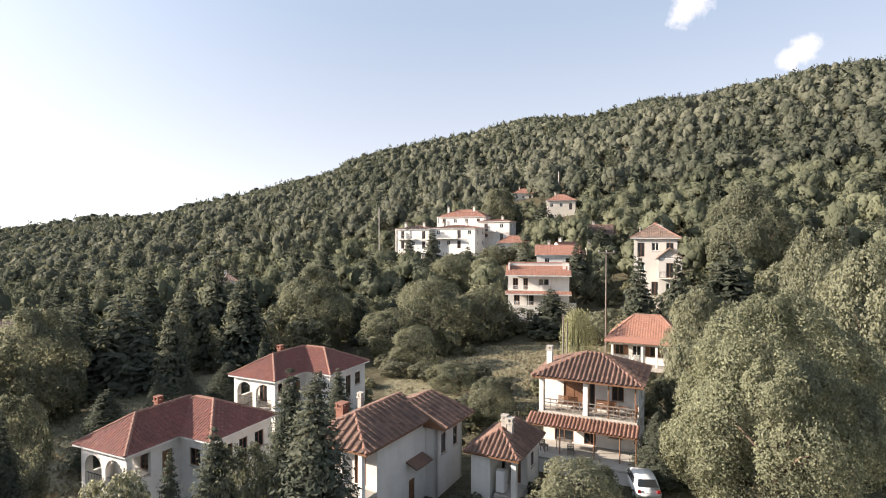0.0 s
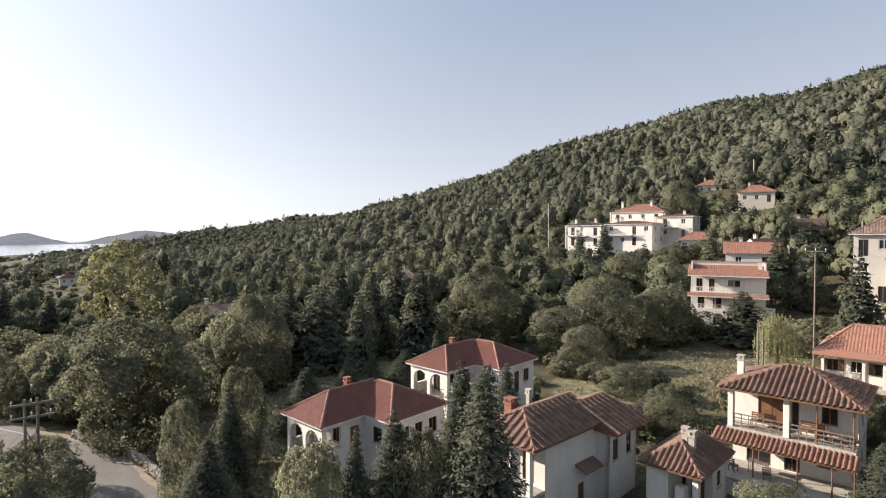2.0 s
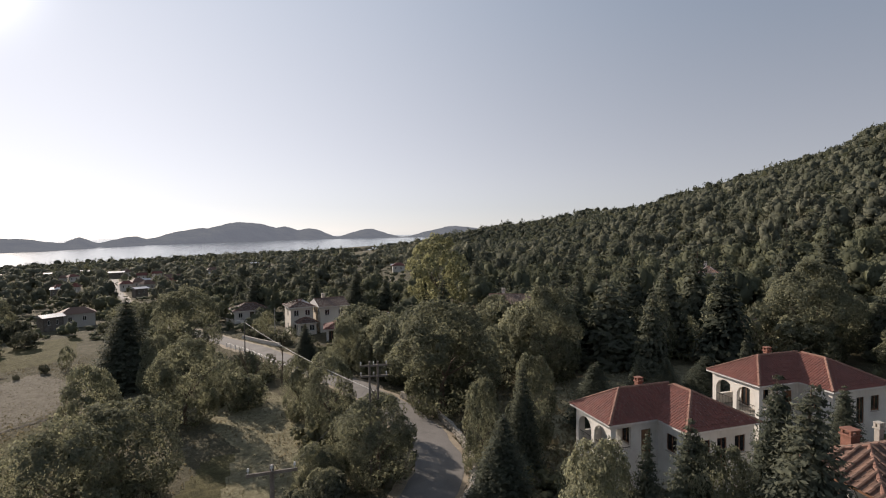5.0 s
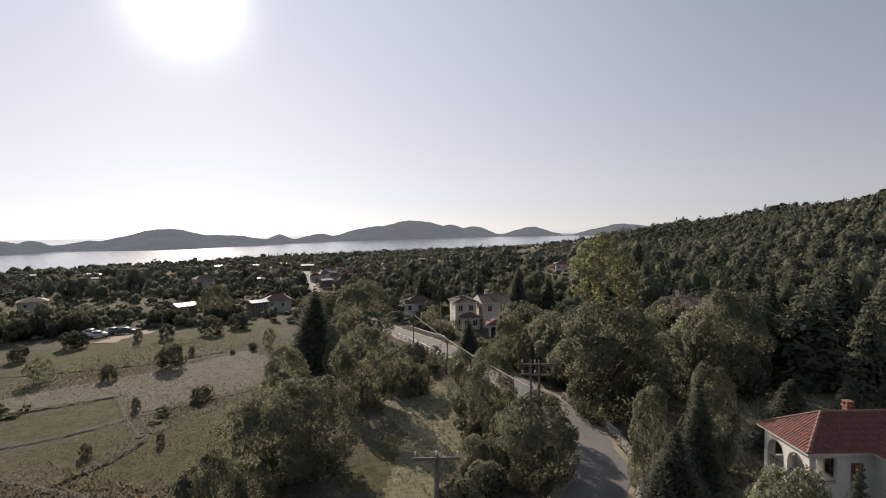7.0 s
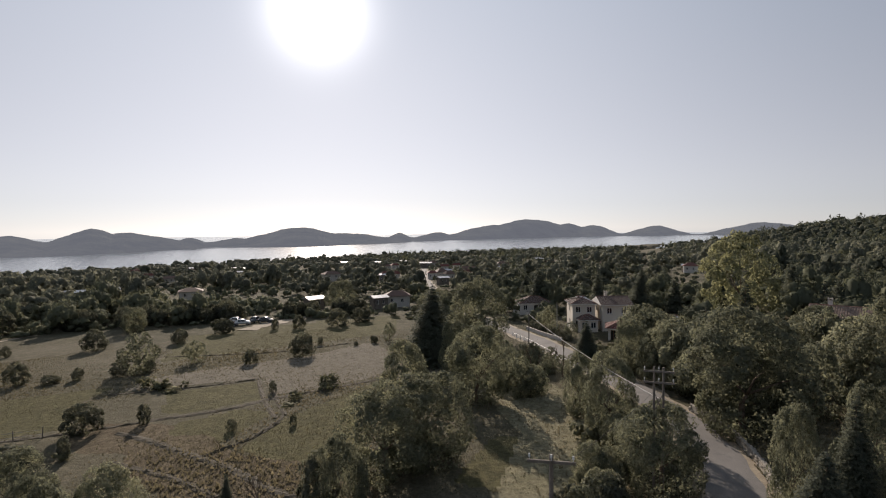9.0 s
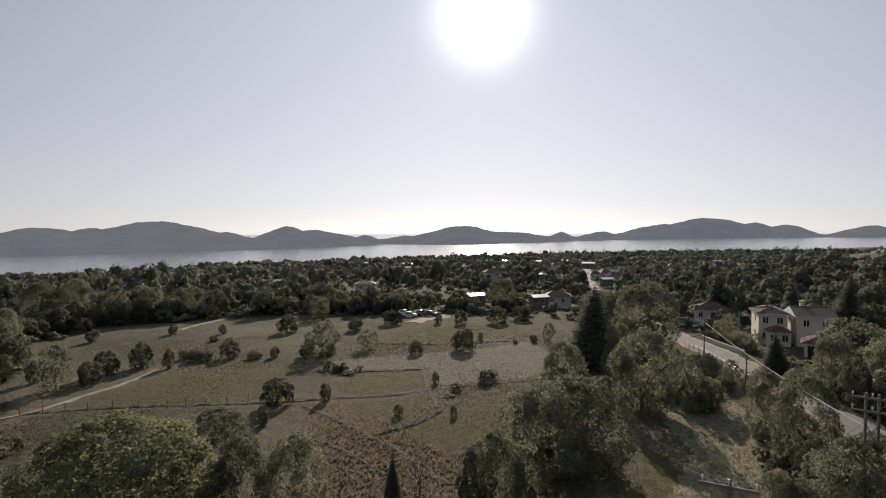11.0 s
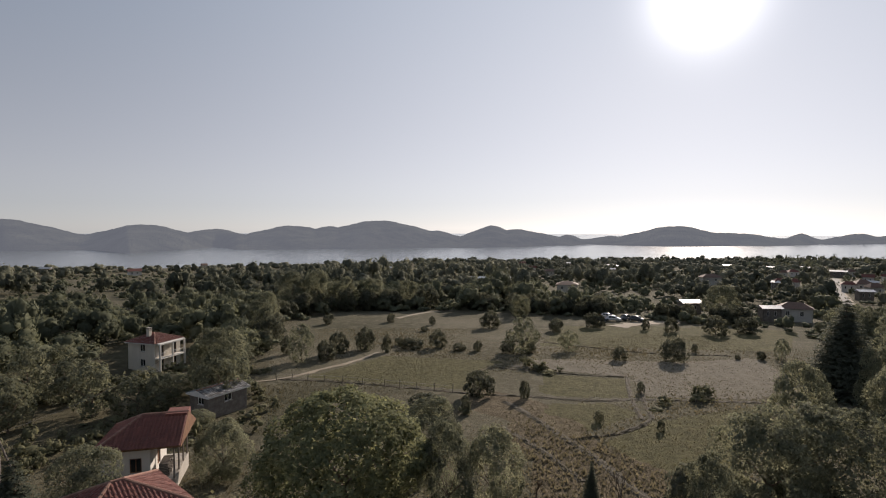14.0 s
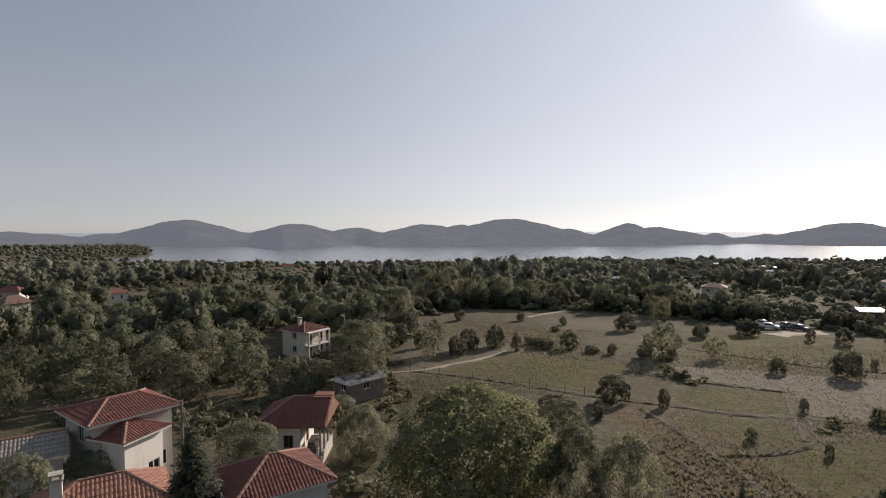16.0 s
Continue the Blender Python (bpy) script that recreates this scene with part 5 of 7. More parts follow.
def arcade(parent, p0, p1, z0, z1, mat, arches, thick=0.3):
    """A wall with round-headed openings: (middle, half width, foot, springing)."""
    p0, p1 = Vector((*p0, 0)), Vector((*p1, 0))
    d = (p1 - p0).normalized()
    inn = Vector((-d.y, d.x, 0)) * thick
    length = (p1 - p0).length
    cuts = {0.0, length}
    for c, hw, a, b in arches:
        cuts |= {c + hw * math.cos(math.pi * k / 12) for k in range(13)}
    us = sorted(cuts)
    bm = bmesh.new()
    quad = lambda *ps: bm.faces.new([bm.verts.new(p) for p in ps])
    spot = lambda u, v, k: p0 + d * u + Vector((0, 0, v)) + inn * k

    def head(arch, u):
        c, hw, a, b = arch
        return b + math.sqrt(max(0, hw * hw - (u - c) ** 2))
    for a, b in zip(us, us[1:]):
        if b - a < 1e-5:
            continue
        m = (a + b) / 2
        over = sorted([h for h in arches if abs(m - h[0]) < h[1]], key=lambda h: h[2])
        lo_a = lo_b = z0
        for h in over + [None]:
            hi = h[2] if h else z1
            quad(spot(a, lo_a, 0), spot(b, lo_b, 0), spot(b, hi, 0), spot(a, hi, 0))
            quad(spot(b, lo_b, 1), spot(a, lo_a, 1), spot(a, hi, 1), spot(b, hi, 1))
            if h:
                quad(spot(a, hi, 0), spot(b, hi, 0), spot(b, hi, 1), spot(a, hi, 1))
                lo_a, lo_b = head(h, a), head(h, b)
                quad(spot(a, lo_a, 1), spot(b, lo_b, 1), spot(b, lo_b, 0), spot(a, lo_a, 0))
    for c, hw, a, b in arches:
        for u, way in ((c - hw, 1), (c + hw, -1)):
            ps = (spot(u, a, 0), spot(u, a, 1), spot(u, b, 1), spot(u, b, 0))
            quad(*(ps[::-1] if way > 0 else ps))
    for u in (0, length):
        quad(spot(u, z0, 0), spot(u, z0, 1), spot(u, z1, 1), spot(u, z1, 0))
    quad(spot(0, z1, 0), spot(length, z1, 0), spot(length, z1, 1), spot(0, z1, 1))
    return part("arcade_wall", bm, mat, parent)


def railing(parent, pts, z, h=0.9, gap=0.16, mat=None, r=0.012):
    """Iron railing along the points."""
    bm = bmesh.new()
    for (ax, ay), (bx, by) in zip(pts, pts[1:]):
        tube(bm, (ax, ay, z + h), (bx, by, z + h), 0.025, 0.025, 5)
        tube(bm, (ax, ay, z + 0.08), (bx, by, z + 0.08), 0.018, 0.018, 4)
        n = max(1, int(math.hypot(bx - ax, by - ay) / gap))
        for k in range(n + 1):
            x, y = ax + (bx - ax) * k / n, ay + (by - ay) * k / n
            tube(bm, (x, y, z), (x, y, z + h), r, r, 4)
    return part("railing", bm, mat or M_IRON, parent)


def slab(parent, x0, x1, y0, y1, z0, z1, mat, name="floor_slab", label=""):
    bm = bmesh.new()
    v = box(bm, x0, x1, y0, y1, z0, z1)
    bmesh.ops.bevel(bm, geom=list(bm.edges), offset=0.015, segments=1, affect='EDGES')
    return part(name, bm, mat, parent, label)


def arched_villa(x, y, z, turn, w, label):
    """A villa with a hipped red roof in an L and an arcaded loggia on its short side; the origin is the eave's front corner."""
    ob = thing("villa", label, "house", pose(x, y, z, 0, 0, turn), "arcaded villas with red roofs")
    sh, o = 2.8, 0.35
    top = 2 * sh
    a, b, c, e_ = -w + o, -o, 2.55, 9.9          # left, right of the wing, right of the main block, back
    f, m = o, 4.25                               # front, start of the main block
    span = b - a
    arches = [(span * 0.27, span * 0.19, sh + 0.12, sh + 1.45), (span * 0.73, span * 0.19, sh + 0.12, sh + 1.45), (span * 0.27, span * 0.18, -0.4, 1.35), (span * 0.73, span * 0.18, -0.4, 1.35)]
    arcade(ob, (a, f), (b, f), -2, top, M_PLASTER, arches)
    wall(ob, (b, f + 0.3), (b, m), -2, top, M_PLASTER, [(0.1, 1.35, sh + 0.85, top - 0.35, "gap"), (2.2, 3.0, sh + 0.05, sh + 2.15, "door wood")])
    wall(ob, (a + 0.25, 2.4), (b - 0.25, 2.4), -2, top - 0.02, M_PLASTER, [(0.8, 1.7, sh + 0.05, sh + 2.15, "door glass wood"), (2.6, 3.5, sh + 0.9, sh + 2.1, "window wood")], 0.2, "inner_wall")
    wall(ob, (b, m), (c, m), -2, top, M_PLASTER, [(0.9, 1.9, sh + 0.9, sh + 2.1, "window wood")])
    wall(ob, (c, m + 0.25), (c, e_ - 0.25), -2, top, M_PLASTER, [(0.7, 1.6, sh + 0.9, sh + 2.1, "window wood"), (2.2, 3.0, sh + 0.05, sh + 2.1, "door glass wood"), (3.7, 4.6, sh + 0.9, sh + 2.1, "window wood"), (1.0, 2.0, 0.9, 2.1, "window wood")])
    wall(ob, (c, e_), (a, e_), -2, top, M_PLASTER)
    wall(ob, (a, e_ - 0.25), (a, f + 0.3), -2, top, M_PLASTER, [(1.5, 2.5, sh + 0.9, sh + 2.1, "window wood"), (4.2, 5.2, sh + 0.9, sh + 2.1, "window wood"), (7.4, 8.7, sh + 0.85, top - 0.4, "gap")])
    slab(ob, a + 0.25, b - 0.25, f + 0.3, 2.4, sh - 0.22, sh - 0.01, M_CONCRETE)
    slab(ob, a + 0.25, b - 0.25, 2.6, e_ - 0.25, sh - 0.2, sh, M_CONCRETE)
    slab(ob, a, b, f, m, top, top + 0.08, M_WHITE, "soffit")
    slab(ob, b, c, m, e_, top, top + 0.08, M_WHITE, "soffit")
    railing(ob, [(a + 0.3, f + 0.15), (b - 0.3, f + 0.15)], sh + 0.1)
    railing(ob, [(b - 0.12, f + 0.4), (b - 0.12, f + 1.65)], sh + 0.1)
    rise = 1.62
    hip_roof(ob, -w, c + o, m - o, e_ + o, top + 0.1, rise, M_TILE_RED, (1, 1), 0.24, 0.022)
    # the wing's roof runs along y into the main roof
    turnm = Matrix.Rotation(math.pi / 2, 4, 'Z')
    hip_roof(ob, 0, 7.0, 0, w, top + 0.1, rise, M_TILE_RED, (1, 0), 0.24, 0.022, "wing_roof", turnm)
    chimney(ob, -w * 0.8, 5.5, top, top + rise - 0.1, M_BRICK, 0.42)
    return ob


arched_villa(-19.48, 32.81, -19.25, -24.6, 5.16, "white arcaded villa with a dark red hipped roof behind firs")
arched_villa(-14.4, 46.1, -18.2, -25.6, 5.5, "white arcaded villa with a bright red hipped roof on the slope")


def long_house():
    """The house with ribbed weathered roof planes."""
    ob = thing("house", "long pale house with weathered ribbed tile roof and a lean-to porch", "house", pose(-4.35, 30.5, -17.9, 0, 0, -30))
    top, o = 5.45, 0.4
    a, b, f, e_ = -5.0, -o, 1.5, 10.6
    wall(ob, (a, f), (b, f), -2, top, M_OLDWALL, [(2.9, 3.8, 2.75, 4.8, "door wood"), (0.9, 1.8, 3.5, 4.7, "window wood")])
    wall(ob, (b, f + 0.25), (b, 7.0), -2, top, M_OLDWALL, [(3.2, 3.9, 0.4, 1.9, "door wood")])
    wall(ob, (b, 7.0), (b + 0.9, 7.0), -2, top - 0.2, M_OLDWALL)
    wall(ob, (b + 0.9, 7.0), (b + 0.9, e_), -2, top - 0.2, M_OLDWALL, [(0.6, 1.25, 2.9, 4.3, "window wood"), (2.3, 2.95, 2.9, 4.3, "window wood")])
    wall(ob, (b + 0.9, e_), (a, e_), -2, top - 0.2, M_OLDWALL)
    wall(ob, (a, e_ - 0.25), (a, f + 0.25), -2, top, M_OLDWALL, [(3, 4, 3.4, 4.6, "window wood")])
    slab(ob, a + 0.25, b - 0.25, f + 0.25, e_ - 0.25, 2.5, 2.7, M_CONCRETE)
    turnm = Matrix.Rotation(math.pi / 2, 4, 'Z')
    hip_roof(ob, 0, 7.4, 0, 5.4, top, 1.3, M_TILE_DARK, (0.85, 0), 0.52, 0.12, "roof", turnm, 0.15)
    hip_roof(ob, 6.7, 11.0, -1.3, 4.9, top - 0.4, 1.35, M_TILE_DARK, (0, 0.3), 0.52, 0.12, "back_roof", turnm, 0.15)
    slab(ob, a, b, 0.1, f, 2.4, 2.6, M_CONCRETE, "porch_floor")
    slab(ob, b - 0.3, b, 0.1, 0.4, -2, top, M_PLASTER, "pillar")
    slab(ob, a, a + 0.3, 0.1, 0.4, -2, top, M_PLASTER, "pillar")
    railing(ob, [(a + 0.3, 0.2), (b - 0.3, 0.2)], 2.6, 0.85)
    chimney(ob, -4.6, 3.3, top - 0.3, top + 1.05, M_BRICK, 0.6)
    chimney(ob, -4.9, 5.6, top - 0.3, top + 1.1, M_CONCRETE, 0.3)
    # small tiled hood over the cellar door
    bm = bmesh.new()
    v = [bm.verts.new(p) for p in ((b, 4.6, 3.2), (b, 6.6, 3.2), (b + 0.85, 6.6, 2.85), (b + 0.85, 4.6, 2.85))]
    bm.faces.new(v[::-1])
    r = bmesh.ops.extrude_face_region(bm, geom=list(bm.faces))
    bmesh.ops.translate(bm, verts=[g for g in r["geom"] if isinstance(g, bmesh.types.BMVert)], vec=(0, 0, 0.09))
    part("door_hood", bm, M_TILE_DARK, ob, "dark weathered tiled hood")
    return ob


long_house()


def balcony_house():
    """Two storeys with an open balcony across the front and a tiled canopy under it."""
    ob = thing("house", "white two-storey house with balcony, tiled canopy and old tile roof", "house", pose(7.55, 42.0, -16.25, 0, 0, -25.3))
    w, d, sh = 7.2, 6.1, 2.7
    top = 2 * sh - 0.05
    up, gf = 1.7, 1.3
    wall(ob, (0, gf), (w, gf), -1.5, sh - 0.2, M_PLASTER, [(0.9, 2.4, 0.05, 2.1, "door glass wood"), (3.2, 4.1, 0.05, 2.1, "door glass wood"), (5.1, 6.1, 0.85, 2.05, "window wood")])
    wall(ob, (0, up), (w, up), sh, top, M_PLASTER, [(1.5, 3.1, sh + 0.05, sh + 2.2, "door wood"), (3.5, 3.95, sh + 0.05, sh + 2.15, "door glass wood"), (5.2, 6.1, sh + 0.9, sh + 2.1, "window wood")])
    wall(ob, (w, gf + 0.25), (w, d - 0.25), -1.5, top, M_PLASTER, [(1.6, 2.5, sh + 0.9, sh + 2.1, "window wood"), (1.4, 2.3, 0.9, 2.1, "window wood")])
    wall(ob, (w, d), (0, d), -1.5, top, M_PLASTER)
    wall(ob, (0, d - 0.25), (0, up + 0.25), -1.5, top, M_PLASTER, [(1.5, 2.4, sh + 0.9, sh + 2.1, "window wood")])
    slab(ob, -0.05, w + 0.05, -0.1, d - 0.26, sh - 0.2, sh - 0.003, M_CONCRETE, "balcony_floor")
    slab(ob, 0.26, w - 0.26, gf + 0.26, d - 0.26, -0.2, 0, M_CONCRETE)
    for px, wd in ((0.0, 0.34), (3.35, 0.36)):
        slab(ob, px, px + wd, -0.05, wd - 0.05, sh, top, M_PLASTER, "pillar")
    for px in (5.2, w - 0.1):
        bm = bmesh.new()
        tube(bm, (px, 0.05, sh), (px, 0.05, top), 0.05, 0.05)
        part("post", bm, M_WOOD, ob)
    hip_roof(ob, -0.5, w + 0.5, -0.5, d + 0.5, top + 0.1, 1.45, M_TILE_DARK, (1, 1), 0.34, 0.12, "roof", None, 0.22)
    chimney(ob, 0.15, 2.6, top, top + 1.55, M_PLASTER, 0.42)
    # balustrade of open boards between the pillars
    for a, b in ((0.36, 3.33), (3.73, w - 0.05)):
        bm = bmesh.new()
        for z in (0.3, 0.62, 0.9):
            box(bm, a, b, -0.02, 0.05, sh + z, sh + z + 0.07)
        for k in range(int((b - a) / 0.45) + 1):
            x = min(b - 0.06, a + k * 0.45)
            box(bm, x, x + 0.06, 0.052, 0.09, sh, sh + 0.97)
        part("balustrade", bm, M_GREYWOOD, ob)
    # canopy
    bm = bmesh.new()
    p = [(-0.7, -0.1, sh - 0.22), (w + 0.25, -0.1, sh - 0.22), (w + 0.25, -1.35, sh - 0.72), (-0.7, -1.35, sh - 0.72)]
    va, vb = [bm.verts.new(q) for q in p], [bm.verts.new((q[0], q[1], q[2] - 0.08)) for q in p]
    bm.faces.new(va[::-1])
    bm.faces.new(vb)
    for i in range(4):
        j = (i + 1) % 4
        bm.faces.new((va[i], va[j], vb[j], vb[i]))
    canopy = part("canopy", bm, M_WOOD, ob)
    out = ([], [])
    sl = math.hypot(1.25, 0.5)
    tiles(out, Vector(p[3]) + Vector((0, 0, 0.012)), Vector((1, 0, 0)), Vector((0, 1.25, 0.5)) / sl, Vector((0, -0.5, 1.25)) / sl, w + 0.95, lambda u: (-0.05, sl), 0.28, 0.1)
    me = bpy.data.meshes.new("canopy_tiles")
    me.from_pydata(out[0], [], out[1])
    me.materials.append(M_TILE_RUST)
    t = new("canopy_tiles", me)
    t.parent = canopy
    tagged(t, kind="stuff")
    for px in (-0.55, 1.9, 4.4, 6.2, w + 0.1):
        bm = bmesh.new()
        tube(bm, (px, -1.25, -0.1), (px, -1.25, sh - 0.78), 0.05, 0.045)
        part("post", bm, M_WOOD, ob)
    slab(ob, -0.7, w + 0.3, -2.3, gf - 0.01, -0.18, 0.0, M_CONCRETE, "terrace")
    slab(ob, -0.6, w + 0.2, -2.2, gf - 0.02, -1.8, -0.19, M_OLDWALL, "terrace_wall")
    bm = bmesh.new()
    box(bm, w + 0.02, w + 1.0, 1.0, 4.0, -1.5, 0.6)
    part("side_steps", bm, M_CONCRETE, ob)
    return ob, sh


house_d, sh_d = balcony_house()


def seat(name, label, m, w, d, back, mat, group=""):
    """A bench or chair with legs, seat and back."""
    ob = thing(name, label, "bench" if w > 1 else "chair", m, group)
    bm = bmesh.new()
    box(bm, 0, w, 0, d, 0.4, 0.46)
    part("seat", bm, mat, ob)
    bm = bmesh.new()
    for z in (0.55, 0.7, 0.85):
        box(bm, 0, w, d - 0.04, d, z, z + 0.1)
    for x in (0.0, w - 0.05):
        box(bm, x, x + 0.05, d - 0.002, d + 0.04, 0.46, back)
    part("backrest", bm, mat, ob)
    for x in (0.03, w - 0.08):
        for y in (0.03, d - 0.08):
            bm = bmesh.new()
            box(bm, x, x + 0.05, y, y + 0.05, 0, 0.4)
            part("leg", bm, mat, ob)
    return ob


def table(label, m, w, d, mat):
    ob = thing("table", label, "table", m)
    bm = bmesh.new()
    box(bm, 0, w, 0, d, 0.71, 0.75)
    part("tabletop", bm, mat, ob)
    for x in (0.05, w - 0.1):
        for y in (0.05, d - 0.1):
            bm = bmesh.new()
            box(bm, x, x + 0.05, y, y + 0.05, 0, 0.71)
            part("leg", bm, mat, ob)
    return ob


MD = house_d.matrix_world.copy()
at_d = lambda x, y, z, r=0: MD @ pose(x, y, z, 0, 0, r)
seat("bench", "brown wooden bench on the balcony", at_d(1.2, 0.75, sh_d), 1.5, 0.5, 0.95, M_WOOD)
seat("bench", "brown wooden bench on the balcony floor", at_d(4.1, 0.9, sh_d), 1.5, 0.5, 0.95, M_WOOD)
table("small wooden table on the balcony", at_d(5.75, 0.5, sh_d), 0.7, 0.6, M_WOOD)
seat("chair", "folding wooden chair beside the balcony table", at_d(5.2, 0.6, sh_d, 20), 0.45, 0.45, 0.9, M_WOOD, "balcony chairs")
seat("chair", "folding wooden chair beside the balcony table", at_d(6.6, 1.1, sh_d, -70), 0.45, 0.45, 0.9, M_WOOD, "balcony chairs")
seat("chair", "pale garden chair on the terrace", at_d(1.0, -1.0, 0, 160), 0.5, 0.5, 0.9, M_GREYWOOD, "terrace chairs")
seat("chair", "pale garden chair on the terrace", at_d(2.9, -0.9, 0, 190), 0.5, 0.5, 0.9, M_GREYWOOD, "terrace chairs")
table("weathered garden table on the terrace", at_d(1.4, -0.6, 0), 1.2, 0.7, M_GREYWOOD)


def garden_house():
    ob = thing("outbuilding", "small white outbuilding with ribbed tile roof and open porch", "shed", pose(1.35, 35.26, -16.75, 0, 0, -27.8))
    w, d, top, o = 3.83, 5.5, 2.65, 0.35
    wall(ob, (o, 0.45), (1.7, 0.45), -1.5, top, M_PLASTER)
    wall(ob, (1.7, 0.7), (1.7, 2.6), -1.5, top, M_PLASTER)
    wall(ob, (1.95, 2.6), (w - o, 2.6), -1.5, top, M_OLDWALL, [(0.3, 1.1, 0.05, 2.0, "door wood")])
    wall(ob, (w - o, 2.85), (w - o, d - o), -1.5, top, M_PLASTER, [(0.6, 1.3, 0.9, 1.9, "window wood")])
    wall(ob, (w - o, d - o), (o, d - o), -1.5, top, M_PLASTER)
    wall(ob, (o, d - o - 0.25), (o, 0.7), -1.5, top, M_PLASTER)
    slab(ob, w - o - 0.35, w - o, 0.45, 0.8, -1.5, top, M_PLASTER, "pillar")
    slab(ob, 1.95, w - o, 0.45, 2.6, -0.3, 0.0, M_CONCRETE, "porch_floor")
    turnm = Matrix.Translation((w, 0, 0)) @ Matrix.Rotation(math.pi / 2, 4, 'Z')
    hip_roof(ob, 0, d, 0, w, top, 1.15, M_TILE_DARK, (1, 0.5), 0.32, 0.12, "roof", turnm, 0.22)
    chimney(ob, 2.0, 2.3, top + 0.5, top + 1.65, M_CONCRETE, 0.35)
    chimney(ob, 2.45, 2.2, top + 0.5, top + 1.55, M_CONCRETE, 0.35)
    m = ob.matrix_world.copy()
    fr = thing("refrigerator", "old white refrigerator under the porch", "refrigerator", m @ pose(1.98, 0.75, 0))
    bm = bmesh.new()
    box(bm, 0, 0.6, 0, 0.6, 0.03, 1.45)
    bmesh.ops.bevel(bm, geom=list(bm.edges), offset=0.03, segments=2, affect='EDGES')
    part("body", bm, M_WHITE, fr)
    bm = bmesh.new()
    box(bm, 0.03, 0.57, -0.05, -0.003, 0.08, 1.42)
    part("door", bm, M_WHITE, fr)


garden_house()


# ---- houses up the slope ----
def low_house():
    ob = plain_house(20.9, 66.9, -15.5, -24.3, 8.0, 7.5, 1, M_PLASTER, M_TILE_ORANGE, "single-storey white house with a broad orange hipped roof", 2.5, 0.5, (0.7, 0.7), "s w s d", 3.0, 1.0, 0.4, ())
    for x in (0.2, 3.6, 5.2, 7.6):
        slab(ob, x, x + 0.25, -1.6, -1.35, -1, 2.9, M_PLASTER, "pillar")
    slab(ob, 0, 8.0, -1.7, -0.01, -1.2, -0.02, M_CONCRETE, "porch_floor")
    bm = bmesh.new()
    p = [(-0.6, -0.4, 3.25), (8.5, -0.4, 3.25), (8.5, -2.0, 2.85), (-0.6, -2.0, 2.85)]
    va, vb = [bm.verts.new(q) for q in p], [bm.verts.new((q[0], q[1], q[2] - 0.1)) for q in p]
    bm.faces.new(va[::-1]), bm.faces.new(vb)
    for i in range(4):
        j = (i + 1) % 4
        bm.faces.new((va[i], va[j], vb[j], vb[i]))
    part("porch_roof", bm, M_TILE_ORANGE, ob)


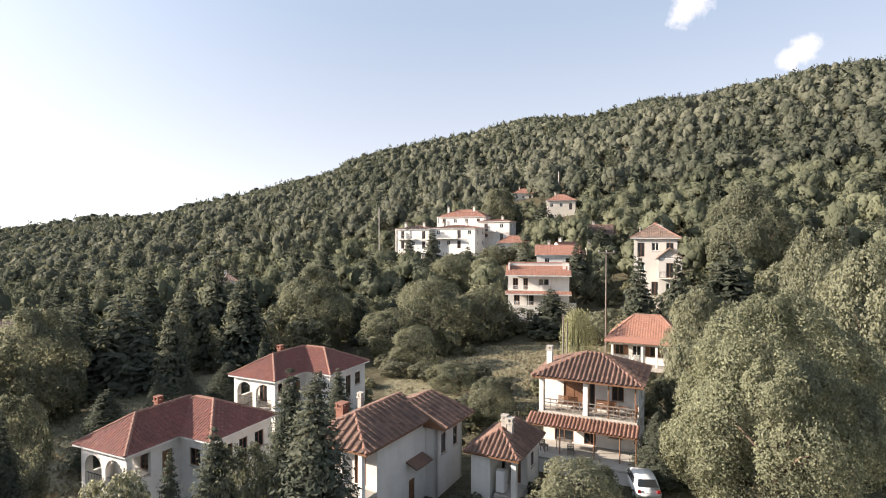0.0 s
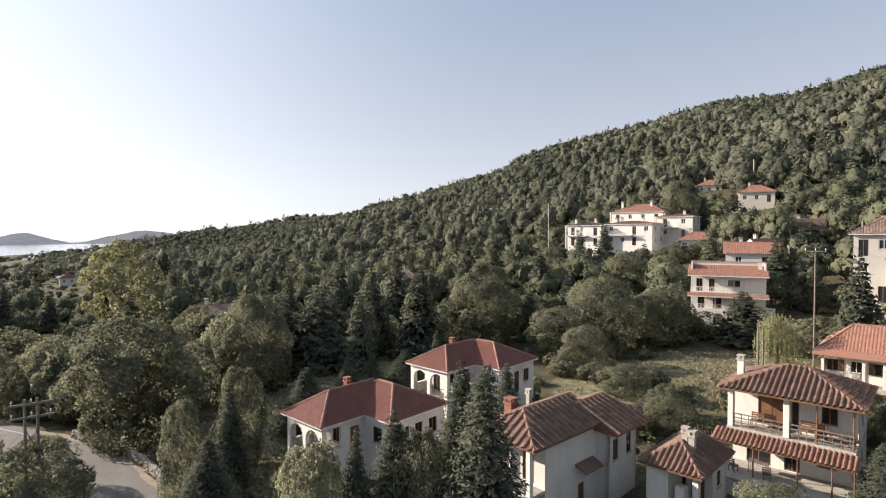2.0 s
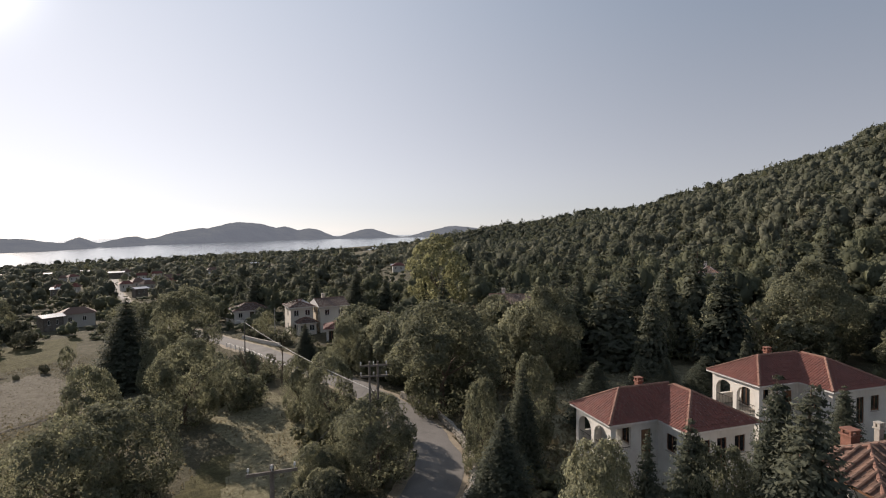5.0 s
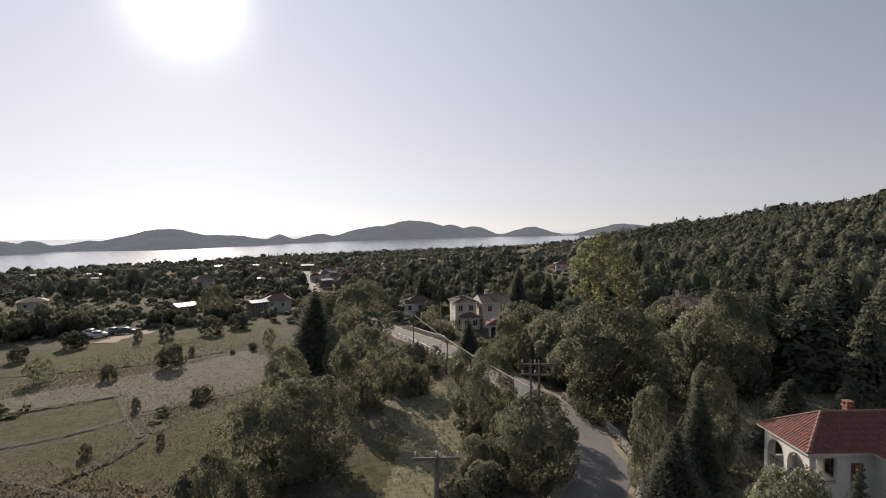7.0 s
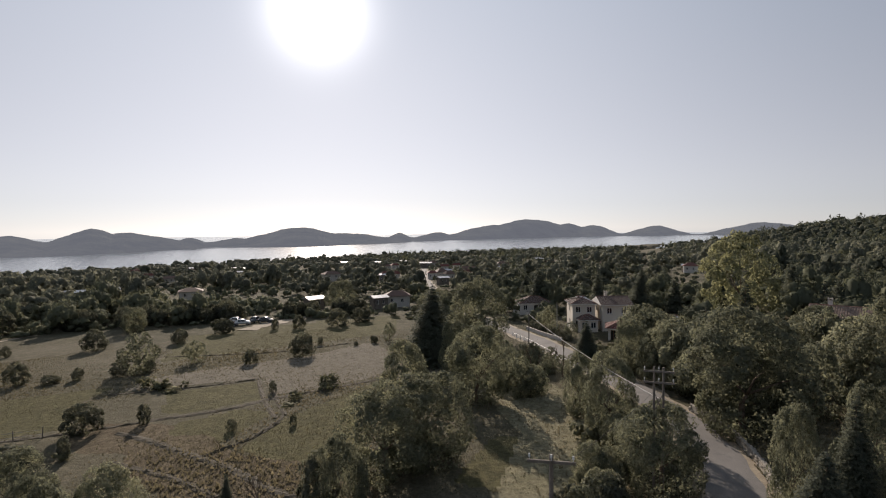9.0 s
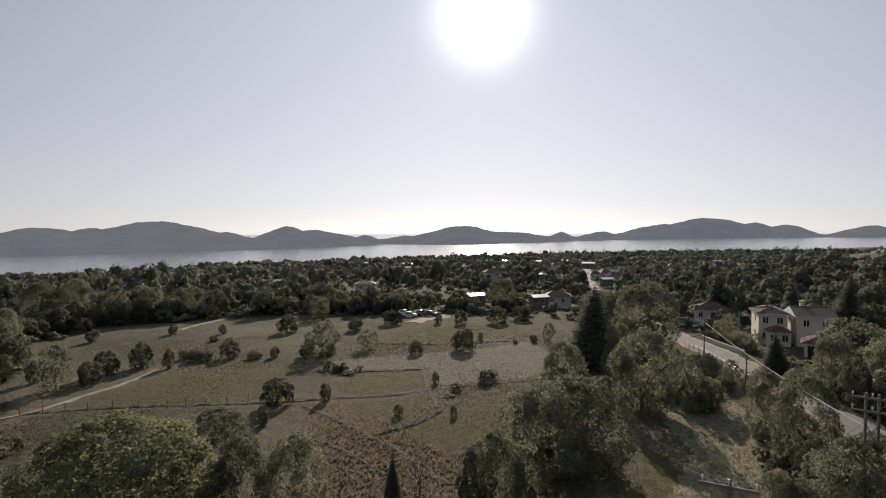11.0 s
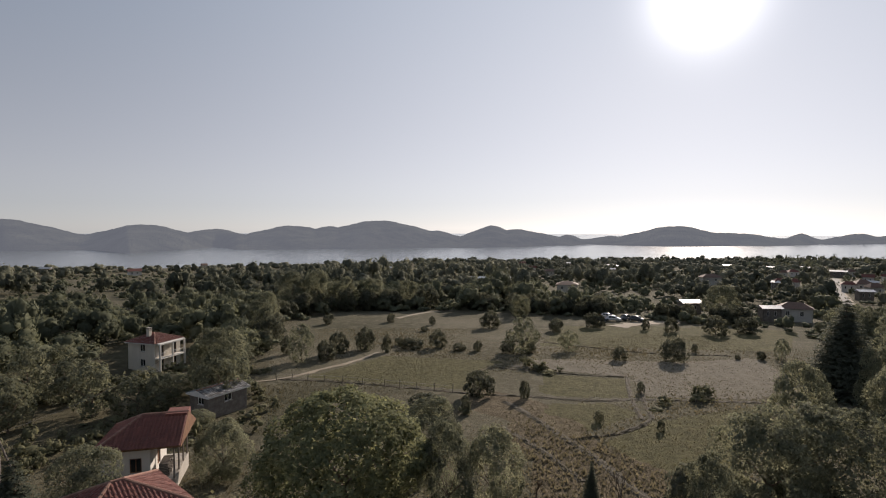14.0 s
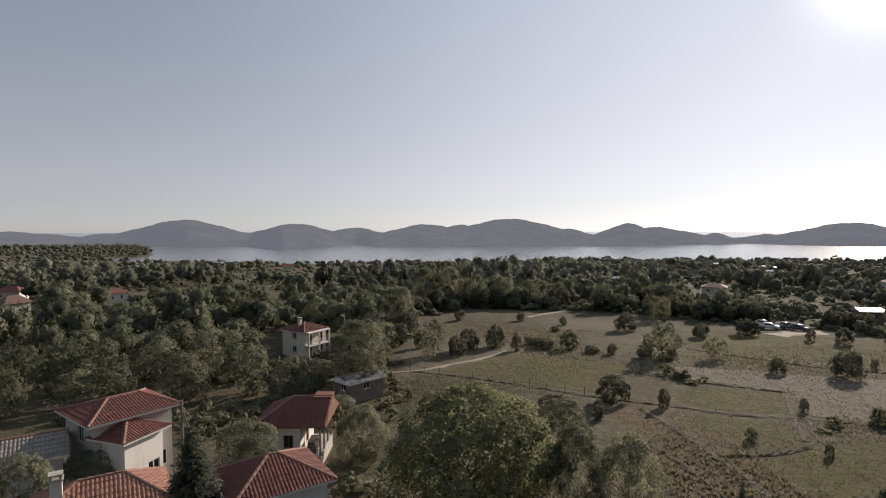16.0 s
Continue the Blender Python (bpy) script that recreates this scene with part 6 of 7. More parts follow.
def terrace_house():
    """Three levels with two orange tiled slopes and a flat parapet above."""
    ob = thing("house", "white three-level house with orange tiled slopes and balconies", "house", pose(11.2, 93.2, -14.8, 0, 0, -9.9))
    w, d, sh = 10.4, 8.0, 2.7
    top = 3 * sh
    wall(ob, (0, 0), (w, 0), -2, sh, M_PLASTER, [(3.2, 4.2, 0.3, 1.6, "window"), (6.2, 7.0, 0.2, 2.0, "door wood")])
    wall(ob, (0, 1.3), (w, 1.3), sh + 0.003, top, M_PLASTER, [(0.8, 1.7, 2 * sh + 0.1, 2 * sh + 2.1, "door glass wood"), (2.6, 3.4, 2 * sh + 0.1, 2 * sh + 2.1, "door glass wood"), (5.2, 7.0, 2 * sh + 0.9, 2 * sh + 2.0, "window"),
                                                    (1.0, 2.0, sh + 0.1, sh + 2.1, "door glass wood"), (3.2, 4.4, sh + 0.1, sh + 2.1, "door glass wood"), (6.0, 7.0, sh + 0.9, sh + 2.0, "window")])
    wall(ob, (w, 0.25), (w, d - 0.25), -2, sh, M_PLASTER)
    wall(ob, (w, 1.55), (w, d - 0.25), sh + 0.003, top + 1.9, M_PLASTER, [(1.2, 2.1, 2 * sh + 0.9, 2 * sh + 2.0, "window"), (3.6, 4.5, 2 * sh + 0.9, 2 * sh + 2.0, "window"), (1.6, 2.4, sh + 0.9, sh + 2.0, "window")])
    wall(ob, (w, d), (0, d), -2, top + 1.9, M_PLASTER)
    wall(ob, (0, d - 0.25), (0, 0.25), -2, sh, M_PLASTER)
    wall(ob, (0, d - 0.25), (0, 1.55), sh + 0.003, top + 1.9, M_PLASTER, [(2.2, 3.1, 2 * sh + 0.9, 2 * sh + 2.0, "window")])
    for z in (sh, 2 * sh):
        slab(ob, 0.02, w - 0.02, 0.02, d - 0.3, z - 0.2, z - 0.002, M_CONCRETE, "balcony_floor")
        railing(ob, [(0.05, 0.08), (w * 0.55, 0.08)], z, 0.9, 0.2, M_WHITE, 0.02)
    slab(ob, 0.25, w - 0.25, 3.4, d - 0.25, top + 1.6, top + 1.75, M_CONCRETE, "flat_roof")
    wall(ob, (0.26, 3.3), (w - 0.26, 3.3), top, top + 1.9, M_PLASTER)
    slab(ob, -0.1, w + 0.1, 3.2, 3.7, top + 1.95, top + 2.1, M_TILE_ORANGE, "parapet_coping")
    for z, y0, y1, name, lo, hi in ((top, -0.4, 3.25, "roof", 0.0, 1.45), (2 * sh, -1.0, 0.1, "canopy", -0.45, -0.02)):
        out = ([], [])
        dy, dz = y1 - y0, hi - lo
        sl = math.hypot(dy, dz)
        bm = bmesh.new()
        p = [(-0.4, y1, z + hi), (w + 0.3, y1, z + hi), (w + 0.3, y0, z + lo), (-0.4, y0, z + lo)]
        va, vb = [bm.verts.new(q) for q in p], [bm.verts.new((q[0], q[1], q[2] - 0.15)) for q in p]
        bm.faces.new(va[::-1]), bm.faces.new(vb)
        for i in range(4):
            j = (i + 1) % 4
            bm.faces.new((va[i], va[j], vb[j], vb[i]))
        deck = part(name, bm, M_WHITE, ob)
        tiles(out, Vector(p[3]) + Vector((0, 0, 0.01)), Vector((1, 0, 0)), Vector((0, dy, dz)) / sl, Vector((0, -dz, dy)) / sl, w + 0.7, lambda u: (0, sl), 0.26, 0.028, 0.42)
        me = bpy.data.meshes.new("roof_tiles")
        me.from_pydata(out[0], [], out[1])
        me.materials.append(M_TILE_ORANGE)
        t = new("roof_tiles", me)
        t.parent = deck
        tagged(t, kind="stuff")
    for x in (0.1, 3.4, 6.6):
        slab(ob, x, x + 0.22, 0.1, 0.32, sh, 2 * sh - 0.5, M_PLASTER, "pillar")
    chimney(ob, w - 0.8, 2.2, top + 0.8, top + 2.1, M_PLASTER, 0.5)
    bm = bmesh.new()
    for k in range(9):
        box(bm, w + 0.02, w + 1.2, 1 + k * 0.55, 1.55 + k * 0.55, -2, sh + 0.6 - k * 0.3)
    part("outer_stair", bm, M_PLASTER, ob)


def white_hotel():
    """A stepped white building of several blocks with balconies."""
    base = Matrix.LocRotScale((-12.6, 150, -6.3), Euler((0, 0, radians(-2))), None)
    for x, y, z, w, d, st, rise, fr, label in (
            (0, 0, 2.75, 9.5, 8, 2, 0.9, "d - d/d w d", "white block with balconies and a low brown roof"),
            (10, -1.5, 3.0, 12, 9, 2, 0.8, "w - d w/w w d -", "white block with plain gable end and small windows"),
            (11, 10, 6.4, 14, 9, 2, 2.2, "d w w d/w w d w", "white upper house with a broad red roof"),
            (22.5, 4, 4.9, 9, 7, 2, 0.7, "d w/w d", "small white house with balcony and flat eaves")):
        loc = base @ Vector((x, y, z))
        ob = plain_house(loc.x, loc.y, loc.z, -22, w, d, st, M_PLASTER, M_TILE_BROWN if "brown" in label else M_TILE_ORANGE, label, rise, 0.35, (1, 1), fr, 2.75, 7.0, 0.5, ((0.15, 0.3), (0.7, 0.4)), "white buildings on the slope")
        for k in range(1, st):
            slab(ob, 0, w * 0.6, -1.3, -0.01, k * 2.75 - 0.2, k * 2.75, M_PLASTER, "balcony")
            railing(ob, [(0.05, -0.01), (0.05, -1.25), (w * 0.6 - 0.05, -1.25), (w * 0.6 - 0.05, -0.01)], k * 2.75, 0.9, 0.3, M_WHITE, 0.02)
        slab(ob, 0, 0.3, -1.3, -1.0, -3, st * 2.75, M_PLASTER, "pillar")


def tall_house():
    ob = plain_house(28.7, 81.3, -8.9, -21, 6.0, 6.5, 3, M_SHADECREAM, M_TILE_OLD, "tall cream house with a low hipped tile roof among firs", 2.2, 0.5, (1, 1), "d w d/w - w/- d -", 2.9, 3.0, 0.4, ())
    wing = plain_house(31.2, 78.3, -8.9, -21, 3.1, 2.6, 2, M_SHADECREAM, M_TILE_OLD, "narrow cream wing with a pointed gable and balcony", 0.2, 0.05, (0, 0), "d/w", 2.9, 3.0, 0.4, ())
    bm = bmesh.new()
    a, b, c = (-0.3, 5.7), (1.55, 7.3), (3.4, 5.7)
    ring = [[bm.verts.new((x, y, z)) for x, z in (a, b, c)] for y in (-0.3, 2.7)]
    low = [[bm.verts.new((x, y, z - 0.15)) for x, z in (a, b, c)] for y in (-0.3, 2.7)]
    for i in range(2):
        bm.faces.new((ring[0][i], ring[0][i + 1], ring[1][i + 1], ring[1][i]))
        bm.faces.new((low[1][i], low[1][i + 1], low[0][i + 1], low[0][i]))
        for s in (0, 1):
            bm.faces.new((ring[s][i], low[s][i], low[s][i + 1], ring[s][i + 1]))
    part("gable_roof", bm, M_TILE_OLD, wing)
    bm = bmesh.new()
    v = [bm.verts.new(p) for p in ((0, 0.1, 5.8), (3.1, 0.1, 5.8), (1.55, 0.1, 7.1))]
    bm.faces.new(v)
    r = bmesh.ops.extrude_face_region(bm, geom=list(bm.faces))
    bmesh.ops.translate(bm, verts=[g for g in r["geom"] if isinstance(g, bmesh.types.BMVert)], vec=(0, 0.25, 0))
    part("gable", bm, M_SHADECREAM, wing)
    slab(wing, 0.1, 3.0, -0.9, -0.02, 2.75, 2.9, M_CREAM, "balcony")
    railing(wing, [(0.15, -0.05), (0.15, -0.85), (2.95, -0.85), (2.95, -0.05)], 2.9, 0.9, 0.25, M_IRON)


g = np.random.default_rng(17)
for k in range(16):
    plant("broad_far", -16 + k * 2.3 + g.normal(0, 0.6), 141 - k * 0.55 + g.normal(0, 1.2), g.uniform(3.6, 5.6), g.uniform(4, 6), g, "leafy tree below the white buildings", "trees on the slope")
for x, y, h, w in ((27.6, 75.2, 6.6, 6), (32.6, 73.4, 6.4, 6), (35.5, 76.5, 7, 6), (24.0, 76.5, 5, 5)):
    plant("broad_far", x, y, h, w, g, "leafy green tree below the tall house", "trees on the slope")
low_house()
terrace_house()
white_hotel()
tall_house()
plain_house(19.6, 113, -9.5, -10, 8.5, 6, 2, M_PLASTER, M_TILE_ORANGE, "white house with a red tiled roof half hidden by firs", 2.0, 0.4, (0, 0), "w d/w w", 2.8, 3, 0.5)
plain_house(26.5, 116, -9.5, 40, 6, 5, 2, M_PLASTER, M_TILE_ORANGE, "white house with steep red gable roof", 2.6, 0.4, (0, 0), "w w/w d", 2.8, 3, 0.5)
plain_house(14, 138, -4.5, -8, 8, 6, 1, M_PLASTER, M_TILE_ORANGE, "low white house under a red tiled roof", 1.8, 0.4, (1, 1), "w w d", 2.8, 3, 0.5)
plain_house(29, 223, 14.6, -8, 8, 7, 1, M_CREAM, M_TILE_ORANGE, "far house with an orange roof in the woods", 2.2, 0.4, (1, 1), "w w d", 3, 4, 0.6)
plain_house(34, 177, 8.6, -10, 9, 7, 1, M_CREAM, M_TILE_ORANGE, "far house with an orange roof in the forest", 2.2, 0.4, (1, 1), "w w d", 3, 4, 0.6)
plain_house(34, 128, -5.5, -10, 6, 5, 2, M_OLDWALL, M_TILE_BROWN, "grey house with a steep dark roof in the firs", 3.0, 0.4, (0, 0), "w w/w w", 2.6, 3, 0.6)
# among the trees below the ridge
plain_house(-78, 140, -17, 10, 8, 7, 1, M_CREAM, M_TILE_ORANGE, "low house with a faded red roof in the woods", 2.0, 0.4, (1, 1), "w w w", 3, 3, 0.6)
plain_house(-63.5, 68, -19.3, 36, 7, 8, 2, M_OLDWALL, M_TILE_OLD, "dark stone house with an old tile roof under trees", 2.0, 0.4, (0, 0), "w -/- w", 2.8, 2, 0.5)
plain_house(-31, 88, -18.3, 12, 5, 5, 1, M_OLDWALL, M_TILE_OLD, "small old hut with a brown tile roof under firs", 1.4, 0.4, (0, 0), "w d", 2.6, 2, 0.5)
plain_house(-46.5, 112, -15, 15, 3.5, 4, 2, M_PLASTER, M_TILE_OLD, "narrow white house half hidden in the woods", 1.2, 0.3, (1, 1), "w/w", 2.8, 2, 0.5)

# ---- by the lane ----
V_GROUP = "white houses by the lane"
plain_house(-97.2, 54.5, -20.9, 75, 5.6, 7, 2, M_CREAM, M_TILE_BROWN, "cream two-storey house with brown roof by the lane", 1.3, 0.4, (0, 0), "w w/w d", 2.75, 2, 0.5, ((0.3, 0.6),), V_GROUP)
plain_house(-100.3, 49.6, -20.9, 75, 4.5, 6, 2, M_CREAM, M_TILE_BROWN, "cream house wing with hipped brown roof", 1.2, 0.4, (1, 1), "w w/w w", 2.75, 2, 0.5, (), V_GROUP)
plain_house(-97.8, 50.0, -20.9, 75, 3.5, 3, 1, M_CREAM, M_TILE_BROWN, "low cream porch house with hipped roof", 0.9, 0.4, (1, 1), "w w", 2.6, 2, 0.5, (), V_GROUP)
plain_house(-128, 49, -21.6, 78, 8, 6, 1, M_OLDWALL, M_TILE_BROWN, "long low house with brown roof by the lane", 1.5, 0.4, (1, 1), "w d w", 2.6, 2, 0.5, (), V_GROUP)
plain_house(-88.0, 50.5, -20.7, 60, 5.6, 5, 1, M_PLASTER, M_TILE_RED, "open-sided garage with a red tiled roof", 1.2, 0.5, (1, 1), "d w d", 2.5, 2, 0.4, (), V_GROUP)
plain_house(-83.0, 58.0, -20.3, 58, 3.6, 5, 1, M_OLDWALL, M_TILE_BROWN, "low house with dark brown roof under trees", 1.6, 0.4, (1, 1), "w d", 3.0, 2, 0.5, (), V_GROUP)


def garden_wall(pts, h, mat, label):
    """A low wall with a coping."""
    ob = thing("garden_wall", label, "wall", Matrix.Identity(4))
    for name, half, lo, hi, m in (("wall_body", 0.12, -0.5, h, mat), ("coping", 0.17, h + 0.003, h + 0.08, M_CONCRETE)):
        bm = bmesh.new()
        line = smooth_line(pts, 1.5)
        for a, b in zip(line, line[1:]):
            n = Vector((-(b - a).y, (b - a).x, 0)).normalized() * half
            za, zb = ground_at(a.x, a.y), ground_at(b.x, b.y)
            v = [bm.verts.new((q.x, q.y, z + k)) for k in (lo, hi) for q, z in ((a - n, za), (b - n, zb), (b + n, zb), (a + n, za))]
            for f in ((3, 2, 1, 0), (4, 5, 6, 7), (0, 1, 5, 4), (1, 2, 6, 5), (2, 3, 7, 6), (3, 0, 4, 7)):
                bm.faces.new([v[k] for k in f])
        part(name, bm, m, ob)


garden_wall([(-133, 49), (-126, 51), (-118, 53.5)], 0.9, M_PLASTER, "long low white wall round the garden")
garden_wall([(-107, 42.4), (-98, 42.6), (-90, 43.2)], 0.6, M_OLDWALL, "low pale wall under the hedge by the lane")
g = np.random.default_rng(91)
for k in range(15):
    t = k / 14
    plant("bush", -107 + 16 * t, 43.4 + 1.0 * t + g.normal(0, 0.2), g.uniform(1.2, 1.9), g.uniform(1.2, 1.8), g, "dark clipped shrub in the hedge by the lane", "hedge by the lane", 4)
for x, y, h, w in ((-93.5, 46.0, 3.2, 2.6), (-101, 46, 2.4, 2.2), (-108, 46.5, 3.6, 3.2), (-112, 50, 4.2, 3.6)):
    plant("broad_far", x, y, h, w, g, "small green garden tree before the cream houses", "trees by the lane")

# ---- below the hovering point ----
def porch_house():
    """A low house whose roof runs on over an open porch with stacked firewood."""
    ob = thing("house", "small pale house with red hipped roof and open porch", "house", pose(-24.6, -39.3, -19.6, 0, 0, 130))
    w, d, top = 5.0, 5.0, 3.3
    wall(ob, (0, 0), (3.3, 0), -1, top, M_OLDWALL, [(1.9, 2.7, 1.3, 2.4, "window wood")])
    wall(ob, (3.3, 0.25), (3.3, d - 0.25), -1, top, M_OLDWALL, [(1.8, 2.7, 0.9, 2.9, "door wood")])
    wall(ob, (3.3, d), (0, d), -1, top, M_OLDWALL)
    wall(ob, (0, d - 0.25), (0, 0.25), -1, top, M_OLDWALL, [(1.5, 2.4, 1.2, 2.3, "window wood")])
    slab(ob, 3.3, w, 0.0, d, -1.2, 0.6, M_CONCRETE, "porch_floor")
    for y in (0.1, 1.7, 3.3, d - 0.2):
        bm = bmesh.new()
        tube(bm, (w - 0.1, y, 0.6), (w - 0.1, y, top), 0.07, 0.06, 6)
        part("post", bm, M_GREYWOOD, ob)
    hip_roof(ob, -0.5, w + 0.5, -0.5, d + 0.5, top, 1.6, M_TILE_RED, (0.9, 0.0), 0.26, 0.052)
    slab(ob, w - 1.1, w + 0.45, 2.1, 3.7, top + 1.1, top + 1.62, M_TILE_RED, "raised_ridge")
    m = ob.matrix_world.copy()
    pile = thing("firewood_stack", "stack of split grey firewood under the porch roof", "firewood", m @ pose(3.75, 0.5, 0.6))
    g = random.Random(8)
    for i in range(8):
        for k in range(12):
            bm = bmesh.new()
            tube(bm, (0.02, k * 0.14, 0.07 + i * 0.13), (g.uniform(0.6, 0.72), k * 0.14, 0.07 + i * 0.13), 0.065, 0.06, 6)
            part("log", bm, M_GREYWOOD, pile)



plain_house(-13.4, -41.9, -19.1, 182.3, 5.4, 5.0, 2, M_SHADECREAM, M_TILE_RED, "two-storey pale house with red roof and shaded gallery", 0.8, 0.55, (0.8, 0.6), "- w -/w - w", 2.75, 1, 0.26, ())
plain_house(-14.6, -39.9, -19.1, 200, 3.2, 2.6, 1, M_PLASTER, M_TILE_RED, "low white annex with bright red roof", 0.8, 0.45, (1, 1), "- w", 4.4, 1, 0.26, ())
plain_house(-2.5, -45.2, -18.9, 164, 9.6, 4, 1, M_OLDWALL, M_RUSTSHEET, "long low house with corrugated grey roof", 1.0, 0.4, (0, 0), "w w d w", 3.6, 1, 0.25, ())
porch_house()
plain_house(-15.6, -27.2, -18.6, 162.8, 5.2, 4.6, 1, M_OLDWALL, M_TILE_RED, "low grey house with a rust-red tiled roof", 1.3, 0.45, (1, 1), "w d", 3.4, 1, 0.26, ())
plain_house(-7.9, -33.4, -18.6, 161.6, 5.9, 3.6, 1, M_OLDWALL, M_TILE_ORANGE, "low house with faded orange tiled roof", 1.2, 0.45, (1, 1), "w d", 3.2, 1, 0.26, ((0.15, 0.3),))
balcony_block = plain_house(-58.0, -78.3, -23.4, 188.5, 5.4, 5.4, 2, M_CREAM, M_TILE_RED, "pale two-storey house with red roof and open balconies", 1.2, 0.4, (1, 1), "d d/d d", 2.4, 1.5, 0.26, ((0.3, 0.5),))
slab(balcony_block, 0, 5.4, -1.1, -0.01, 2.25, 2.4, M_PLASTER, "balcony")
slab(balcony_block, 0, 5.4, -1.1, -0.01, 4.55, 4.78, M_PLASTER, "eaves_beam")
for u in (0, 2.58, 5.16):
    slab(balcony_block, u, u + 0.24, -1.1, -0.86, -1, 4.55, M_PLASTER, "pillar")
railing(balcony_block, [(0.05, -1.05), (5.35, -1.05)], 2.4, 0.85, 0.2, M_WHITE, 0.02)
plain_house(-41.2, -47.2, -20.2, 175, 5.0, 3.2, 1, M_GREYWOOD, M_DARKSHEET, "ramshackle shed with patched sheet-metal roof", 0.5, 0.3, (0, 0), "- w -", 2.0, 1, 0.3, ())


# ---- the village on the plain ----
def village():
    g = np.random.default_rng(78)
    looks = ((M_TILE_DARK, M_SHADECREAM, "village house with a brown tile roof"), (M_SHEET, M_GREYWOOD, "village shed with a bright sheet-metal roof"), (M_TILE_RED, M_OLDWALL, "pale village house with a red tile roof"))
    for x, y, k, wide in VILLAGE:
        w = wide * 0.8
        z = ground_at(x, y)
        d = w * g.uniform(0.65, 0.85)
        turn = math.degrees(math.atan2(-y, -x)) + 90 + g.uniform(-35, 35)
        roof, face, label = looks[k]
        h = 3.4 if w < 6 else g.uniform(2.9, 4.4)
        m = pose(x, y, z, 0, 0, turn)
        ob = thing("village_house", label, "house", m, "houses of the village")
        wall(ob, (-w / 2, -d / 2), (w / 2, -d / 2), -1, h, face, [(w * 0.2, w * 0.32, h - 1.9, h - 0.7, "window"), (w * 0.62, w * 0.74, h - 1.9, h - 0.7, "window")])
        for p, q in (((w / 2, -d / 2), (w / 2, d / 2)), ((w / 2, d / 2), (-w / 2, d / 2)), ((-w / 2, d / 2), (-w / 2, -d / 2))):
            wall(ob, p, q, -1, h, face, (), 0.2)
        rise = g.uniform(0.5, 1.0) if k == 1 else g.uniform(1.2, 2.0)
        bm = bmesh.new()
        o = 0.5
        hip = g.uniform(0, 1) < 0.6 and k != 1
        inx = d / 2 if hip else 0
        v = [bm.verts.new(p) for p in ((-w / 2 - o, -d / 2 - o, h), (w / 2 + o, -d / 2 - o, h), (w / 2 + o, d / 2 + o, h), (-w / 2 - o, d / 2 + o, h), (-w / 2 - o + inx, 0, h + rise), (w / 2 + o - inx, 0, h + rise))]
        for f in ((0, 1, 5, 4), (2, 3, 4, 5), (1, 2, 5), (3, 0, 4), (3, 2, 1, 0)):
            bm.faces.new([v[i] for i in f])
        part("roof", bm, roof, ob)


village()


# ---- undergrowth, grass, walls, poles ----
def undergrowth():
    g = np.random.default_rng(31)
    n = 8000
    a, r = np.radians(g.uniform(-42, 165, n)), np.sqrt(g.uniform(16 ** 2, 112 ** 2, n))
    x, y = -np.sin(a) * r, np.cos(a) * r
    az = np.degrees(a)
    field = inside(FIELD, x, y)
    lawn = np.exp(-(((x - 8) / 13) ** 2 + ((y - 67) / 9) ** 2) ** 2) + np.exp(-(((x + 27) / 12) ** 2 + ((y - 52) / 20) ** 2) ** 2)
    clump = ripple(x, y, 4.3, 6) + 0.6 * ripple(x, y, 1.9, 1)
    keep = (clump > np.where(field, 1.12, np.where((az < 42) & (r < 70), -0.25, 0.3))) & (lawn < 0.4) & (off_road(x, y) > 4.3)
    for cx, cy, rad in ((11.5, 43, 6.0), (-19, 38, 6.2), (-14, 51.5, 6.4), (-2.5, 36.5, 6.0), (5, 36, 4), (12.5, 35.5, 4.5), (24.5, 67, 8), (16, 96, 8), (31, 82, 6), (-99, 54, 12), (-90, 62, 7), (-15.5, -43, 6), (-6, -45, 6), (-28, -37, 6.5), (-18, -27, 6), (-11, -34, 6), (-61, -82, 6), (-43.5, -48.5, 4.5), (-109, 46, 8)):
        keep &= np.hypot(x - cx, y - cy) > rad
    x, y = x[keep], y[keep]
    join_forest("undergrowth", x, y, g, lambda g: clump_crown(g, 5, 48, 0.075, (0.18, 0.3)), 5, M_UNDER, 0.7, 2.3, 1.2, 3.0, "tangled bushes and brambles between the gardens")
    tagged(bpy.data.objects["undergrowth"], category="bushes")


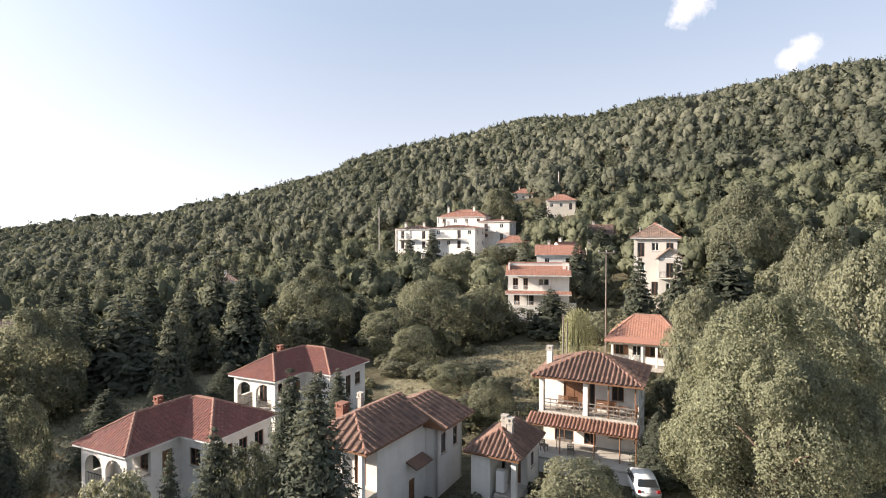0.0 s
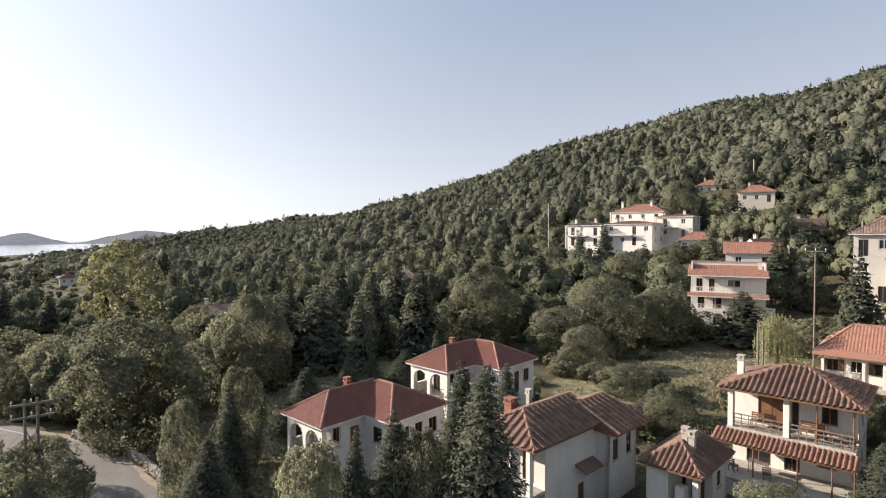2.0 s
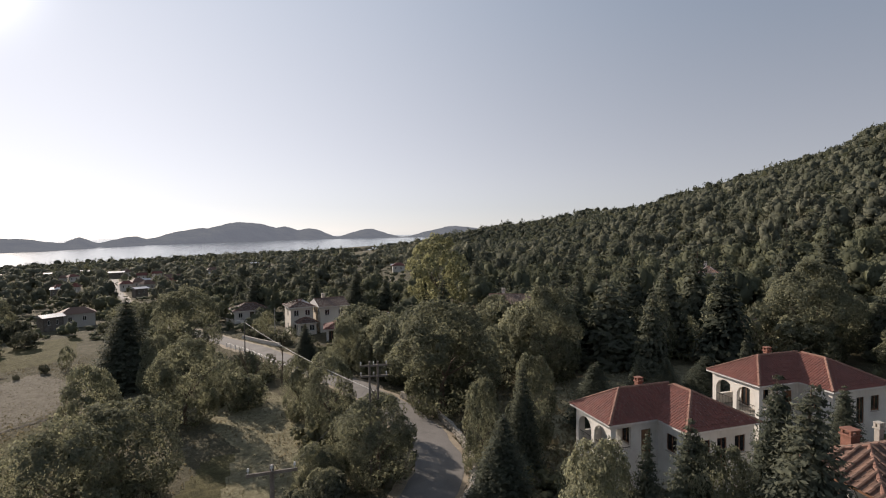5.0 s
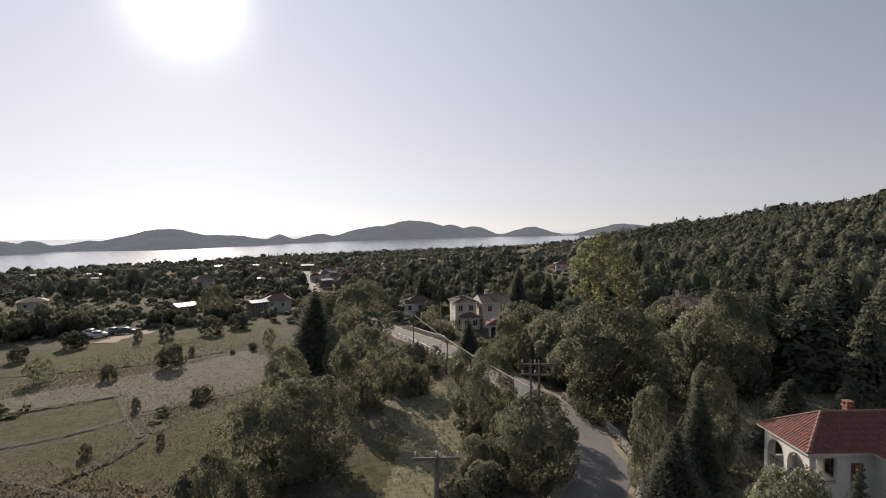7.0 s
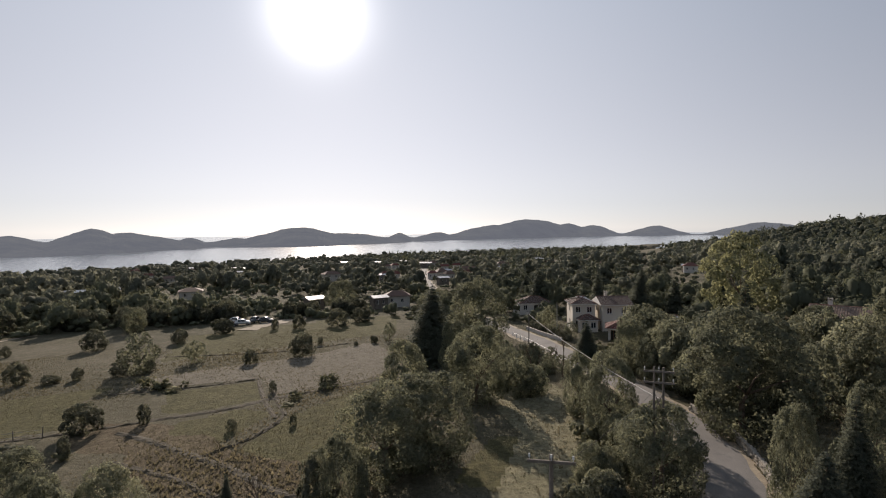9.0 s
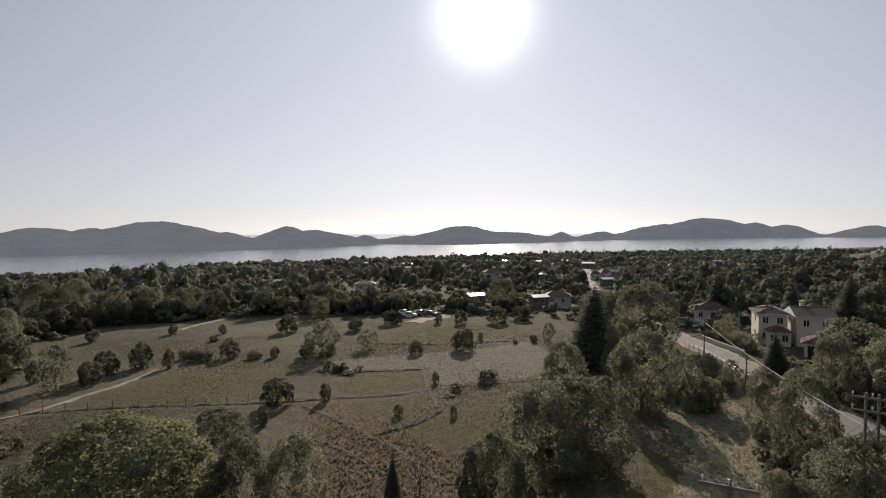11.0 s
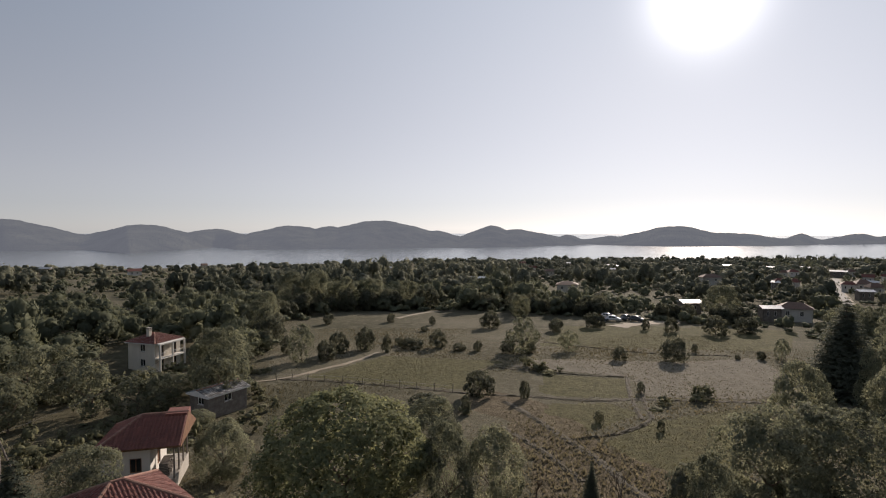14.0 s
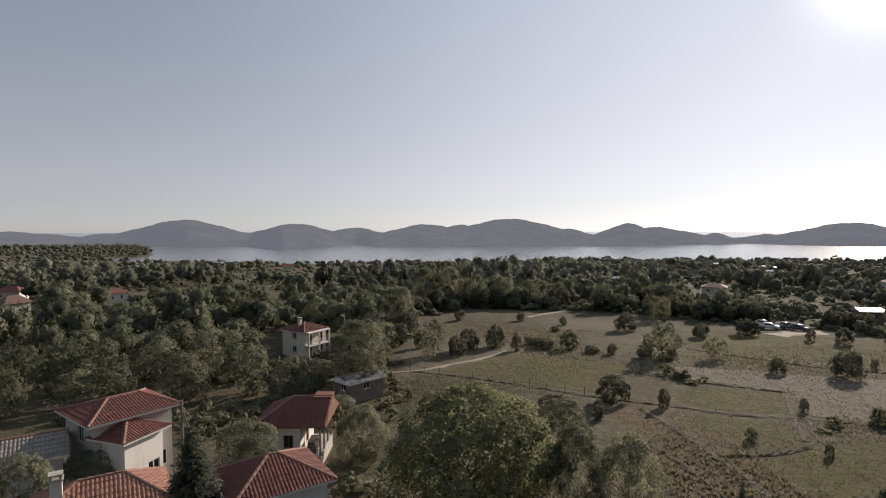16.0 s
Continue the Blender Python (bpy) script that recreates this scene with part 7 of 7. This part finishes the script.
def grass():
    g = np.random.default_rng(41)
    n = 330000
    a, r = np.radians(g.uniform(-42, 165, n)), np.sqrt(g.uniform(20 ** 2, 125 ** 2, n))
    x, y = -np.sin(a) * r, np.cos(a) * r
    keep = (openness(x, y) > 0.4) & (off_road(x, y) > 2.6) & (ripple(x, y, 2.3, 2) * 0.5 + ripple(x, y, 7, 3) + g.normal(0, 0.7, n) > -0.4)
    x, y, r = x[keep], y[keep], r[keep]
    h = g.uniform(0.07, 0.2, len(x)) * (1 + 0.5 * ripple(x, y, 9, 8)) * np.where(in_any(LUSH, x, y), 0.7, 1.2) * np.where(near_line(ROOTED, x, y) < 4.5, 1.3, 1.0) * np.where(in_any(WEEDY_SUNLIT, x, y), 1.4, 1.0)
    w = h * g.uniform(0.25, 0.6, len(x))
    t = g.uniform(0, np.pi, len(x))
    z = land(x, y) - 0.03
    dx, dy = np.cos(t) * w, np.sin(t) * w
    lean = g.normal(0, 0.5, (2, len(x))) * h
    v = np.stack([np.stack([x - dx, y - dy, z], -1), np.stack([x + dx, y + dy, z], -1), np.stack([x + lean[0], y + lean[1], z + h], -1)], 1).reshape(-1, 3)
    tint = np.repeat(np.clip(0.5 + 0.3 * ripple(x, y, 17, 4) + g.normal(0, 0.2, len(x)) + np.where(in_any(LUSH, x, y), -0.35, 0.1) + 0.5 * in_any(WEEDY_SUNLIT, x, y), 0, 1), 3)
    me = array_mesh("grass", v, np.arange(len(v)).reshape(-1, 3), M_GRASS, tint)
    tagged(new("grass", me), "dry tufts of meadow grass", "grass", kind="stuff")


def ditch(name, pts, label, width=0.9):
    """A shallow ditch's earth bank with rank growth on it."""
    line = smooth_line(pts, 0.5)
    g = np.random.default_rng(len(pts) * 7)
    bm = bmesh.new()
    rows = []
    for i, p in enumerate(line):
        d = (line[min(i + 1, len(line) - 1)] - line[max(i - 1, 0)]).normalized()
        n = Vector((-d.y, d.x, 0))
        row = []
        for u, h in ((-0.6, -0.15), (-0.35, 0.1), (-0.1, 0.2), (0.12, 0.13), (0.35, 0.05), (0.6, -0.15)):
            q = p + n * (u * width * g.uniform(0.85, 1.15))
            row.append(bm.verts.new((q.x, q.y, ground_at(q.x, q.y) + h * g.uniform(0.2, 1.2) * 0.75)))
        rows.append(row)
    for a, b in zip(rows, rows[1:]):
        for k in range(5):
            bm.faces.new((a[k], a[k + 1], b[k + 1], b[k]))
    tagged(part(name, bm, M_BANK), label, "bank", kind="structure")


M_UNDER = leaf_mat("bramble_leaves", (0.125, 0.128, 0.078), (0.225, 0.218, 0.137), 0.45, True, 0.25)
M_BANK = surface("grassy_earth_bank", ((0.3, (0.045, 0.038, 0.025)), (0.7, (0.1, 0.082, 0.052))), 1.2, 7, 1.0, 0.8, 0.08)
undergrowth()
grass()
ditch("bank", [(-57.6, -52.5), (-59.9, -46.2), (-61.7, -37.5), (-63.1, -25.7), (-64.5, -19)], "low earth bank along the fence", 0.8)
ditch("bank", [(-64.7, -18.8), (-66.2, -11.1), (-68.5, -7.5), (-70.1, -3.7), (-74.3, 7.1), (-76, 12)], "low earth bank across the meadow", 1.3)
ditch("bank", [(-78.6, -27.3), (-78.8, -17.5), (-80.5, -8.8)], "earth bank between two plots", 0.8)
ditch("bank", [(-80.5, -8.8), (-69.6, -7.1), (-60.4, -4.9)], "rutted track crossing the earth bank", 0.7)
ditch("bank", [(-79.4, -7), (-69.2, -5.6), (-61.3, -3.9)], "rutted track crossing the earth bank", 0.7)
ditch("bank", [(-51.6, -10.6), (-54.6, -7.4), (-59.4, -4.9), (-62.1, -4.2)], "wheel rut curving over the grass", 0.5)
ditch("bank", [(-52.4, -9.9), (-55.2, -6.7), (-59.8, -4.2)], "wheel rut curving over the grass", 0.4)
ditch("bank", [(-61.3, -20.6), (-58.3, -17.3), (-54.4, -13.7), (-47.6, -7.5), (-42.2, -3.5), (-40.1, -0.4)], "rough rooted-up strip of earth", 1.1)
ditch("bank", [(-52.7, -18.4), (-48.1, -12.9), (-42.2, -7.5)], "rough rooted-up strip of earth", 0.9)
ditch("bank", [(-104, -27), (-101, -8), (-105, 6)], "low bank at the edge of the ploughed plot", 0.6)


M_CLOD = surface("pale_grassy_clod", ((0.3, (0.135, 0.118, 0.086)), (0.7, (0.24, 0.213, 0.163))), 1.0, 6, 1.0, 0.5, 0.05)


def furrows():
    """The rough plot in the meadow: rows of clods."""
    g = np.random.default_rng(3)
    x, y = g.uniform(-105, -70, 22000), g.uniform(-28, 13, 22000)
    keep = in_any(PLOUGHED, x, y)
    x, y = x[keep], y[keep]
    x = x + 0.25 * ripple(x, y, 5)
    y = np.round(y / 0.9) * 0.9 + g.normal(0, 0.34, len(y))
    v0 = np.array([(-1, 0, 0), (0, -1, 0), (1, 0, 0), (0, 1, 0), (0, 0, 1)]) * 1.0
    f0 = np.array([(0, 1, 4, 4), (1, 2, 4, 4), (2, 3, 4, 4), (3, 0, 4, 4)])
    s = g.uniform(0.12, 0.38, len(x))
    z = land(x, y) - 0.03
    vs = v0[None] * (s[:, None, None] * np.array([1.2, 0.8, 0.55])) + np.stack([x, y, z], -1)[:, None]
    faces = (f0[None, :, :3] + (np.arange(len(x)) * 5)[:, None, None]).reshape(-1, 3)
    me = array_mesh("clods", vs.reshape(-1, 3), faces, M_CLOD)
    tagged(new("clods", me), "rows of pale grassy clods on the rough plot", "clods", kind="stuff")


furrows()


def stone_wall(name, pts, height, label):
    """Dry stone wall: each stone a piece."""
    ob = thing(name, label, "wall", Matrix.Identity(4))
    g = np.random.default_rng(9)
    shapes = []
    for k in range(5):
        bm = bmesh.new()
        bmesh.ops.create_icosphere(bm, subdivisions=1, radius=0.5)
        for v in bm.verts:
            v.co = Vector([max(-0.42, min(0.42, c)) for c in v.co]) * g.uniform(0.95, 1.1)
        shapes.append(mesh_of("stone", bm, M_STONE))
    line = smooth_line(pts, 0.55)
    bm = bmesh.new()
    for a, b in zip(line, line[1:]):
        z = ground_at(a.x, a.y)
        zb = ground_at(b.x, b.y)
        n = Vector((-(b - a).y, (b - a).x, 0)).normalized() * 0.13
        p = [(a - n, z), (b - n, zb), (b + n, zb), (a + n, z)]
        lo = [bm.verts.new((q.x, q.y, h - 0.4)) for q, h in p]
        hi = [bm.verts.new((q.x, q.y, h + height - 0.08)) for q, h in p]
        bm.faces.new(hi)
        for i in range(4):
            j = (i + 1) % 4
            bm.faces.new((lo[i], lo[j], hi[j], hi[i]))
    part("wall_core", bm, M_STONE, ob)
    rows = max(2, round(height / 0.28))
    made = 0
    for i, p in enumerate(line):
        for k in range(rows):
            if made >= 290:
                break
            made += 1
            o = new("stone", shapes[int(g.integers(5))])
            o.parent = ob
            q = p + Vector((g.uniform(-0.1, 0.1), g.uniform(-0.1, 0.1), 0))
            d = line[min(i + 1, len(line) - 1)] - line[max(i - 1, 0)]
            o.matrix_basis = Matrix.LocRotScale((q.x, q.y, ground_at(q.x, q.y) + (k + 0.45) * height / rows), Euler((g.uniform(-0.15, 0.15), g.uniform(-0.15, 0.15), math.atan2(d.y, d.x) + g.uniform(-0.2, 0.2))), (0.66 * g.uniform(0.8, 1.1), 0.5, 0.36 * g.uniform(0.8, 1.1)))
    return ob


stone_wall("stone_wall", [(-25.5, 24.5), (-27.3, 27.4), (-30.5, 30.6), (-36, 34.0), (-43, 36.8), (-50, 38.2)], 0.8, "low dry stone wall along the lane")
stone_wall("stone_wall", [(15.5, 42), (20, 44.5), (26, 47)], 1.1, "grey stone retaining wall below the garden")


def pole(x, y, top, label, arms=1, twin=0.0, wood=True, turn=0.0, r=0.11):
    z = ground_at(x, y)
    ob = thing("utility_pole", label, "utility pole", pose(x, y, z, 0, 0, turn), "utility poles")
    h = top - z
    for dx in ((-twin / 2, twin / 2) if twin else (0,)):
        bm = bmesh.new()
        tube(bm, (dx, 0, -1.0), (dx, 0, h), r * 1.2, r * 0.85, 8)
        part("pole", bm, M_GREYWOOD if wood else M_CONCRETE, ob)
    for k in range(arms):
        bm = bmesh.new()
        box(bm, -1.05, 1.05, -0.17, -0.095, h - 0.35 - k * 0.8, h - 0.22 - k * 0.8)
        arm = part("crossarm", bm, M_GREYWOOD, ob)
        for dx in (-0.95, 0.0, 0.95):
            bm = bmesh.new()
            tube(bm, (dx, -0.13, h - 0.22 - k * 0.8), (dx, -0.13, h - 0.06 - k * 0.8), 0.02, 0.02, 5)
            tube(bm, (dx, -0.13, h - 0.1 - k * 0.8), (dx, -0.13, h + 0.04 - k * 0.8), 0.055, 0.04, 6)
            part("insulator", bm, M_WHITE, arm)
    return ob


def wire(p, q, sag, r, label):
    """A cable hanging between two points."""
    bm = bmesh.new()
    p, q = Vector(p), Vector(q)
    n = 18
    pts = [p.lerp(q, k / n) - Vector((0, 0, sag * 4 * (k / n) * (1 - k / n))) for k in range(n + 1)]
    side = (q - p).cross(Vector((0, 0, 1))).normalized()
    rings = [[bm.verts.new(c + side * (r * math.cos(t)) + Vector((0, 0, r * math.sin(t)))) for t in (0.8, 2.4, 3.9, 5.5)] for c in pts]
    for a, b in zip(rings, rings[1:]):
        for i in range(4):
            bm.faces.new((a[i], a[(i + 1) % 4], b[(i + 1) % 4], b[i]))
    bm.faces.new(rings[0]), bm.faces.new(rings[-1][::-1])
    tagged(part("cable", bm, M_CABLE if r > 0.02 else M_IRON), label, "cable", "overhead cables")


M_CABLE = surface("grey_cable", ((0.3, (0.4, 0.39, 0.37)), (0.7, (0.52, 0.51, 0.49))), 2.0, 20, 0.5, 0.0)
pole(-33.7, 23.3, -9.95, "weathered twin wooden pole with transformer arms beside the lane", 2, 0.62, True, 58, 0.09)
pole(-21.9, 9.8, -10.0, "wooden pole with crossarm and insulators below the drone", 1, 0, True, 66)
pole(-81.1, 35.4 - 2.9, -13.6, "wooden pole beside the lane and villas", 0, 0, True, 70, 0.08)
pole(-99.0, 45.6, -14.8, "slender concrete pole beside the garden hedge", 0, 0, False, 70, 0.08)
pole(21.6, 71.5, -1.9, "tall wooden pole on the slope", 1, 0, True, -16, 0.09)
pole(41.5, 194.5, 23.2, "tall thin mast in the woods", 0, 0, False, 0, 0.18)
pole(13.5, 60.5, -8.7, "leaning wooden pole behind the balcony house", 0, 0, True, 0, 0.09)
pole(14.1, 61.2, -9.8, "second wooden pole used as a prop", 0, 0, True, 0, 0.08)
pole(-17.5, 148.5, 8.0, "concrete pole beside the white buildings", 0, 0, False, 0, 0.14)
pole(-34.6, 73.0, -10.6, "slim pole among the firs", 0, 0, True, 0, 0.1)
pole(-17.9, -38.5, -12.4, "wooden pole with stay before the red-roofed house", 0, 0, True, 0, 0.11)
pole(33.5, 92, 1.6, "concrete pole beside the tall house", 0, 0, False, 0, 0.12)
wire((-33.7, 23.3, -12.2), (-81.1, 32.5, -13.8), 0.5, 0.034, "thick grey overhead cable along the lane")
wire((-81.1, 32.5, -13.8), (-128, 33, -13.5), 0.7, 0.024, "grey overhead cable along the lane")
for d in (0.9,):
    wire((-33.7 + d * 0.5, 23.3 + d * 0.8, -10.2), (-21.9 + d * 0.4, 9.8 + d * 0.9, -10.1), 0.35, 0.008, "thin overhead wire between the poles")
wire((21.6, 71.5, -2.4), (33.5, 92, 1.2), 0.7, 0.02, "thin overhead wire up the slope")
wire((21.6, 71.5, -2.4), (13.5, 60.5, -9.0), 0.5, 0.02, "thin overhead wire down to the garden")
wire((-17.9, -38.5, -12.6), (-52, -62, -14.5), 1.2, 0.013, "thin overhead wire over the scrub")

# the stay of the pole
bm = bmesh.new()
tube(bm, (-17.9, -38.5, -13.0), (-19.6, -37.6, -19.3), 0.06, 0.06, 6)
tagged(part("stay_pole", bm, M_GREYWOOD), "slanting wooden prop against the pole", "prop")


def meadow_fence():
    ob = thing("fence", "old wooden post fence along the meadow bank", "fence", Matrix.Identity(4))
    line = smooth_line([(-57.2, -52.4), (-59.5, -46), (-61.2, -37.4), (-62.6, -25.6)], 2.2)
    for p in line:
        bm = bmesh.new()
        z = ground_at(p.x, p.y)
        tube(bm, (p.x, p.y, z - 0.3), (p.x + random.uniform(-0.08, 0.08), p.y + random.uniform(-0.08, 0.08), z + random.uniform(0.95, 1.2)), 0.055, 0.045, 6)
        part("post", bm, M_GREYWOOD, ob)
    for h in (0.45, 0.9):
        for a, b in zip(line, line[1:]):
            bm = bmesh.new()
            tube(bm, (a.x, a.y, ground_at(a.x, a.y) + h), (b.x, b.y, ground_at(b.x, b.y) + h), 0.012, 0.012, 4)
            part("fence_wire", bm, M_CABLE, ob)


meadow_fence()


def lane_fence():
    ob = thing("fence", "low white railing along the lane", "fence", Matrix.Identity(4))
    line = smooth_line([(-72, 35.2), (-90, 36.8), (-102, 36.7)], 2.0)
    for p in line:
        bm = bmesh.new()
        z = ground_at(p.x, p.y)
        box(bm, p.x - 0.05, p.x + 0.05, p.y - 0.05, p.y + 0.05, z - 0.2, z + 0.95)
        part("post", bm, M_WHITE, ob)
    for h in (0.4, 0.85):
        for a, b in zip(line, line[1:]):
            bm = bmesh.new()
            tube(bm, (a.x, a.y, ground_at(a.x, a.y) + h), (b.x, b.y, ground_at(b.x, b.y) + h), 0.03, 0.03, 4)
            part("rail", bm, M_WHITE, ob)


lane_fence()


def car(x, y, turn, label, paint, group="parked cars"):
    """A small hatchback."""
    ob = thing("car", label, "car", pose(x, y, ground_at(x, y) + 0.02, 0, 0, turn), group)
    prof = [(-1.9, 0.32), (-1.92, 0.75), (-1.75, 0.92), (-1.2, 1.36), (-0.4, 1.46), (0.35, 1.42), (1.0, 0.98), (1.75, 0.82), (1.92, 0.62), (1.92, 0.3)]
    bm = bmesh.new()
    sides = []
    for s in (-1, 1):
        sides.append([bm.verts.new((px, s * (0.8 - max(0, pz - 0.9) * 0.3), pz)) for px, pz in prof])
    bm.faces.new(sides[0])
    bm.faces.new(sides[1][::-1])
    n = len(prof)
    for i in range(n):
        j = (i + 1) % n
        bm.faces.new((sides[0][j], sides[0][i], sides[1][i], sides[1][j]))
    bmesh.ops.recalc_face_normals(bm, faces=bm.faces)
    bmesh.ops.bevel(bm, geom=list(bm.edges), offset=0.06, segments=2, affect='EDGES')
    part("body", bm, paint, ob, "", True)
    for name, pts in (("windscreen", [(0.42, 1.385), (0.94, 1.03)]), ("rear_window", [(-1.26, 1.32), (-1.66, 0.995)])):
        (ax, az_), (bx, bz) = pts
        bm = bmesh.new()
        off = 0.025 if ax > 0 else -0.025
        v = [bm.verts.new(p) for p in ((ax + off, -0.56, az_ + 0.02), (ax + off, 0.56, az_ + 0.02), (bx + off, 0.66, bz + 0.02), (bx + off, -0.66, bz + 0.02))]
        bm.faces.new(v)
        r = bmesh.ops.extrude_face_region(bm, geom=list(bm.faces))
        bmesh.ops.translate(bm, verts=[g_ for g_ in r["geom"] if isinstance(g_, bmesh.types.BMVert)], vec=(off * 0.4, 0, 0.01))
        part(name, bm, M_GLASS, ob)
    for s in (-1, 1):
        for xa, xb in ((-1.0, -0.28), (-0.2, 0.5)):
            bm = bmesh.new()
            ya, yb = s * 0.8, s * 0.69
            v = [bm.verts.new(p) for p in ((xa, ya, 0.95), (xb + (0.3 if xb > 0 else 0), ya, 0.95), (xb, yb, 1.33), (xa + (0 if xa > -0.5 else 0.02), yb, 1.33))]
            bm.faces.new(v)
            r = bmesh.ops.extrude_face_region(bm, geom=list(bm.faces))
            bmesh.ops.translate(bm, verts=[g_ for g_ in r["geom"] if isinstance(g_, bmesh.types.BMVert)], vec=(0, s * 0.015, 0))
            part("side_window", bm, M_GLASS, ob)
        for wx in (-1.2, 1.2):
            bm = bmesh.new()
            tube(bm, (wx, s * 0.66, 0.3), (wx, s * 0.83, 0.3), 0.3, 0.3, 16)
            wh = part("wheel", bm, M_RUBBER, ob)
            bm = bmesh.new()
            tube(bm, (wx, s * 0.825, 0.3), (wx, s * 0.845, 0.3), 0.18, 0.17, 12)
            part("rim", bm, M_SHEET, wh)
        bm = bmesh.new()
        box(bm, -1.95, -1.86, s * 0.62 - 0.1, s * 0.62 + 0.1, 0.72, 0.9)
        part("tail_light", bm, M_LAMP, ob)
        bm = bmesh.new()
        box(bm, 1.84, 1.95, s * 0.6 - 0.13, s * 0.6 + 0.13, 0.62, 0.74)
        part("headlight", bm, M_GLASS, ob)
    return ob


M_RUBBER = surface("black_rubber", ((0.3, (0.02, 0.02, 0.02)), (0.7, (0.04, 0.04, 0.04))), 3.0, 30, 0.8, 0.1, 0.005)
M_LAMP = surface("red_lamp_plastic", ((0.3, (0.3, 0.02, 0.02)), (0.7, (0.4, 0.03, 0.03))), 3.0, 30, 0.3, 0.0)
M_PAINT_W = surface("white_car_paint", ((0.3, (0.75, 0.75, 0.74)), (0.7, (0.8, 0.8, 0.79))), 1.0, 9, 0.25, 0.0)
M_PAINT_D = surface("dark_car_paint", ((0.3, (0.05, 0.055, 0.06)), (0.7, (0.08, 0.085, 0.09))), 1.0, 9, 0.25, 0.0)
car(13.5, 36.4, 84, "white hatchback parked below the balcony house", M_PAINT_W)
g = np.random.default_rng(12)
for k, (x, y) in enumerate([(-141, -19), (-144, -16.5), (-142, -13.5), (-146, -21), (-138, -22), (-172, 8), (-170, 12), (-173, 17)]):
    car(x, y, g.uniform(0, 360), "distant parked car at the field's edge", M_PAINT_W if k % 3 == 0 else M_PAINT_D, "cars by the yard")


def snag(x, y, h, label):
    """A bare dead tree."""
    g = random.Random(int(h * 10))
    bm = bmesh.new()
    def grow(p, d, length, r, depth):
        q = p + d * length
        tube(bm, p, q, r, r * 0.65, 6)
        if depth:
            for k in range(3):
                e_ = (d + Vector((g.uniform(-1, 1), g.uniform(-1, 1), g.uniform(-0.1, 0.7))) * 0.75).normalized()
                grow(p.lerp(q, g.uniform(0.65, 1.0)), e_, length * g.uniform(0.5, 0.75), r * 0.55, depth - 1)
    grow(Vector((0, 0, -0.3)), Vector((0.05, 0.03, 1)).normalized(), h * 0.42, 0.09, 4)
    ob = new("dead_tree")
    ob.matrix_world = pose(x, y, ground_at(x, y))
    tagged(ob, label, "dead tree", "dead trees")
    part("trunk", bm, M_BARK, ob)


snag(-39.2, -4.6, 3.2, "bare dead sapling at the meadow's edge")
snag(-38.2, -10.4, 2.4, "bare thin sapling in the brambles")
plant("fir", -38.9, -6.6, 3.3, 1.5, np.random.default_rng(4), "slim dark conifer at the meadow's edge", "firs by the lane")


def trellis(x, y, turn):
    """Rows of crossed bean poles."""
    ob = thing("trellis", "rough trellis of grey bean poles in the garden", "trellis", pose(x, y, ground_at(x, y), 0, 0, turn))
    g = random.Random(15)
    for k in range(16):
        bm = bmesh.new()
        u, lean = k * 0.17, g.uniform(-0.3, 0.3)
        tube(bm, (u, g.uniform(-0.3, 0.3), -0.2), (u + lean, g.uniform(-0.2, 0.2), g.uniform(1.5, 2.2)), 0.025, 0.018, 5)
        part("bean_pole", bm, M_GREYWOOD, ob)
    for h in (0.7, 1.3):
        bm = bmesh.new()
        tube(bm, (-0.2, 0, h), (2.8, 0.05, h + 0.1), 0.02, 0.02, 5)
        part("rail", bm, M_GREYWOOD, ob)


trellis(5.2, 47.4, -28)
snag(-65.3, 26.5, 6.5, "bare grey sapling beside the lane")
snag(-66.9, 31.6, 7.0, "leafless small tree beside the lane")
g = np.random.default_rng(64)
HEDGE = ((-5.8, 67.0, 2.3, 4.2), (-2.2, 64.7, 2.2, 3.8), (1.4, 62.9, 2.3, 3.5), (4.3, 62.6, 2.2, 2.8),
         (6.1, 57.7, 2.0, 2.9), (5.0, 53.8, 2.4, 3.2), (-7.5, 71.8, 1.6, 3.2))
for x, y, h, w in ((-1.2, 29.2, 1.8, 2.2), (0.6, 31.0, 2.2, 2.4), (1.9, 33.6, 1.6, 1.8), (0.9, 33.0, 1.9, 2.0), (6.4, 36.2, 1.2, 1.6), (-4.6, 28.2, 1.7, 2.0), (9.8, 36.6, 1.1, 1.5), (17.6, 38.2, 0.9, 1.5), (18.7, 37.9, 0.9, 1.5), (19.8, 37.6, 0.95, 1.5), (20.9, 37.3, 0.9, 1.5), (19.5, 42.0, 1.8, 2.2), (-9.5, 39.5, 2.0, 2.4), (-6.5, 44.5, 2.2, 3.0), (-3.5, 47.5, 2.4, 3.2), (0.5, 49.0, 2.6, 3.4), (3.0, 52.0, 2.2, 3.2)) + HEDGE:
    plant("bush", x, y, h, w, g, "dense green garden shrub beside the houses", "garden shrubs", 4)

# diagonal braces between the twin poles
zp = ground_at(-33.7, 23.3)
for lo, hi in ((4.2, 5.6), (6.0, 7.4)):
    for s in (-1, 1):
        bm = bmesh.new()
        d = Vector((math.cos(radians(58)), math.sin(radians(58)), 0)) * 0.31
        p, q = Vector((-33.7, 23.3, zp)) - d * s, Vector((-33.7, 23.3, zp)) + d * s
        tube(bm, p + Vector((0, 0, lo)), q + Vector((0, 0, hi)), 0.035, 0.035, 5)
        brace = part("brace", bm, M_GREYWOOD)
        keep = bpy.data.objects["utility_pole"]
        brace.parent = keep
        brace.matrix_parent_inverse = keep.matrix_world.inverted()
